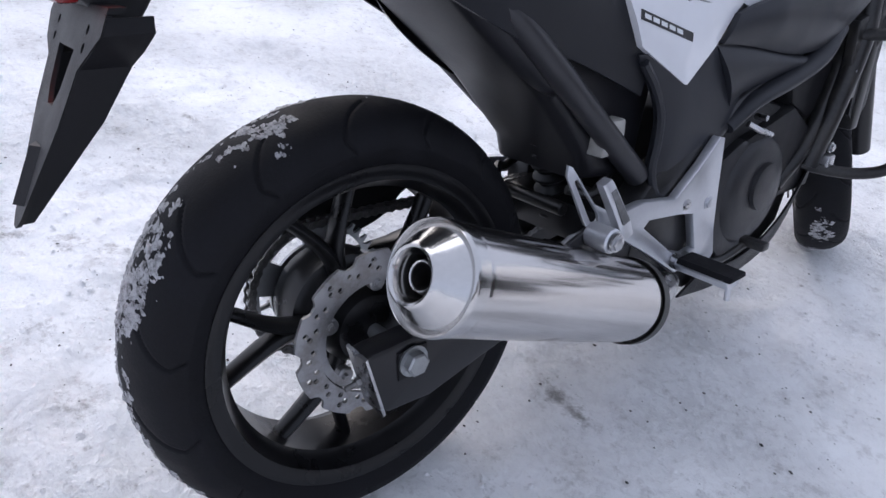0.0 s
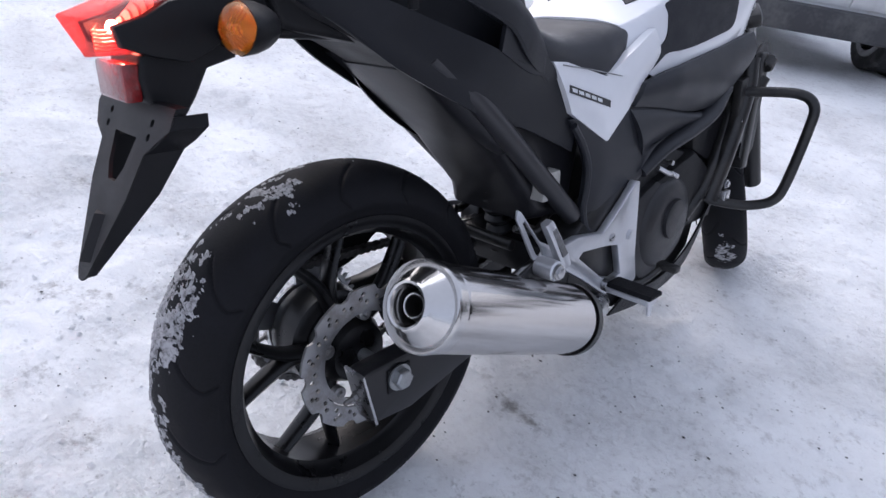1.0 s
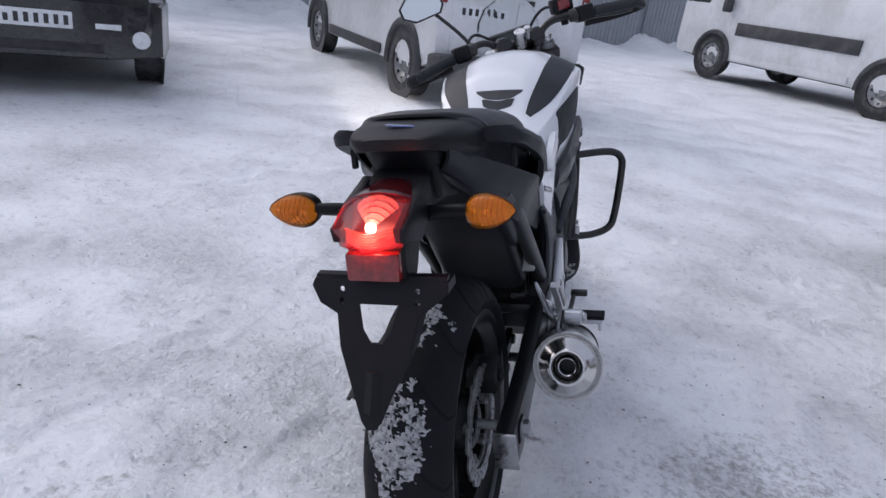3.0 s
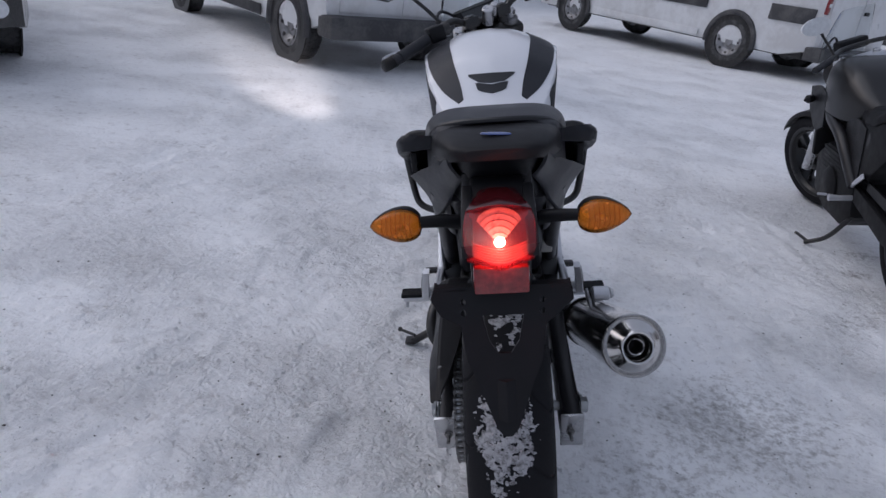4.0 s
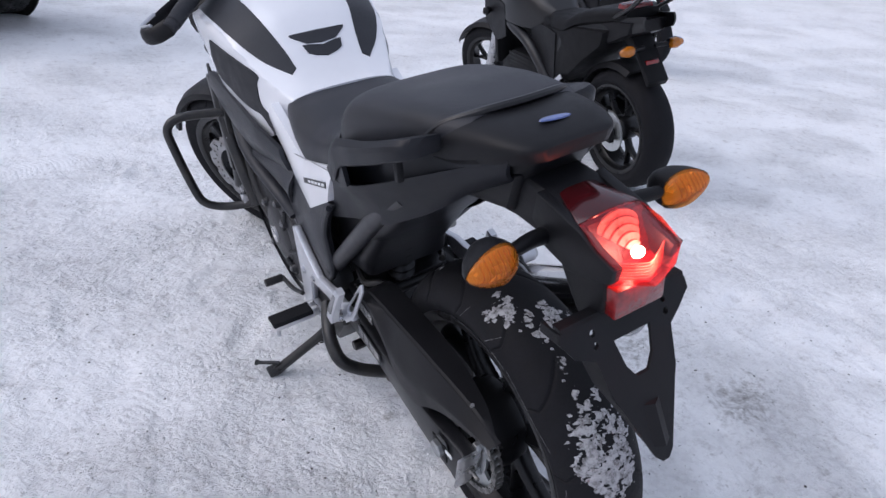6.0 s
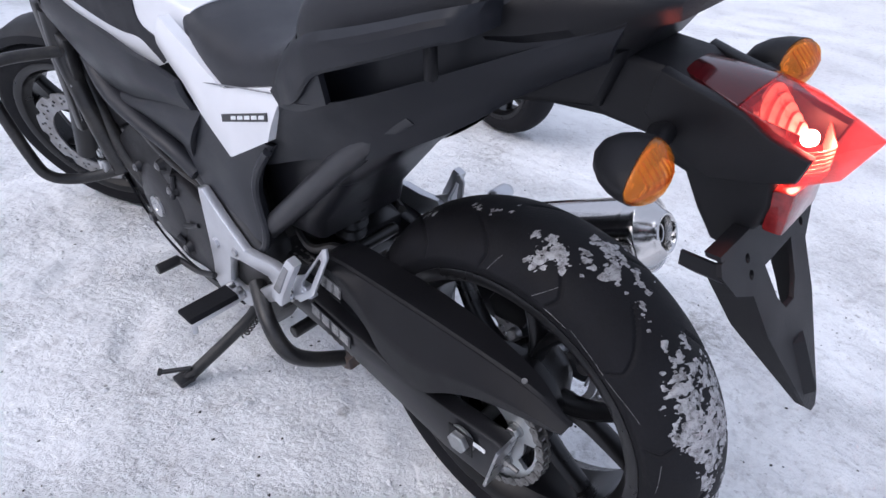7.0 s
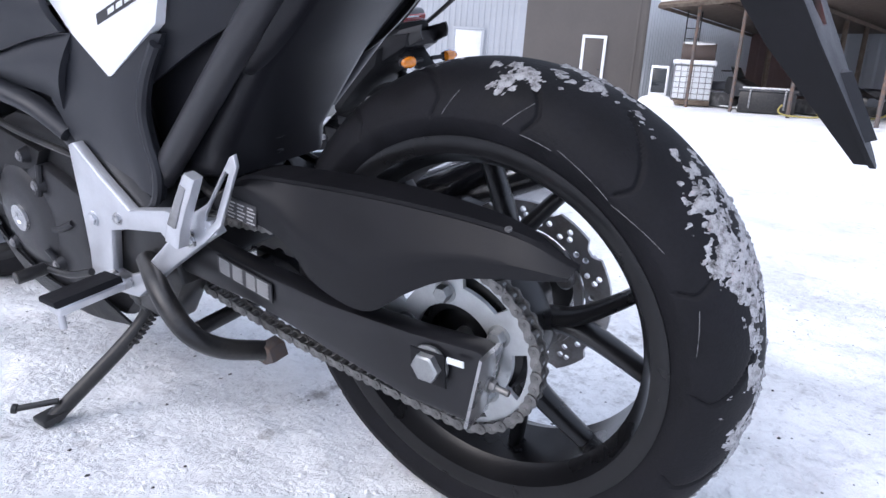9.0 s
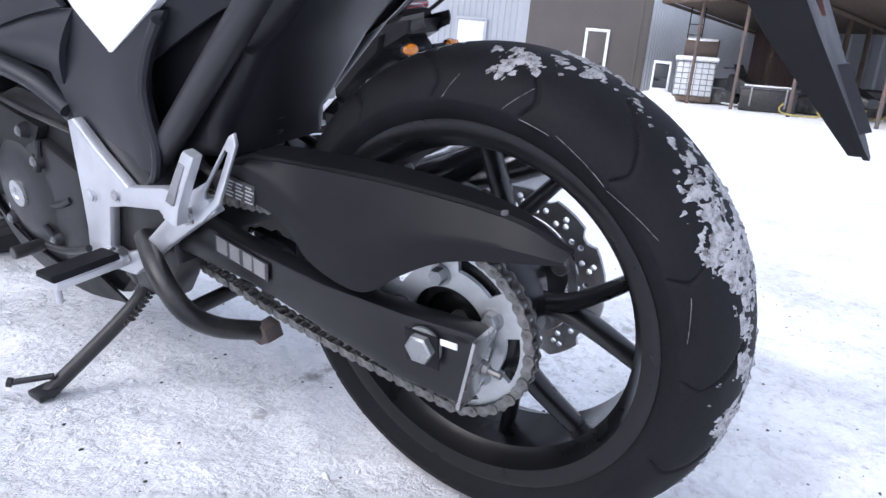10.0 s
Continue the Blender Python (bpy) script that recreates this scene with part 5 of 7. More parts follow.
under = [loft([[Vector((x, y, z)) for x, z in ((-w, t), (w, t), (w * .95, (t + b) / 2), (w * .7, b), (-w * .7, b), (-w * .95, (t + b) / 2))] for y, w, t, b in
               ((.44, .13, .72, .56), (.34, .13, .75, .62), (.2, .125, .80, .70), (.06, .105, .85, .775), (-.02, .092, .90, .815), (-.09, .078, .915, .850), (-.125, .068, .925, .875), (-.155, .055, .93, .915))])]
part("under_seat_tray", under[0], M_BLACK, bike, "black plastic tray under the seat")

# splash guard ahead of the rear wheel
fender = part("splash_guard", prism([(.500, .44), (.372, .455), (.363, .494), (.263, .608), (.120, .728), (.098, .752), (.110, .800), (.46, .740), (.53, .60)], -.108, .108, .028, 4), M_SPLASH, bike, "black splash guard ahead of the rear wheel")
for sx in (-1, 1):
    rings = []
    for k in range(13):
        t = -1 + k / 6
        h = math.sqrt(max(0, 1 - t * t)) ** .7
        c = Vector((0, .222 - .092 * t, .680 + .074 * t))
        rings.append([c + Vector((sx * (.100 + .026 * h * max(0, math.sin(a))), .036 * h * math.cos(a) * .62, .036 * h * math.cos(a) * .78)) for a in (math.pi * q / 12 for q in range(13))])
    part("bulge", loft(rings, closed_ring=False), M_SPLASH, fender)
part("wiring", join(tube([(-.09, .46, .46), (-.10, .40, .43), (-.08, .36, .44), (-.05, .33, .42)], .008, 8, 24), tube([(.09, .46, .46), (.10, .40, .43), (.08, .36, .44)], .008, 8, 24), rod((-.07, .37, .40), (.07, .37, .40), .012)), M_STAND, bike)

TAILX = -.002   # the tail bracket sits a little to the left of the wheel's plane


def tpart(name, bm, mat, parent, label="", smooth=40):
    return part(name, moved(bm, Matrix.Translation((TAILX, 0, 0))), mat, parent, label, smooth)


# tail: stalk, lamp, reflector, indicators, plate holder
stalk = tpart("tail_stalk", join(prism([(.06, .868), (-.10, .878), (-.165, .872), (-.215, .842), (-.255, .812), (-.276, .796), (-.280, .770), (-.276, .748), (-.262, .730), (-.258, .712), (-.234, .716), (-.214, .744), (-.196, .776), (-.158, .786), (-.148, .802), (-.10, .806), (.03, .796)], -.046, .046, .008, 3),
                                 prism([(-.06, .90), (-.125, .882), (-.10, .818), (.04, .790), (.06, .868)], -.060, .060, .012, 3)), M_BLACK, bike, "black tail stalk", smooth=30)


def lamp_lens(first, last):
    """A faceted lens: a top plate that tapers forward, a creased nose and a lower facet; the rings from first to last."""
    half = {"ridge": [(0, -.341, .839), (0, -.290, .8575), (0, -.240, .868), (0, -.170, .872)],
            "edge": [(.053, -.303, .829), (.054, -.268, .847), (.051, -.232, .857), (.030, -.170, .868)],
            "low": [(.050, -.290, .797), (.050, -.262, .806), (.046, -.232, .826), (.026, -.170, .860)],
            "keel": [(0, -.318, .793), (0, -.275, .799), (0, -.232, .821), (0, -.170, .858)]}
    rings = []
    for k in range(first, last):
        r, e, l, b = (half[n][k] for n in ("ridge", "edge", "low", "keel"))
        m = [(r[i] + e[i]) / 2 + (.0015 if i == 2 else 0) for i in range(3)]
        q = [(l[i] + b[i]) / 2 for i in range(3)]
        right = [m, e, l, q]
        rings.append([Vector(r)] + [Vector(p) for p in right] + [Vector(b)] + [Vector((-p[0], p[1], p[2])) for p in right[::-1]])
    bm = bmesh.new()
    rows = [[bm.verts.new(p) for p in r] for r in rings]
    n = len(rows[0])
    for a, b in zip(rows, rows[1:]):
        for i in range(n):
            bm.faces.new((a[i], a[(i + 1) % n], b[(i + 1) % n], b[i]))
    v = rows[0]
    for face in ((0, 1, 4, 5), (1, 2, 3, 4), (0, 5, 6, 9), (9, 6, 7, 8)):
        bm.faces.new([v[i] for i in face])
    bm.faces.new(rows[-1])
    bmesh.ops.recalc_face_normals(bm, faces=bm.faces)
    sharp = [e for e in bm.edges if len(e.link_faces) == 2 and e.calc_face_angle(0) > .3]
    bmesh.ops.bevel(bm, geom=sharp, offset=.0022, segments=2, affect="EDGES", profile=.5)
    return bm


lamp = tpart("tail_lamp", lamp_lens(0, 3), M_RED, bike, "lit red tail lamp", smooth=25)
tpart("lens_front", lamp_lens(2, 4), M_REDUNLIT, lamp, "glossy front of the red lens, coloured dark as unlit", smooth=25)
for sx in (-1, 1):
    tpart("lamp_cheek", prism([(-.160, .873), (-.185, .866), (-.240, .853), (-.268, .838), (-.302, .828), (-.296, .806), (-.262, .794), (-.222, .786), (-.190, .800), (-.150, .830)], min(sx * .040, sx * .0575), max(sx * .040, sx * .0575), .003, 2), M_BLACK, stalk)
tpart("bulb", moved(lathe([(-.0085, 0), (-.006, .006), (0, .008), (.006, .006), (.0085, 0)], 20), Matrix.Translation((0, -.283, .824))), M_BULB, lamp, "glowing filament bulb")
# Added opaque divider behind the reflector: keeps the bulb's light out of the front.
tpart("lamp_divider", prism([(-.234, .838), (-.234, .858), (-.242, .857), (-.267, .803), (-.258, .803)], -.045, .045, .002), M_BOWLDARK, lamp)
# stepped reflector that fans out upward from the bulb
fan = []
for k in range(5):
    r0, r1 = .009 + k * .0088, .0172 + k * .0088
    y0, dip = -.281 + k * .0062, .0040
    n_ = 15
    ring = []
    for q in range(n_):
        a = radians(36 + 108 * q / (n_ - 1))
        ring.append([Vector((.84 * r * math.cos(a), y + .2 * r * math.sin(a), .822 + .78 * r * math.sin(a))) for r, y in ((r0, y0), (r1, y0 + dip), (r1, y0 + dip + .003), (r0, y0 + .003))])
    fan.append(loft(ring))
tpart("bowl", join(*fan), M_BOWL, lamp, "stepped lamp reflector fanning out above the bulb", smooth=20)
for k in range(6):
    z = .800 + k * .0042
    tpart("lens_rib", tube([(-.042, -.286, z + .005), (-.02, -.297, z + .001), (0, -.305, z), (.02, -.297, z + .001), (.042, -.286, z + .005)], .0013, 6, 20), M_RIB, lamp)
tpart("reflector", box(-.042, .042, -.296, -.276, .744, .788, .004), M_REDREF, stalk, "dull red reflector")
tl = bpy.data.lights.new("tail_bulb", "POINT")
tl.energy, tl.color, tl.shadow_soft_size = 1.3, (1.0, 0.36, 0.25), 0.010
tlo = new("tail_bulb", tl)
tlo.matrix_world = bike.matrix_world @ Matrix.Translation((TAILX, -.2965, .826))


def build_indicator(sx):
    arm = tpart("indicator", tube([(sx * .040, -.165, .808), (sx * .085, -.182, .822), (sx * .130, -.198, .828)], (.016, .0115), 12, 12, flat=.8), M_BLACK, bike, "black indicator with amber lens")
    x0, x1 = .121, .204

    def rings(depth, shrink):
        out = []
        for k in range(17):
            t = k / 16
            h = .0285 * shrink * (math.sin(math.pi * min(1, t ** .72)) ** .62 if 0 < t < 1 else 0.0)
            x = x0 + (x1 - x0) * (.5 + (t - .5) * (1 if shrink > .99 else .96))
            out.append([Vector((sx * x, -.204 - .012 * t + depth * (h / .0285) * max(0, math.sin(a)), .826 + .006 * t + (h + .0004) * math.cos(a))) for a in (2 * math.pi * q / 18 for q in range(18))])
        return out
    tpart("housing", loft(rings(.048, 1.0)), M_BLACK, arm)
    tpart("lens", loft(rings(-.022, .96)), M_AMBERCLEAR, arm, "ribbed amber lens")
    tpart("mirror_bowl", loft(rings(-.004, .80)), M_AMBERBOWL, arm)
    tpart("bulb", lathe([(-.010, 0), (-.008, .005), (.006, .006), (.011, 0)], 14, Matrix.Translation((sx * .158, -.217, .828))), M_AMBERBOWL, arm)
    for q in range(7):
        t = .22 + .09 * q
        h = .0285 * .9 * math.sin(math.pi * t ** .72) ** .62
        x = x0 + (x1 - x0) * t
        y = -.204 - .012 * t
        tpart("rib", tube([(sx * x, y - .003, .826 + .006 * t + h * .85), (sx * x, y - .0205 * h / .0257, .826 + .006 * t), (sx * x, y - .003, .826 + .006 * t - h * .85)], .0009, 5, 9), M_AMBERCLEAR, arm)


for sd in (-1, 1):
    build_indicator(sd)


def plate_holder():
    """A tapering bracket with ears, a window in it and a folded rim."""
    o = [(-.112, .728), (-.108, .738), (-.06, .742), (.06, .742), (.106, .738), (.108, .722), (.064, .690), (.055, .640), (.016, .547), (.006, .537), (-.006, .537), (-.016, .547), (-.058, .645), (-.066, .690), (-.096, .704)]
    h = [(-.032, .704), (.032, .704), (.023, .668), (.010, .651), (-.010, .651), (-.023, .668)]
    eyes = [[(x + .0045 * math.cos(t), z + .0045 * math.sin(t)) for t in (2 * math.pi * q / 10 for q in range(10))] for x in (-.061, .061) for z in (.7235, .708)]
    bm = prism([(a, b) for a, b in o], 0, .005, 0, holes=[h, *eyes])
    m = Matrix(((0, 1, 0, 0), (1, 0, 0, 0), (0, 0, 1, 0), (0, 0, 0, 1)))
    moved(bm, m)
    for v in bm.verts:
        v.co.y = -v.co.y - .268 - (.735 - v.co.z) * .49
    return bm


holder = tpart("plate_holder", plate_holder(), M_BLACK, bike, "black number plate bracket with no plate", smooth=30)


def on_holder(x, z, dy=0.0):
    return Vector((x, -.268 - (.735 - z) * .49 + dy, z))


for sx in (-1, 1):
    tpart("flange", loft([[on_holder(sx * a, z, d) for a, d in ((w - .003, -.004), (w + .001, -.004), (w + .001, dd), (w - .003, dd))] for w, z, dd in ((.107, .736, .034), (.108, .722, .040), (.086, .704, .042), (.065, .690, .042), (.056, .640, .034), (.008, .540, .010))]), M_BLACK, holder, smooth=25)
tpart("rib", loft([[on_holder(a, z, d) for a, d in ((-.014, -.005), (0, -.013), (.014, -.005))] for z in (.615, .56)]), M_BLACK, holder)
tpart("crossbar", loft([[on_holder(x, z, d) for z, d in ((.744, -.005), (.744, .010), (.739, .010), (.739, -.005))] for x in (-.106, .106)]), M_BLACK, holder)

# ---- front end, turned to the left against the lock ----
STEER = Matrix.Translation((0, 1.635, 0)) @ Matrix.Rotation(radians(30), 4, Vector((0, -.454, .891))) @ Matrix.Translation((0, -1.635, 0))


def front(name, bm, mat, parent, label="", smooth=40):
    return part(name, moved(bm, STEER), mat, parent, label, smooth)


fwheel = build_wheel(bike, STEER @ Matrix.Translation((0, 1.525, .300)), 0.300, 0.062, 0.222, 23, 0.10)
front("brake_disc", moved(disc_mesh(0.150, 0.10, -.078, 0.005), Matrix.Translation((0, 1.525, .30))), M_DISC, fwheel)
UP = Vector((0, -.454, .891))
fork = None
for sx in (-1, 1):
    a = Vector((sx * .098, 1.512, .30))
    leg = join(rod(a - UP * .03, a + UP * .36, .026, 20), rod(a + UP * .34, a + UP * .80, .0205, 20))
    if fork is None:
        fork = front("fork", leg, M_STEEL, bike, "silver telescopic front fork")
    else:
        front("fork_leg", leg, M_STEEL, fork)
    front("slider", rod(a - UP * .035, a + UP * .34, .029, 20), M_BLACKGLOSS, fork)
top = Vector((0, 1.512, .30)) + UP * .74
front("triple_clamp", join(moved(box(-.13, .13, -.045, .03, -.02, .02, .01), Matrix.Translation(top) @ Matrix.Rotation(radians(27), 4, "X")), moved(box(-.13, .13, -.045, .03, -.02, .02, .01), Matrix.Translation(top - UP * .2) @ Matrix.Rotation(radians(27), 4, "X"))), M_STAND, fork, "black cast fork clamp")
front("front_fender", loft([[Vector((w, 1.525 + r_ * math.cos(a), .30 + r_ * math.sin(a))) for w, r_ in ((-.07, .295), (-.066, .315), (-.03, .328), (.03, .328), (.066, .315), (.07, .295), (.06, .29), (.03, .318), (-.03, .318), (-.06, .29))] for a in np.linspace(.5, 2.75, 26)]), M_BLACK, fork, "black front fender")
hb = [(.37, 1.02, 1.02), (.25, 1.06, 1.035), (.13, 1.115, 1.05), (.06, 1.135, 1.02), (-.06, 1.135, 1.02), (-.13, 1.115, 1.05), (-.25, 1.06, 1.035), (-.37, 1.02, 1.02)]
bars = front("handlebar", tube(hb, .011, 14, 60), M_STAND, bike, "black handlebar with grips and levers")
for sx in (-1, 1):
    g0, g1 = Vector((sx * .245, 1.062, 1.035)), Vector((sx * .365, 1.022, 1.021))
    front("grip", join(rod(g0, g1, .0175, 18), rod(g1, g1 + (g1 - g0).normalized() * .02, .016, 16)), M_PADBLACK, bars)
    front("lever", tube([(sx * .20, 1.085, 1.03), (sx * .25, 1.115, 1.02), (sx * .33, 1.095, 1.005), (sx * .385, 1.085, 1.0)], (.008, .006), 10, 16), M_STAND, bars)
    front("switch_box", join(box(min(sx * .185, sx * .24), max(sx * .185, sx * .24), 1.045, 1.095, 1.015, 1.065, .008), rod((sx * .19, 1.10, 1.03), (sx * .24, 1.10, 1.03), .014)), M_BLACK, bars)
    front("bar_guard", tube([(sx * .378, 1.018, 1.02), (sx * .402, 1.045, 1.012), (sx * .395, 1.10, 1.005), (sx * .33, 1.135, 1.004), (sx * .24, 1.145, 1.012)], .0085, 8, 24, flat=2.2), M_BLACK, bars, "black lever guard")
    front("guard_edge", tube([(sx * .398, 1.052, 1.032), (sx * .39, 1.10, 1.026), (sx * .33, 1.128, 1.025)], .004, 6, 16), M_ALU, bars)
    front("bar_clamp", join(rod((sx * .06, 1.135, .985), (sx * .06, 1.130, 1.045), .017, 16), box(min(sx * .035, sx * .085), max(sx * .035, sx * .085), 1.11, 1.155, 1.005, 1.04, .006)), M_STAND, bars)
    front("fork_cap", join(rod((sx * .098, 1.165, .965), (sx * .098, 1.155, .99), .026, 20), rod((sx * .098, 1.157, .985), (sx * .098, 1.150, 1.0), .012, 6)), M_STEELRIM, bars)
    front("lever_perch", join(rod((sx * .165, 1.08, 1.045), (sx * .195, 1.07, 1.04), .021, 16), rod((sx * .18, 1.10, 1.035), (sx * .21, 1.11, 1.03), .012, 12)), M_STAND, bars)
    mir = front("mirror", tube([(sx * .16, 1.12, 1.05), (sx * .19, 1.14, 1.11), (sx * .25, 1.13, 1.19), (sx * .275, 1.12, 1.215)], .006, 10, 24), M_STAND, bike, "black rear-view mirror")
    mo = [(-.07, -.012), (-.055, -.035), (.03, -.042), (.068, -.02), (.072, .012), (.045, .038), (-.04, .036), (-.066, .014)]
    mm = Matrix.Translation((sx * .285, 1.10, 1.215)) @ Matrix.Rotation(radians(8 * sx), 4, "Z") @ Matrix.Rotation(radians(90), 4, "Z")
    shell = moved(prism([(sx * a * -1, b) for a, b in mo], 0, .03, .008), mm)
    front("shell", shell, M_BLACK, mir)
    gl = moved(prism([(sx * a * -.9, b * .88) for a, b in mo], -.0025, .001), mm)
    front("glass", gl, M_MIRROR, mir, "mirror glass facing back", smooth=0)
    fi = front("front_indicator", join(rod((sx * .10, 1.16, .86), (sx * .15, 1.18, .86), .010), lathe([(0, 0), (.006, .02), (.03, .027), (.055, .018), (.062, 0)], 18, along((sx * .145, 1.18, .86), (sx * .22, 1.19, .86)))), M_BLACK, bike, "black front indicator")
    front("lens", lathe([(0, 0), (.004, .016), (.012, .012), (.016, 0)], 16, along((sx * .18, 1.195, .86), (sx * .18, 1.24, .86))), M_AMBER, fi)
dash = front("instrument_panel", prism([(1.17, 1.00), (1.20, 1.055), (1.225, 1.06), (1.24, 1.00), (1.21, .97)], -.075, .075, .008), M_BLACK, bike, "black instrument panel")
front("display", prism([(1.172, 1.008), (1.197, 1.050), (1.194, 1.052), (1.169, 1.010)], -.055, .055), M_WINDOW, dash)
front("brake_reservoir", join(box(.13, .20, 1.10, 1.155, 1.06, 1.11, .01), rod((.165, 1.128, 1.02), (.165, 1.128, 1.07), .012)), M_BLACK, bars, "black brake fluid reservoir")
front("reservoir_window", box(.145, .185, 1.097, 1.1, 1.07, 1.10, .002), M_REDREF, bars)
front("key_lock", join(rod((0, 1.13, 1.0), (0, 1.10, 1.05), .02), rod((.03, 1.13, 1.02), (.03, 1.11, 1.055), .012)), M_STEEL, bars)
front("windscreen", loft([[Vector((x * w, y - .05 * x * x, z)) for x in np.linspace(-1, 1, 13)] + [Vector((x * w, y + .004 - .05 * x * x, z)) for x in np.linspace(1, -1, 13)] for w, y, z in ((.11, 1.30, .99), (.115, 1.285, 1.05), (.10, 1.262, 1.11), (.07, 1.245, 1.15), (.03, 1.238, 1.165))]), M_GLASS, bike, "small clear windscreen")
head = front("headlamp", join(loft([[Vector((w * math.cos(a), y, .885 + h * math.sin(a))) for a in (2 * math.pi * q / 24 for q in range(24))] for y, w, h in ((1.17, .06, .05), (1.21, .10, .08), (1.28, .115, .095), (1.34, .11, .09))])), M_BLACK, bike, "black headlamp housing")
front("lens", loft([[Vector((w * math.cos(a), y, .885 + h * math.sin(a))) for a in (2 * math.pi * q / 24 for q in range(24))] for y, w, h in ((1.341, .105, .085), (1.355, .085, .07), (1.362, .04, .03))]), M_LABELWHITE, head)
hl = bpy.data.lights.new("headlamp_beam", "SPOT")
hl.energy, hl.spot_size, hl.spot_blend, hl.color, hl.shadow_soft_size = 900, radians(17), 1.0, (1.0, 0.86, 0.76), 0.03
hlo = new("headlamp_beam", hl)
eye = bike.matrix_world @ (STEER @ Vector((0, 1.40, .885)))
hlo.matrix_world = look(eye, (-1.60, 4.35, 0))
front("cables", join(tube([(-.2, 1.10, 1.04), (-.12, 1.20, 1.08), (-.04, 1.22, 1.0), (-.05, 1.16, .86)], .005, 8, 30), tube([(.2, 1.10, 1.04), (.13, 1.20, 1.09), (.05, 1.22, 1.0), (.05, 1.16, .86)], .005, 8, 30), tube([(.21, 1.10, 1.03), (.15, 1.24, 1.03), (.08, 1.25, .95), (.06, 1.2, .8)], .0045, 8, 30)), M_PADBLACK, bars)

# ---- the yard: vehicles, fence, sheds ----
def ground_z(x, y):
    return float(RISE(np.array([x]), np.array([y]))[0])


def heading(a, b):
    """Degrees by which +y turns to run from a to b."""
    return math.degrees(math.atan2(-(b[0] - a[0]), b[1] - a[1]))


def car_wheel(parent, x, y, r, w, side, rim=M_STEELRIM):
    m = Matrix.Translation((x, y, r)) @ Matrix.Rotation(math.pi if side < 0 else 0, 4, "Z")
    wh = part("wheel", lathe([(-w / 2, r * .5), (-w / 2, r * .66), (w * .35, r * .66), (w * .42, r * .62), (w * .40, r * .5), (w * .20, r * .36), (w * .26, r * .2), (w * .34, r * .18), (w * .34, 0)], 36, m), rim, parent)
    prof = [(-w * .48, r * .66), (-w * .5, r * .82), (-w * .45, r * .95), (-w * .3, r * .985), (w * .3, r * .985), (w * .45, r * .95), (w * .5, r * .82), (w * .48, r * .66)]
    part("tyre", lathe(prof, 48, m, closed=True), M_CARTYRE, wh)
    bm = bmesh.new()
    for k in range(44):
        a = 2 * math.pi * k / 44
        for xx in (-.33, -.11, .11, .33):
            turn = m @ Matrix.Rotation(a + (.07 if xx in (-.11, .33) else 0), 4, "X")
            vs = [bm.verts.new(turn @ Vector((w * (xx + dx), dy, dz))) for dx, dy in ((-.085, -r * .045), (.085, -r * .045), (.085, r * .045), (-.085, r * .045)) for dz in (r * .965, r)]
            for q in ((0, 2, 4, 6), (1, 3, 5, 7), (0, 1, 3, 2), (2, 3, 5, 4), (4, 5, 7, 6), (6, 7, 1, 0)):
                bm.faces.new([vs[i] for i in q])
    part("tread", bm, M_CARTYRE, wh)
    for k in range(8):
        a = 2 * math.pi * k / 8
        part("rim_slot", moved(box(w * .30, w * .41, -r * .05, r * .05, r * .44, r * .53, .004), m @ Matrix.Rotation(a, 4, "X")), M_STAND, wh)
    return wh


def body_shell(rings, bevel=.03):
    bm = loft([[Vector(p) for p in r] for r in rings])
    bmesh.ops.recalc_face_normals(bm, faces=bm.faces)
    return bm


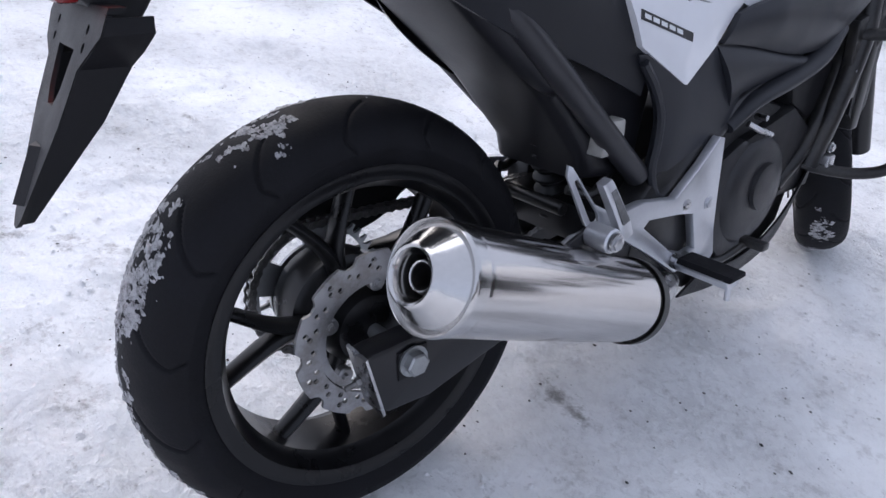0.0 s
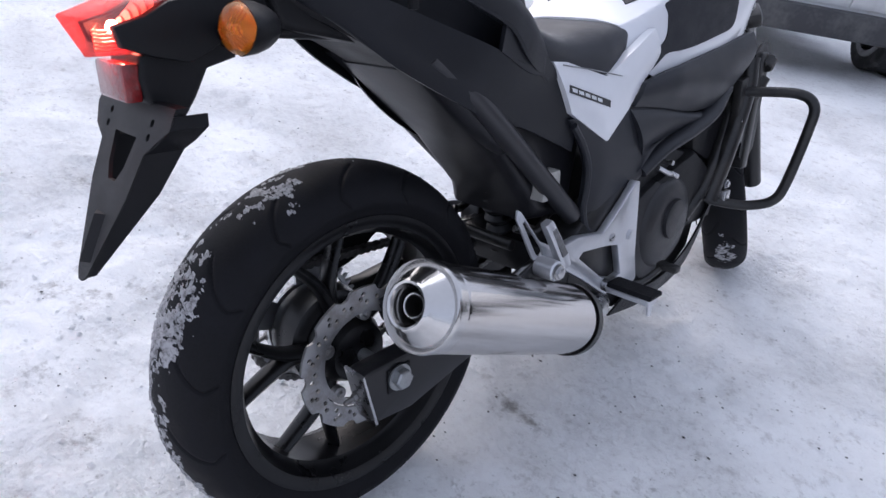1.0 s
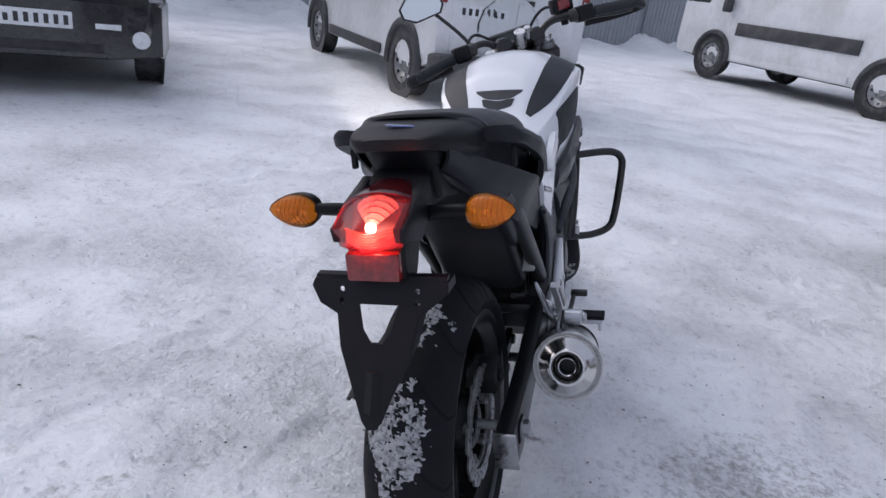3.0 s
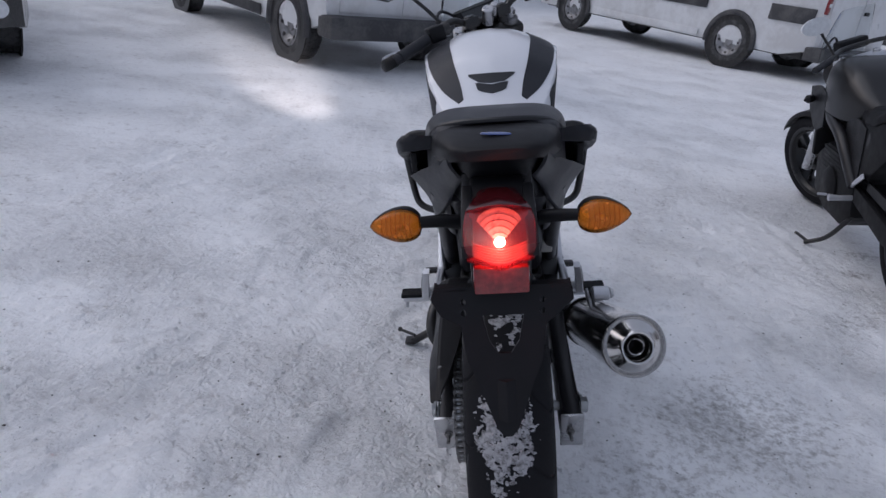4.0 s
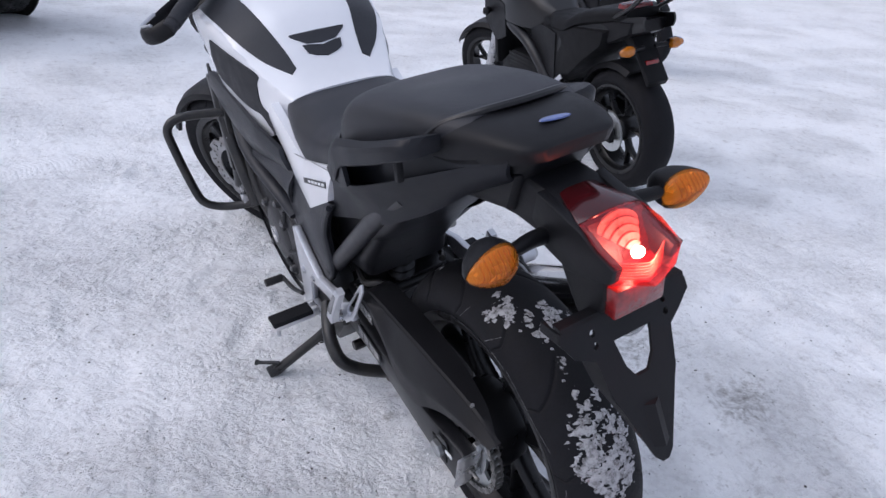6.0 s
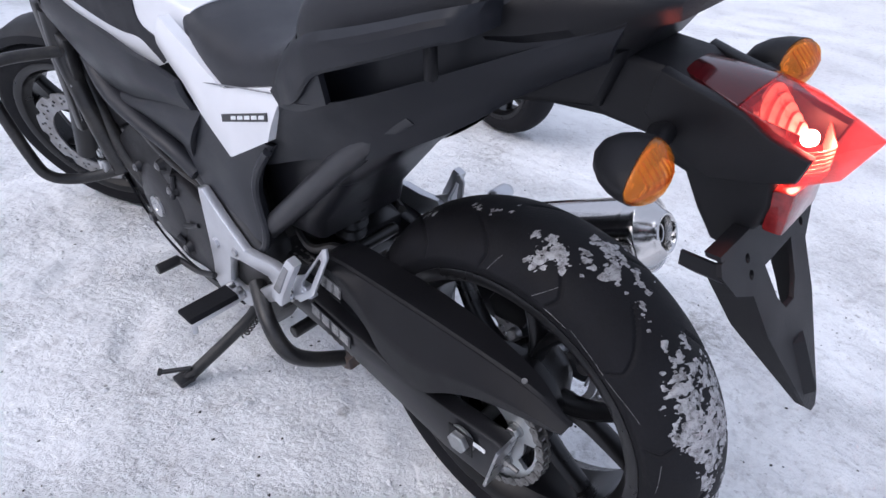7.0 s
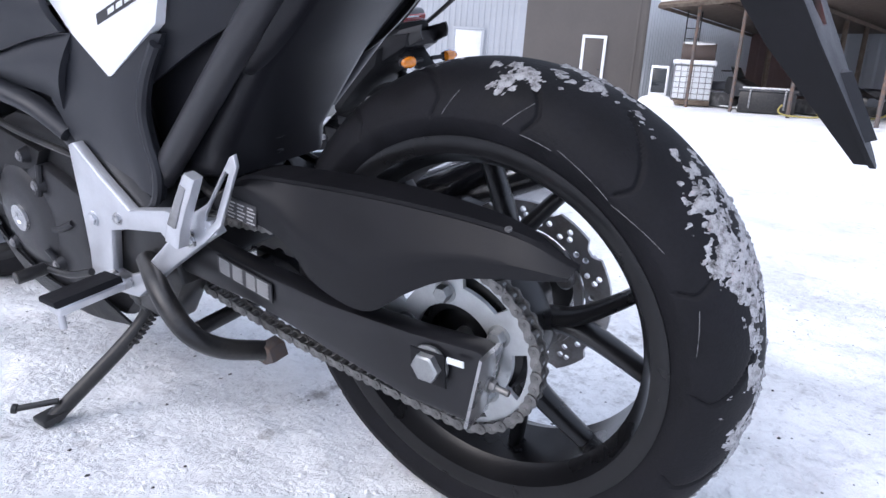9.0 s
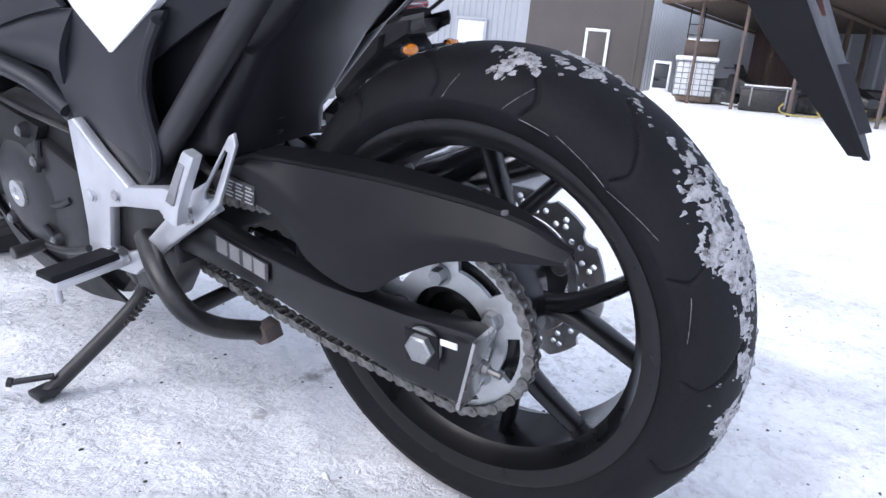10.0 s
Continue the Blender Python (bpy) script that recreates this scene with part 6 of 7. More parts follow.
def build_van(m, L, W, H, wheelbase, rear_over, r, label, band=False, marks=True):
    """A panel van; origin on the ground below the middle of its rear axle, +y ahead."""
    van = thing("van", m, label, "van")
    y0, y1 = -rear_over, L - rear_over
    zb, belt = r * .9, H * .50

    def ring(y, z0, z1, w):
        return [(-w * .96, y, z0), (-w, y, z0 + .12), (-w, y, belt), (-w * .95, y, z1 - .22), (-w * .84, y, z1 - .05), (-w * .5, y, z1), (w * .5, y, z1), (w * .84, y, z1 - .05), (w * .95, y, z1 - .22), (w, y, belt), (w, y, z0 + .12), (w * .96, y, z0)]
    w = W / 2
    body = part("body", body_shell([ring(y0, zb + .14, H - .03, w * .97), ring(y0 + .06, zb + .12, H, w), ring(y0 + .5, zb, H, w), ring(y1 - 2.0, zb, H, w), ring(y1 - 1.55, zb, H - .1, w * .99), ring(y1 - .85, zb, H * .62, w * .97), ring(y1 - .12, zb, H * .47, w * .9), ring(y1, zb + .1, H * .38, w * .82)]), M_VANWHITE, van, "white painted van body", smooth=35)
    for sx in (-1, 1):
        if band:
            part("side_band", box(min(sx * w, sx * (w + .03)), max(sx * w, sx * (w + .03)), .55, wheelbase - .5, .78, 1.0, .012), M_BUMPER, van, "black plastic side moulding")
            part("side_band", box(min(sx * w, sx * (w + .03)), max(sx * w, sx * (w + .03)), y0 + .1, -.55, .78, 1.0, .012), M_BUMPER, van, "black plastic side moulding")
        for yy in (0, wheelbase):
            car_wheel(van, sx * (w - .10), yy, r, .23, sx)
            pts = [(sx * (w + .006), yy + (r + .07) * math.cos(a), r + (r + .07) * math.sin(a)) for a in np.linspace(-.15, math.pi + .15, 20)]
            part("wheel_arch", tube(pts, .035, 8, 30, flat=1.2), M_BUMPER, van)
            # Black ring on the closed body side, painted as the shade inside the arch.
            part("well_shade_ring", lathe([(0, r * .8), (0, r + .06), (.012, r + .06), (.012, r * .8)], 32, along((sx * (w - .001), yy, r), (sx * (w + .3), yy, r)), closed=True), M_STAND, van)
        lampb = part("tail_light", box(min(sx * (w - .02), sx * (w - .10)), max(sx * (w - .02), sx * (w - .10)), y0 - .018, y0 + .1, .95, 1.38 if band else 1.30, .012), M_REDREF, van, "red tail light")
        part("reverse_lens", box(min(sx * (w - .03), sx * (w - .09)), max(sx * (w - .03), sx * (w - .09)), y0 - .022, y0, 1.05, 1.10, .006), M_LABELWHITE, lampb)
        part("rear_door", box(min(sx * .006, sx * (w - .16)), max(sx * .006, sx * (w - .16)), y0 - .012, y0 + .02, .53, H - .12, .008), M_VANWHITE, van)
        part("rear_window", box(min(sx * .10, sx * (w - .26)), max(sx * .10, sx * (w - .26)), y0 - .016, y0 - .009, H * .60, H * .84, .02), M_WINDOW, van)
        part("mirror", box(min(sx * (w + .02), sx * (w + .2)), max(sx * (w + .02), sx * (w + .2)), y1 - 1.55, y1 - 1.45, 1.15, 1.45, .03), M_BUMPER, van)
        part("hinge", box(min(sx * (w - .05), sx * (w - .11)), max(sx * (w - .05), sx * (w - .11)), y0 - .025, y0, 1.45, 1.50, .006), M_BUMPER, van)
        part("side_rub", box(min(sx * w, sx * (w + .015)), max(sx * w, sx * (w + .015)), .6, wheelbase - .55, zb + .02, zb + .13, .006), M_BUMPER if not band else M_VANWHITE, van)
    part("rear_bumper", box(-w * .99, w * .99, y0 - .14, y0 + .12, .31, .51, .03), M_BUMPER, van, "dirty grey plastic bumper")
    part("door_handle", box(.04, .17, y0 - .04, y0 - .01, 1.0, 1.05, .01), M_STAND, van)
    part("underbody", box(-w * .85, w * .85, y0 + .2, y1 - .3, .30, zb + .1, .02), M_STAND, van)
    part("exhaust", rod((.35, y0 - .03, .32), (.35, y0 + .6, .36), .03), M_RUST, van)
    part("windscreen", body_shell([[(-w * .86, y1 - 1.53, H - .16), (w * .86, y1 - 1.53, H - .16), (w * .86, y1 - 1.56, H - .18), (-w * .86, y1 - 1.56, H - .18)], [(-w * .9, y1 - .88, H * .64), (w * .9, y1 - .88, H * .64), (w * .9, y1 - .91, H * .62), (-w * .9, y1 - .91, H * .62)]]), M_WINDOW, van)
    if marks:
        plate = part("number_plate", box(-.62, -.10, y0 - .022, y0 - .008, .84, .95, .003), M_LABELWHITE, van, "white number plate with dark bars")
        for k in range(7):
            part("mark_bar", box(-.59 + k * .068, -.555 + k * .068, y0 - .0235, y0 - .0215, .865, .925), M_LABEL, plate)
        for k in range(5):
            part("sign_bar", box(-.70 + k * .10, -.63 + k * .10, y0 - .0135, y0 - .0115, 1.20, 1.24), M_FENCE, van)
            part("sign_bar", box(.20 + k * .10, .27 + k * .10, y0 - .0135, y0 - .0115, 1.24, 1.30), material("yellow_print", (.55, .42, .05), .5) if k == 0 else bpy.data.materials["yellow_print"], van)
    return van


a, f = (-1.14, 5.97), (-2.92, 8.15)
build_van(pose(*a, 0, 0, 0, heading(a, f)), 4.6, 1.68, 1.95, 3.0, 0.66, .325, "white delivery van with a dirty grey rear bumper", band=False)
a, f = (5.0, 10.25), (3.05, 13.2)
build_van(pose(*a, ground_z(*a), 0, 0, heading(a, f)), 6.2, 1.99, 2.55, 3.6, 1.35, .36, "long white high-roof van with black side mouldings", band=True, marks=False)
a, f = (8.2, 13.6), (5.8, 16.6)
build_van(pose(*a, ground_z(*a), 0, 0, heading(a, f)), 5.4, 1.95, 2.2, 3.2, 1.1, .36, "white van parked behind the long van", band=True, marks=False)


def build_suv(m):
    """A black off-road car that faces +y; origin on the ground below the middle of the front axle."""
    suv = thing("suv", m, "black off-road car with snow in the grille, facing the motorcycles", "car")
    w = .875

    def ring(y, z0, zh, zr, k=1.0):
        return [(-w * .95 * k, y, z0), (-w * k, y, z0 + .2), (-w * k, y, zh - .08), (-w * .95 * k, y, zh), (-w * .78 * k, y, zr), (w * .78 * k, y, zr), (w * .95 * k, y, zh), (w * k, y, zh - .08), (w * k, y, z0 + .2), (w * .95 * k, y, z0)]
    part("body", body_shell([ring(.86, .42, .80, .86, .86), ring(.78, .36, .92, .97, .95), ring(.55, .34, 1.0, 1.05), ring(-.45, .34, 1.04, 1.10), ring(-.55, .34, 1.05, 1.14), ring(-1.15, .34, 1.06, 1.68), ring(-3.0, .34, 1.06, 1.72), ring(-3.45, .40, 1.05, 1.60, .97), ring(-3.55, .5, 1.0, 1.2, .95)]), M_CARBLACK, suv, "black painted body", smooth=35)
    part("front_bumper", body_shell([[(-.91, .50, .36), (-.91, .50, .70), (-.91, .56, .70), (-.91, .56, .36)], [(-.87, .72, .30), (-.87, .72, .70), (-.85, .80, .68), (-.85, .80, .32)], [(-.5, .82, .28), (-.5, .82, .71), (-.5, .89, .68), (-.5, .89, .30)], [(.5, .82, .28), (.5, .82, .71), (.5, .89, .68), (.5, .89, .30)], [(.87, .72, .30), (.87, .72, .70), (.85, .80, .68), (.85, .80, .32)], [(.91, .50, .36), (.91, .50, .70), (.91, .56, .70), (.91, .56, .36)]]), M_CARBLACK, suv, "black bumper dusted with snow", smooth=35)
    part("air_intake", box(-.45, .45, .87, .897, .33, .40, .01), M_STAND, suv)
    grille = part("grille", box(-.34, .34, .80, .86, .72, .92, .03), M_STAND, suv, "dark grille with a pale snowy rim")
    part("snow_rim", tube([(-.36, .86, .84), (-.30, .875, .74), (-.1, .88, .705), (.1, .88, .705), (.30, .875, .74), (.36, .86, .84)], .016, 8, 30), M_SNOWCRUST, grille)
    for k in range(5):
        part("grille_bar", box(-.32, .32, .855, .867, .745 + k * .032, .757 + k * .032, .003), M_BUMPER, grille)
    for sx in (-1, 1):
        lampb = part("headlight", box(min(sx * .42, sx * .86), max(sx * .42, sx * .86), .68, .835, .74, .92, .04), M_WINDOW, suv, "clear twin headlight")
        for k in (.53, .72):
            part("lens", lathe([(0, 0), (0, .07), (.01, .07), (.02, .05), (.024, 0)], 28, along((sx * k, .828, .83), (sx * k, .95, .83))), M_LABELWHITE, lampb)
        part("fog_light", lathe([(0, 0), (0, .062), (.015, .062), (.024, .04), (.026, 0)], 28, along((sx * .70, .862, .44), (sx * .71, .98, .44))), M_LABELWHITE, suv, "round fog light")
        part("turn_lens", box(min(sx * .40, sx * .57), max(sx * .40, sx * .57), .865, .893, .50, .54, .006), M_LABELWHITE, suv)
        part("snow_strip", box(min(sx * .43, sx * .85), max(sx * .43, sx * .85), .805, .85, .713, .735, .006), M_SNOWCRUST, suv)
        for yy in (0, -2.55):
            car_wheel(suv, sx * .78, yy, .355, .23, sx)
            # No opening is cut here: a black ring gives the shaded gap round the tyre.
            part("well_shade_ring", lathe([(0, .30), (0, .42), (.012, .42), (.012, .30)], 32, along((sx * (w - .008), yy, .37), (sx * 2, yy, .37)), closed=True), M_STAND, suv)
            part("wheel_arch", tube([(sx * (w + .01), yy + .43 * math.cos(t), .37 + .43 * math.sin(t)) for t in np.linspace(-.1, math.pi + .1, 18)], .03, 8, 26), M_CARBLACK, suv)
    pl_ = part("number_plate", box(-.26, .26, .893, .904, .49, .605, .003), M_LABELWHITE, suv, "white number plate with dark bars")
    for k in range(8):
        part("mark_bar", box(-.235 + k * .060, -.205 + k * .060, .9035, .9055, .515, .58 if k < 6 else .565), M_LABEL, pl_)
    part("windscreen", body_shell([[(-.78, -.56, 1.16), (.78, -.56, 1.16), (.78, -.60, 1.14), (-.78, -.60, 1.14)], [(-.66, -1.10, 1.64), (.66, -1.10, 1.64), (.66, -1.14, 1.62), (-.66, -1.14, 1.62)]]), M_WINDOW, suv)
    part("underbody", box(-.75, .75, -3.2, .6, .26, .45, .02), M_STAND, suv)
    return suv


fl, fr_ = Vector((-3.70, 4.07)), Vector((-4.88, 3.11))
mid = (fl + fr_) / 2
build_suv(pose(mid.x, mid.y, 0, 0, 0, heading((-5.85, 5.58), mid)))


# tractor bucket with its wheel behind
def build_tractor(m):
    tr = thing("tractor", m, "dark wheeled loader with a snowy steel bucket lowered to the ground", "loader")
    prof = [(0, .02), (.5, .02), (.52, .03), (.5, .05), (.10, .06), (.02, .16), (-.02, .45), (.06, .72), (.16, .80), (.14, .82), (.03, .74), (-.06, .46), (-.04, .14)]
    bucket = part("bucket", prism(prof, -1.05, 1.05, .004), M_STAND, tr, "dark steel loader bucket")
    for sx in (-1, 1):
        part("side_plate", prism([(-.04, .03), (.5, .03), (.42, .35), (.16, .80), (0, .72), (-.06, .4)], sx * 1.05 - .02, sx * 1.05 + .02, .004), M_BUMPER, bucket)
        part("arm", tube([(sx * .45, 0, .35), (sx * .45, -.6, .9), (sx * .45, -1.5, 1.5)], .07, 8), M_STAND, tr)
        for yy in (-1.15, -2.9):
            car_wheel(tr, sx * .80, yy, .55, .38, sx)
    part("chassis", box(-.45, .45, -3.4, -.7, .5, 1.2, .06), M_BUMPER, tr)
    part("cab", box(-.55, .55, -3.0, -1.9, 1.2, 2.4, .08), M_WINDOW, tr)
    part("snow_load", loft([[Vector((x, .06 + .4 * t, .06 + .13 * math.sin(math.pi * t) * (1 + .3 * math.sin(x * 7 + t * 3)))) for t in np.linspace(0, 1, 9)] for x in np.linspace(-1.02, 1.02, 24)], closed_ring=False), M_SNOWCRUST, bucket, "snow lying in the bucket")
    return tr


build_tractor(pose(-6.55, 2.75, 0, 0, 0, heading((-7.7, 4.6), (-6.55, 2.75))))


# profiled sheet fence with a snow bank at its foot
def build_fence():
    p0, p1 = Vector((-14.0, 4.6)), Vector((9.5, 26.6))
    d = p1 - p0
    L = d.length
    m = pose(p0.x, p0.y, 0, 0, 0, math.degrees(math.atan2(d.y, d.x)))
    fence = thing("fence", m, "grey profiled sheet metal fence along the yard", "fence", kind="structure")
    n = int(L / 1.15)
    pts = []
    for k in range(9):
        x = k * 1.15 / 8
        pts += [(x, 0), (x + .05, 0), (x + .065, .02), (x + .115, .02), (x + .13, 0)]
    pts = [p for p in pts if p[0] <= 1.15]
    bm = loft([[Vector((x, y, z)) for x, y in pts] + [Vector((x, y + .002, z)) for x, y in pts[::-1]] for z in (0.0, 2.4)])
    me = bpy.data.meshes.new("sheet")
    bmesh.ops.recalc_face_normals(bm, faces=bm.faces)
    bm.to_mesh(me)
    bm.free()
    me.materials.append(M_FENCE)
    for i in range(n):
        ob = new("sheet", me)
        ob.parent = fence
        ob.location = (i * 1.155, 0, .02)
        if i % 3 == 0:
            part("post", box(i * 1.155 - .03, i * 1.155 + .03, -.07, -.012, 0, 2.45, .005), M_FENCE, fence)
    xs_ = np.linspace(0, L, 260)
    rows = []
    for x in xs_:
        h = .30 + .16 * float(fbm(np.array([x]), np.array([0.0]), .9, 3, 8)[0]) + .06 * math.sin(x * 3.1)
        w_ = 1.3 + .4 * math.sin(x * .7)
        rows.append([Vector((x, .05 - w_ * t, h * (1 - t) ** 1.3 * (1 + .25 * float(fbm(np.array([x]), np.array([t * 3]), 2.5, 3, 9)[0])) - .03)) for t in np.linspace(0, 1, 12)])
    bank = loft(rows, closed_ring=False)
    for v in bank.verts:
        v.co.z += .03 * float(fbm(np.array([v.co.x]), np.array([v.co.y]), 5, 2, 12)[0])
    ob = link_mesh("snow_bank", bank, bpy.data.materials["trodden_snow"], None)
    ob.matrix_world = m
    tagged(ob, "ploughed snow bank heaped along the fence", "snow bank", kind="structure")


build_fence()

# ---- other motorcycles ----
M_BIKESEAT = material("worn_black_plastic", (0.005, 0.005, 0.006), 0.55, spec=0.2, vary=0.3, scale=20, bump=0.2)


def build_naked(m, paint, label, case=True, seed=31):
    """A naked motorcycle on its side stand; origin at the rear wheel's contact, +y ahead."""
    mc = thing("motorcycle", m, label, "motorcycle", group="parked motorcycles")
    build_wheel(mc, Matrix.Translation((0, 0, .31)), .312, .085, .222, seed, .4, False, False)
    steer = Matrix.Translation((0, 1.56, 0)) @ Matrix.Rotation(radians(24), 4, Vector((0, -.43, .90))) @ Matrix.Translation((0, -1.56, 0))
    build_wheel(mc, steer @ Matrix.Translation((0, 1.45, .30)), .300, .062, .222, seed + 1, .4, False, False)
    part("sprocket", lathe([(-.098, .05), (-.098, .105), (-.092, .105), (-.092, .05)], 40, Matrix.Translation((0, 0, .31)), closed=True), M_ZINC, mc)
    sw = part("swingarm", prism([(-.06, .35), (.50, .42), (.50, .34), (.1, .27), (-.06, .27)], -.14, -.105, .008), M_BIKESEAT, mc, "dark swingarm")
    part("right_arm", prism([(-.06, .35), (.50, .42), (.50, .34), (.1, .27), (-.06, .27)], .105, .14, .008), M_BIKESEAT, sw)
    part("chain_guard", panel([(.40, .47), (.2, .46), (0, .43)], [(.40, .43), (.2, .41), (0, .40)], lambda u, v: .12, .01, -1, 10, 4), M_BLACK, mc)
    part("engine", join(prism([(.48, .26), (.50, .46), (.70, .54), (.95, .54), (1.10, .44), (1.08, .24), (.90, .17), (.62, .17)], -.15, .15, .03), lathe([(0, 0), (0, .10), (.02, .098), (.035, .07), (.036, 0)], 36, along((-.14, .80, .34), (-.2, .80, .34))), lathe([(0, 0), (0, .11), (.02, .105), (.035, .07), (.036, 0)], 36, along((.14, .72, .36), (.2, .72, .36)))), M_BIKESEAT, mc, "dark engine")
    tk = seat_loft([(.58, .08, .80, .72), (.66, .13, .86, .70), (.78, .17, .945, .70), (.92, .185, .985, .71), (1.04, .17, .975, .73), (1.12, .13, .93, .75)])
    part("tank", tk, paint, mc, "glossy fuel tank")
    part("seat", seat_loft([(.62, .07, .80, .75), (.50, .14, .80, .74), (.36, .15, .81, .75), (.28, .14, .85, .79), (.16, .13, .88, .82), (.0, .11, .90, .85), (-.08, .09, .90, .86)]), M_BIKESEAT, mc, "black seat")
    for sx in (-1, 1):
        part("tail_side", panel([(.40, .75), (.2, .80), (0, .855), (-.20, .89)], [(.44, .58), (.2, .68), (0, .765), (-.20, .83)], lambda u, v: .138 - .06 * u + .01 * math.sin(math.pi * v), .008, sx, 20, 8), paint, mc)
        part("side_cover", panel([(.44, .72), (.58, .74), (.70, .70)], [(.46, .46), (.56, .50), (.68, .56)], lambda u, v: .15, .008, sx, 12, 8), M_BLACK, mc)
        part("frame_rail", tube([(sx * .14, .50, .42), (sx * .165, .70, .62), (sx * .15, .95, .70), (sx * .06, 1.13, .80)], .03, 12, 24), M_BLACKGLOSS, mc)
        part("tank_scoop", panel([(.95, .80), (1.08, .82), (1.22, .80)], [(.95, .62), (1.08, .58), (1.22, .68)], lambda u, v: .185, .012, sx, 12, 8), M_BLACK, mc)
        part("peg", join(rod((sx * .14, .50, .36), (sx * .25, .50, .36), .014), prism([(.52, .42), (.48, .42), (.36, .50), (.38, .52)], sx * .15, sx * .16, .003)), M_ALU, mc)
        ind = part("indicator", join(rod((sx * .03, -.14, .74), (sx * .11, -.15, .74), .010), lathe([(0, 0), (.008, .02), (.04, .026), (.07, .016), (.08, 0)], 16, along((sx * .095, -.145, .74), (sx * .195, -.15, .74)))), M_BLACK, mc)
        part("lens", lathe([(0, 0), (.01, .022), (.035, .026), (.07, .015), (.08, 0)], 16, along((sx * .095, -.156, .74), (sx * .195, -.162, .74))), M_AMBER, ind)
        part("front_indicator", moved(join(rod((sx * .10, 1.22, .78), (sx * .2, 1.22, .78), .009), lathe([(0, 0), (.01, .02), (.04, .024), (.07, 0)], 14, along((sx * .19, 1.22, .78), (sx * .3, 1.22, .78)))), steer), M_BLACK, mc)
        part("fork_leg", moved(join(rod((sx * .10, 1.45, .28), (sx * .10, 1.28, .62), .028), rod((sx * .10, 1.29, .60), (sx * .10, 1.10, .98), .021)), steer), M_STEEL, mc)
        mir = part("mirror", moved(tube([(sx * .20, 1.04, 1.03), (sx * .24, 1.05, 1.12), (sx * .30, 1.02, 1.20)], .007, 8), steer), M_STAND, mc)
        part("shell", moved(lathe([(0, 0), (.0, .055), (.02, .05), (.04, .02), (.042, 0)], 20, along((sx * .32, 1.0, 1.21), (sx * .32, 1.1, 1.21)) @ Matrix.Diagonal((1, 1.5, .8, 1))), steer), M_STAND if sx > 0 else M_LABELWHITE, mir)
        part("grip", moved(rod((sx * .24, 1.02, 1.01), (sx * .37, .96, 1.0), .018), steer), M_PADBLACK, mc)
    part("handlebar", moved(tube([(.37, .96, 1.0), (.22, 1.03, 1.02), (.10, 1.10, 1.03), (-.10, 1.10, 1.03), (-.22, 1.03, 1.02), (-.37, .96, 1.0)], .012, 10, 40), steer), M_STAND, mc)
    part("fork_clamp", moved(box(-.13, .13, 1.06, 1.15, .93, .97, .01), steer), M_ALU, mc)
    part("headlamp", moved(lathe([(0, 0), (.02, .07), (.06, .095), (.14, .09), (.16, .06), (.165, 0)], 24, along((0, 1.14, .88), (0, 1.4, .86))), steer), M_BLACKGLOSS, mc)
    part("windscreen", moved(loft([[Vector((x * w, y - .05 * x * x, z)) for x in np.linspace(-1, 1, 9)] + [Vector((x * w, y + .004 - .05 * x * x, z)) for x in np.linspace(1, -1, 9)] for w, y, z in ((.14, 1.30, .95), (.14, 1.24, 1.08), (.10, 1.16, 1.22))]), steer), M_GLASS, mc)
    part("dashboard", moved(box(-.09, .09, 1.14, 1.20, 1.0, 1.06, .015), steer), M_BLACK, mc)
    part("front_fender", moved(loft([[Vector((w, 1.45 + r_ * math.cos(t), .30 + r_ * math.sin(t))) for w, r_ in ((-.07, .30), (-.05, .325), (.05, .325), (.07, .30), (.04, .312), (-.04, .312))] for t in np.linspace(.6, 2.6, 16)]), steer), M_BLACK, mc)
    part("mid_frame", prism([(.62, .44), (.46, .44), (.30, .56), (.12, .70), (-.12, .80), (-.14, .86), (.10, .84), (.40, .77), (.66, .78), (.74, .60)], -.11, .11, .02), M_BLACK, mc, "black mid frame and battery box")
    part("hugger", loft([[Vector((w_, r_ * math.cos(t), .31 + r_ * math.sin(t))) for w_, r_ in ((-.09, .31), (-.075, .335), (.075, .335), (.09, .31), (.06, .322), (-.06, .322))] for t in np.linspace(.55, 1.9, 16)]), M_BLACK, mc)
    part("tail_light", box(-.075, .075, -.06, .02, .86, .92, .015), M_REDREF, mc, "red tail light")
    part("plate_bracket", prism([(.0, .82), (-.05, .82), (-.23, .60), (-.21, .575), (-.12, .70), (.0, .76)], -.055, .055, .006), M_BIKESEAT, mc, "black rear mudguard")
    part("rear_shock", join(rod((.09, .02, .36), (.10, .16, .74), .018), lathe([(k * .006, .026 + .005 * math.sin(k * 1.4)) for k in range(50)], 16, along((.09, .04, .41), (.10, .15, .70)))), M_BIKESEAT, mc)
    part("battery_cover", prism([(.52, .46), (.38, .48), (.20, .62), (.05, .72), (.02, .80), (.30, .78), (.55, .74), (.60, .58)], -.145, .145, .03), M_BIKESEAT, mc, "black side cover")
    for k in range(6):
        part("engine_fin", box(-.152, .152, .70, .98, .40 + k * .022, .412 + k * .022, .003), M_BIKESEAT, mc)
    part("shift_linkage", join(rod((-.16, .50, .36), (-.17, .74, .30), .006, 8), rod((-.17, .74, .30), (-.22, .76, .30), .008, 8)), M_STEEL, mc)
    part("header_pipe", tube([(-.06, 1.08, .42), (-.08, 1.16, .30), (-.07, 1.08, .16), (-.04, .80, .13)], .022, 10, 24), M_STEELRIM, mc)
    part("radiator", box(-.16, .16, 1.12, 1.16, .42, .70, .008), M_BIKESEAT, mc)
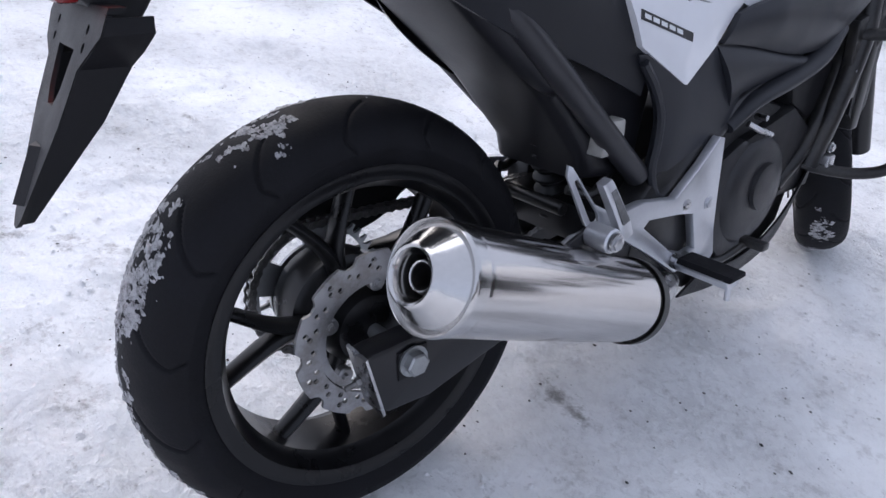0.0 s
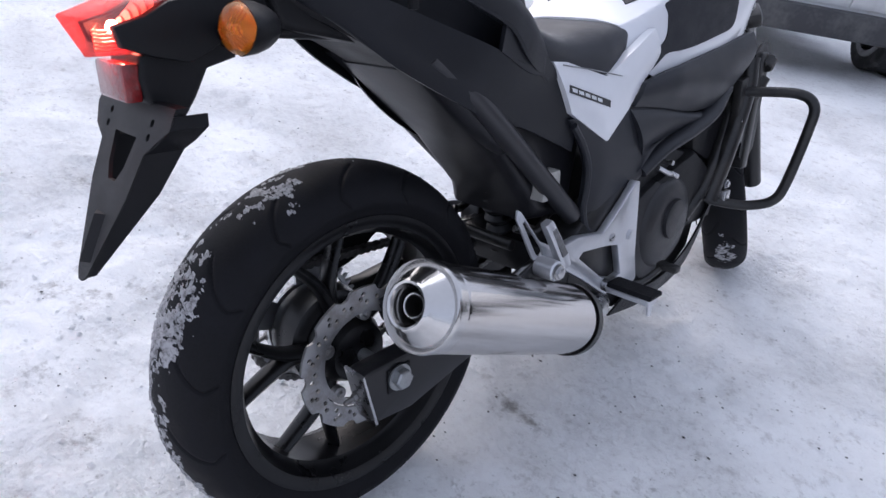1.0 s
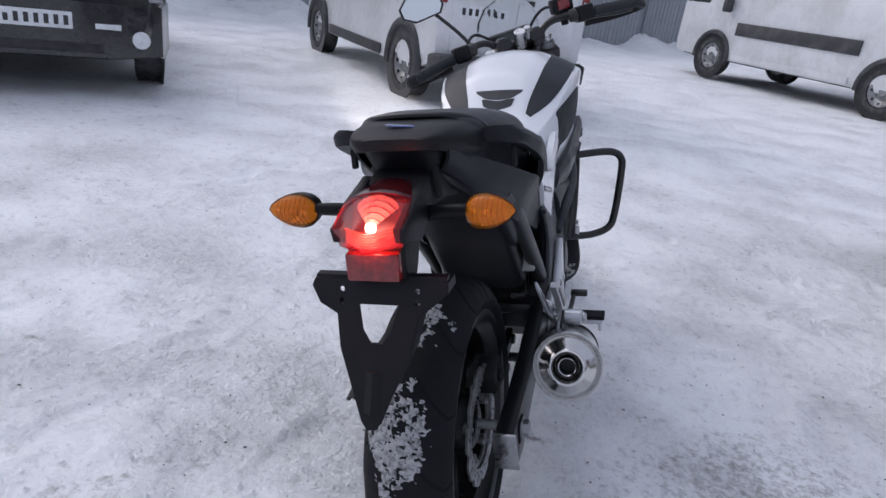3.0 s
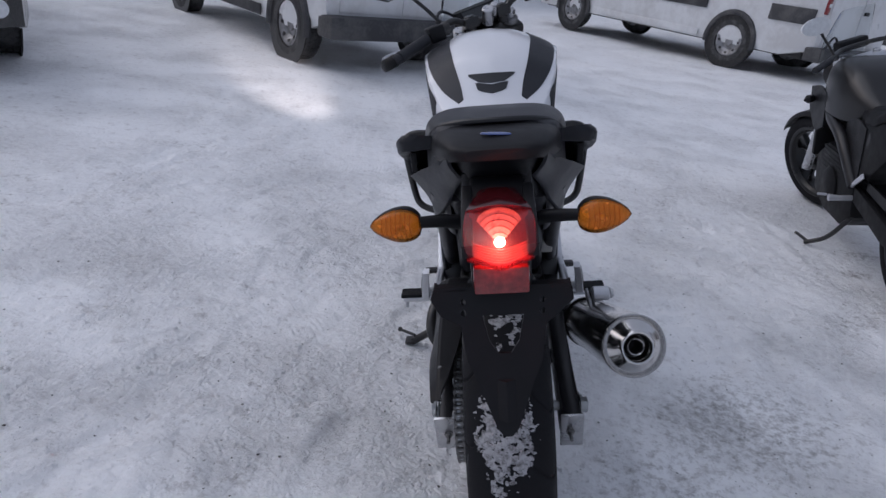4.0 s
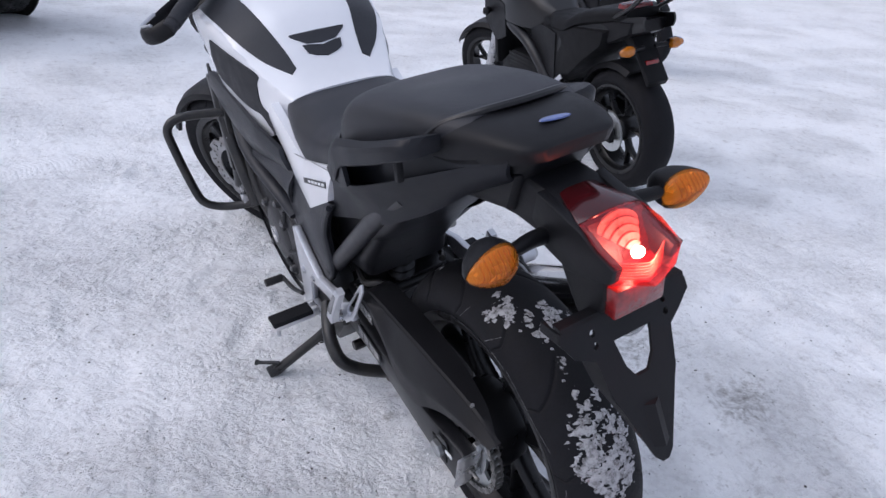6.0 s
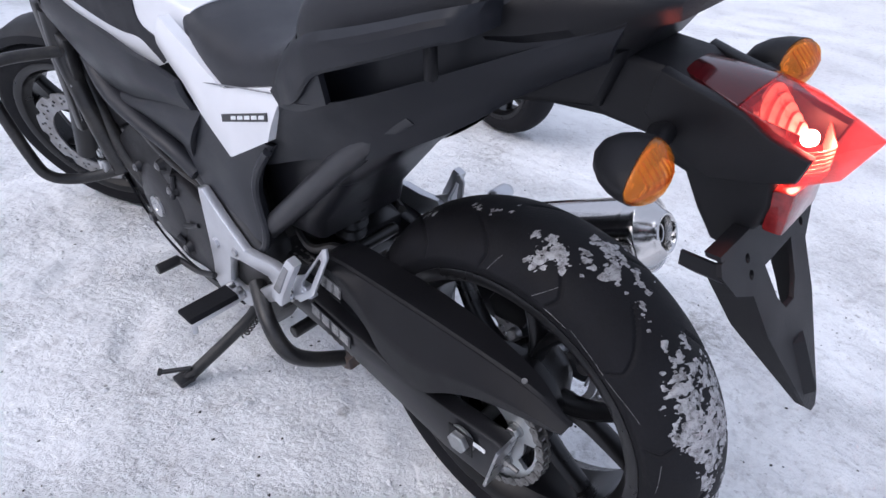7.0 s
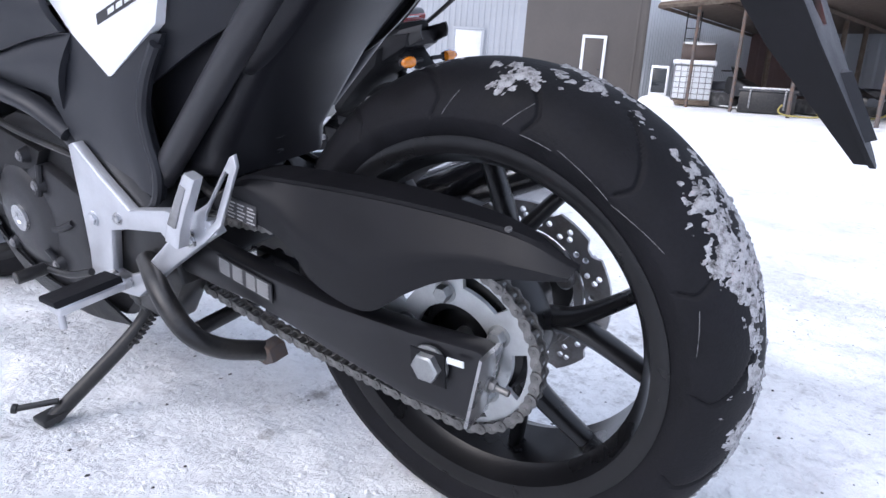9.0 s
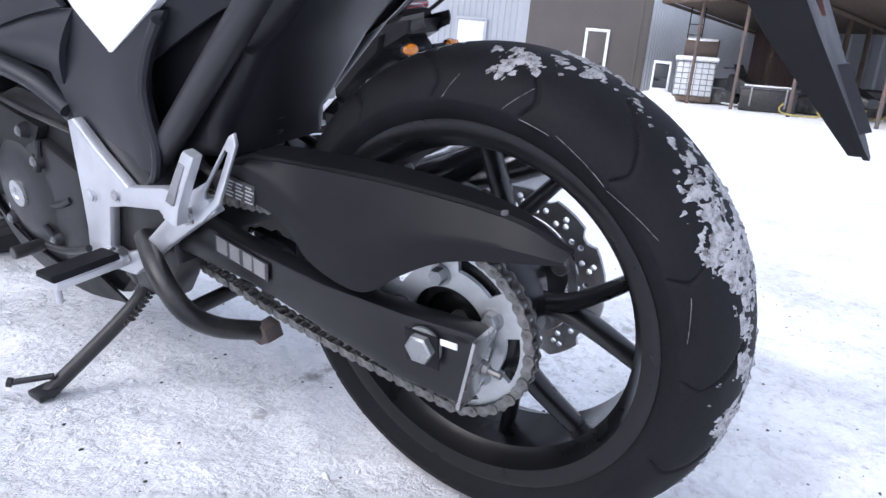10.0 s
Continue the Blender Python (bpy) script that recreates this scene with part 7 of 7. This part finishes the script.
    part("red_reflector", box(-.035, .035, -.175, -.158, .655, .685, .004), M_REDREF, mc)
    part("muffler", lathe([(0, 0), (0, .03), (.01, .055), (.30, .06), (.33, .04), (.33, 0)], 28, along((.20, .08, .44), (.17, .5, .30))), M_STAND, mc)
    st = part("side_stand", tube([(-.12, .52, .25), (-.2, .58, .12), (-.285, .64, .064)], .012, 10), M_STAND, mc)
    part("stand_foot", rod((-.27, .64, .07), (-.32, .70, .10), .008), M_STAND, st)
    part("cables", tube([(-.2, 1.05, 1.02), (-.1, 1.2, 1.05), (-.06, 1.18, .8)], .006, 8, 20), M_PADBLACK, mc)
    if case:
        cs = part("top_case", box(-.25, .25, -.41, -.03, 1.04, 1.34, .05, 3), M_BLACKGLOSS, mc, "black hard top case with red reflectors")
        part("lid", box(-.255, .255, -.42, -.02, 1.21, 1.23, .006), M_BLACK, cs)
        part("lid_reflector", box(-.21, .21, -.424, -.40, 1.24, 1.29, .006), M_REDREF, cs, "red reflector strip")
        part("latch", box(-.06, .06, -.425, -.40, 1.16, 1.20, .005), M_LABELWHITE, cs)
        rack = part("luggage_rack", box(-.15, .15, -.32, .02, 1.0, 1.035, .01), M_STAND, mc, "black luggage rack")
        for sx in (-1, 1):
            part("rack_stay", tube([(sx * .12, -.25, 1.0), (sx * .10, -.12, .92), (sx * .10, .02, .85)], .010, 8), M_STAND, rack)
    return mc


M_BIKEBLACK = material("black_motorcycle_paint", (0.006, 0.006, 0.007), 0.36, coat=0.15, vary=0.2, scale=8)
M_BIKEBLUE = material("blue_motorcycle_paint", (0.01, 0.13, 0.5), 0.2, coat=0.6, vary=0.1, scale=8)
a, f = (1.925, 1.42), (2.22, 2.86)
build_naked(pose(*a, 0, 0, 0, heading(a, f)) @ pose(0, 0, 0, 0, -12, 0), M_BIKEBLACK, "black naked motorcycle with a top case on its side stand")
a, f = (4.62, 3.66), (4.45, 5.1)
build_naked(pose(*a, ground_z(*a), 0, 0, heading(a, f)) @ pose(0, 0, 0, 0, -11, 0), M_BIKEBLUE, "blue motorcycle with a black top case on its side stand", seed=41)

# ---- sheds at the end of the yard ----
EYE9 = Vector((-.80, -.34))


def at(az, dist):
    return EYE9 + Vector((math.cos(radians(az)), math.sin(radians(az)))) * dist


def wall_between(name, p, q, h, label, mat, rib=.19, depth=.018, z0=None, face=1):
    """A profiled sheet wall from p to q with raised ribs, as tall as h."""
    d = q - p
    L = d.length
    z = min(ground_z(*p), ground_z(*q)) - .3 if z0 is None else z0
    pts, x = [], 0.0
    while x < L - rib:
        pts += [(x, 0), (x + rib * .6, 0), (x + rib * .68, depth), (x + rib * .92, depth)]
        x += rib
    pts.append((L, 0))
    bm = loft([[Vector((a_, b_ * face, zz)) for a_, b_ in pts] + [Vector((a_, -.12 * face, zz)) for a_, b_ in pts[::-1]] for zz in (0, h)])
    ob = link_mesh(name, bm, mat, None, label, smooth=0)
    ob.matrix_world = pose(p.x, p.y, z, 0, 0, math.degrees(math.atan2(d.y, d.x)))
    return tagged(ob, label, "wall", kind="structure")


n20 = Vector((-math.sin(radians(20)), math.cos(radians(20))))
P0 = at(20, 22)
gz = ground_z(P0.x, P0.y)
pa, pb, pc, pd = P0 + n20 * 16, P0 + n20 * 1.95, P0 - n20 * 1.35, P0 - n20 * 1.80
wall_between("wall_west", pa, pb, 7.5, "light grey profiled metal cladding of a workshop", M_CLAD, face=-1)
wall_between("wall_gate", pb, pc, 7.5, "brown sectional gate of the workshop", M_BROWN, rib=1.15, depth=.003, face=-1)
wall_between("wall_corner", pc, pd, 7.5, "brown corner post of the workshop", M_BROWN, rib=.2, depth=.01, face=-1)
pe, pf, pg = at(7.6, 31), at(3.2, 30.5), at(-16, 30)
wall_between("wall_north", pd, pe, 7.5, "light grey profiled cladding behind the lean-to", M_CLADLIGHTENED, face=-1)
M_PINK = material("faded_brown_boards", (0.19, 0.13, 0.12), 0.7, vary=0.15, scale=1.5)
wall_between("wall_back", pe, pf, 7.0, "faded brown board wall in the lean-to", M_PINK, rib=.4, face=-1)
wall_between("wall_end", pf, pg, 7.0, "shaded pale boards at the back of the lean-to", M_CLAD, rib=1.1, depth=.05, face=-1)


def facing(p, z, az=20.0):
    """A pose at p whose -y side looks back to the yard."""
    return pose(p.x, p.y, z, 0, 0, az - 90)


def build_frame_door(name, s, z0, w, h, frame_mat, leaf_mat, label, off=.05):
    p = P0 + n20 * s
    d = thing(name, facing(p, gz + z0), label, "door", kind="structure")
    part("leaf", box(-w / 2, w / 2, -off - .02, -off, 0, h, .005), leaf_mat, d)
    for x in (-w / 2, w / 2):
        part("jamb", box(x - .045, x + .045, -off - .05, -off, 0, h + .045, .006), frame_mat, d)
    part("lintel", box(-w / 2 - .045, w / 2 + .045, -off - .051, -off, h, h + .09, .006), frame_mat, d)
    part("handle", box(w / 2 - .16, w / 2 - .08, -off - .06, -off - .02, 1.0, 1.04, .008), M_STAND, d)
    return d


build_frame_door("door_1", -.25, -.15, .66, 1.95, M_LABELWHITE, M_BROWN, "small brown wicket door in a white frame")
build_frame_door("door_2", 3.75, -.15, .95, 2.0, M_CLAD, M_VANWHITE, "white steel door in the cladding")
box_m = thing("wall_box", facing(P0 + n20 * 5.55, gz + 1.75), "small white electric box on the cladding", "box")
part("body", box(-.22, .22, -.16, -.03, 0, .38, .015), M_VANWHITE, box_m)
part("door", box(-.19, .19, -.172, -.16, .03, .35, .004), M_VANWHITE, box_m)


def build_shed():
    shed = thing("lean_to", pose(0, 0, 0), "open lean-to with a rusty roof on thin posts", "shed", kind="structure")
    corners = [at(14.6, 20.3), at(-14, 14.5), pg, pe]
    zs = [3.62, 3.35, 4.1, 4.15]
    roof = loft([[Vector((c.x, c.y, z + dz)) for c, z in zip(corners, zs)] for dz in (0, .05)])
    part("roof", roof, M_WOOD, shed, "brown underside of the roof", smooth=0)
    part("roof_snow", loft([[Vector((c.x, c.y, z + dz)) for c, z in zip(corners, zs)] for dz in (.056, .28)]), bpy.data.materials["trodden_snow"], shed, "snow lying on the roof", smooth=0)
    for t in (0, .2, .4, .6, .8, 1):
        a_ = corners[0].lerp(corners[1], t)
        b_ = corners[3].lerp(corners[2], t)
        part("rafter", tube([(a_.x, a_.y, zs[0] + (zs[1] - zs[0]) * t - .07), (b_.x, b_.y, zs[3] - .07)], .07, 4, smooth=False), M_WOOD, shed)
    part("front_beam", tube([(corners[0].x, corners[0].y, zs[0] - .05), (corners[1].x, corners[1].y, zs[1] - .05)], .08, 4, smooth=False), M_WOOD, shed)
    for az, dist in ((11.6, 19.6), (8.3, 18.6), (4.2, 17.6), (-1.6, 16.5), (-8, 15.4)):
        p = at(az, dist)
        part("post", rod((p.x, p.y, ground_z(*p) - .1), (p.x, p.y, 3.6), .045, 10), M_RUSTTUBE, shed)
    for az, dist in ((6.2, 25), (1.5, 24.5), (-3, 24), (0.2, 27)):
        p = at(az, dist)
        part("post", rod((p.x, p.y, ground_z(*p) - .1), (p.x, p.y, 4.0), .08, 8), M_WOOD, shed)


build_shed()


def build_tank_cage(p):
    g = thing("water_container", facing(p, ground_z(*p), 11), "white plastic container in a steel cage under snow", "container")
    part("bottle", box(-.5, .5, -.48, .48, .15, 1.08, .05), M_LABELWHITE, g, "white plastic tank")
    part("pallet", box(-.52, .52, -.52, .52, 0, .14, .01), M_WOOD, g)
    for k in range(7):
        z = .16 + k * .15
        part("cage_bar", tube([(-.51, -.51, z), (.51, -.51, z), (.51, .51, z), (-.51, .51, z)], .011, 6, smooth=False, closed=True), M_STEELRIM, g)
        x = -.51 + k * .17
        part("cage_post", rod((x, -.515, .14), (x, -.515, 1.10), .011, 6), M_STEELRIM, g)
        part("cage_post", rod((-.515, x, .14), (-.515, x, 1.10), .011, 6), M_STEELRIM, g)
    part("snow_cap", box(-.58, .58, -.56, .56, 1.09, 1.22, .05, 3), bpy.data.materials["trodden_snow"], g, "slab of snow on top")
    t = thing("drum", facing(p, ground_z(*p) + 1.22, 11), "rusty red drum lying on the container under snow", "drum")
    part("shell", lathe([(-.45, 0), (-.45, .24), (-.42, .26), (.42, .26), (.45, .24), (.45, 0)], 28, Matrix.Translation((.05, 0, .25))), M_RUST, t)
    part("rim", lathe([(-.16, .26), (-.15, .28), (-.13, .26)], 28, Matrix.Translation((.05, 0, .25))), M_RUST, t)
    part("snow_cap", moved(lathe([(-.44, 0), (-.40, .16), (0, .19), (.40, .16), (.44, 0)], 20), Matrix.Translation((.05, 0, .45)) @ Matrix.Diagonal((1, 1, .5, 1))), bpy.data.materials["trodden_snow"], t)


build_tank_cage(at(11.35, 20.6))
fb = thing("display_fridge", facing(at(13.9, 20.6), ground_z(*at(13.9, 20.6)) + .25, 13), "white framed glass cabinet standing in the snow", "cabinet")
part("body", box(-.22, .22, -.22, .28, 0, .72, .02), M_WINDOW, fb)
for x in (-.22, .22):
    part("frame_post", box(x - .03, x + .03, -.26, -.20, 0, .75, .01), M_VANWHITE, fb)
part("frame_top", box(-.25, .25, -.27, .3, .72, .80, .02), M_VANWHITE, fb)
part("frame_base", box(-.25, .25, -.261, .3, -.05, .05, .01), M_VANWHITE, fb)
part("snow_heap", moved(lathe([(-.6, 0), (-.4, .3), (0, .42), (.45, .3), (.7, 0)], 20), Matrix.Translation((0, -.3, -.3)) @ Matrix.Diagonal((1, 1, .75, 1))), bpy.data.materials["trodden_snow"], fb)
ld = thing("ladder", facing(at(11.9, 22.0), ground_z(*at(11.9, 22)), 11), "black steel ladder leaning behind the container", "ladder")
for x in (-.2, .2):
    part("rail", rod((x, 0, 0), (x, .25, 3.0), .02, 8), M_STAND, ld)
for k in range(9):
    part("rung", rod((-.2, .03 + .026 * k, .35 + .31 * k), (.2, .03 + .026 * k, .35 + .31 * k), .014, 8), M_STAND, ld)


def build_snowmobile(p, az, paint, label, ski=None):
    s = thing("snowmobile", pose(p.x, p.y, ground_z(*p), 0, 0, az), label, "snowmobile", group="snowmobiles in the lean-to")
    part("track", prism([(-1.2, .05), (.2, .05), (.35, .25), (.2, .42), (-1.1, .42), (-1.3, .25)], -.2, .2, .03), M_CARTYRE, s)
    part("hood", seat_loft([(.1, .25, .85, .45), (.4, .32, .82, .35), (.8, .30, .65, .30), (1.15, .18, .48, .30)]), paint, s, "moulded hood")
    part("seat", seat_loft([(.1, .15, .75, .5), (-.3, .17, .72, .5), (-.9, .16, .75, .5), (-1.1, .12, .72, .55)]), M_SEAT, s)
    part("windscreen", loft([[Vector((x * w, y - .1 * x * x, z)) for x in np.linspace(-1, 1, 7)] + [Vector((x * w, y + .01 - .1 * x * x, z)) for x in np.linspace(1, -1, 7)] for w, y, z in ((.25, .45, .80), (.2, .25, 1.1))]), M_WINDOW, s)
    part("handlebar", tube([(-.35, 0, .98), (0, .1, 1.0), (.35, 0, .98)], .02, 8), M_STAND, s)
    for sx in (-1, 1):
        part("ski", tube([(sx * .42, .2, .05), (sx * .42, 1.0, .04), (sx * .42, 1.35, .2)], .045, 8, 16, flat=.5), ski or paint, s)
        part("suspension", rod((sx * .42, .75, .06), (sx * .2, .65, .45), .025, 8), M_STAND, s)
    return s


M_YELLOW = material("yellow_plastic", (0.33, 0.27, 0.07), 0.35, vary=0.1)
build_snowmobile(at(8.7, 20.2), 150, M_BIKEBLACK, "black snowmobile with white skis parked in the lean-to", M_VANWHITE)
build_snowmobile(at(1.6, 19.2), 140, M_BIKEBLACK, "black snowmobile with yellow skis parked in the lean-to", M_YELLOW)
build_snowmobile(at(-3.0, 20.5), 160, M_BIKEBLACK, "black snowmobile parked in the lean-to")
cr = thing("crate", facing(at(5.8, 18.9), ground_z(*at(5.8, 18.9)), 6), "long black crate with snow on its lid", "crate")
part("body", box(-.65, .65, -.3, .3, 0, .52, .02), M_STAND, cr)
part("lid", box(-.68, .68, -.33, .33, .52, .58, .01), M_BUMPER, cr)
part("snow", box(-.6, .5, -.25, .3, .58, .63, .02), bpy.data.materials["trodden_snow"], cr)
for x in (-.4, .4):
    part("strap", box(x - .02, x + .02, -.335, -.3, .1, .6, .003), M_STEELRIM, cr)
rope = thing("tow_rope", facing(at(3.2, 17.5), ground_z(*at(3.2, 17.5)) + .08, 3), "loops of pale yellow tow rope on the snow", "rope")
part("strand", tube([(-.45, 0, .22), (-.52, 0, .10), (-.42, 0, 0), (0, 0, -.03), (.35, 0, .0), (.45, 0, .12), (.35, 0, .18), (.28, 0, .08), (.4, 0, 0), (.6, .05, .02)], .022, 8, 50), M_YELLOW, rope)
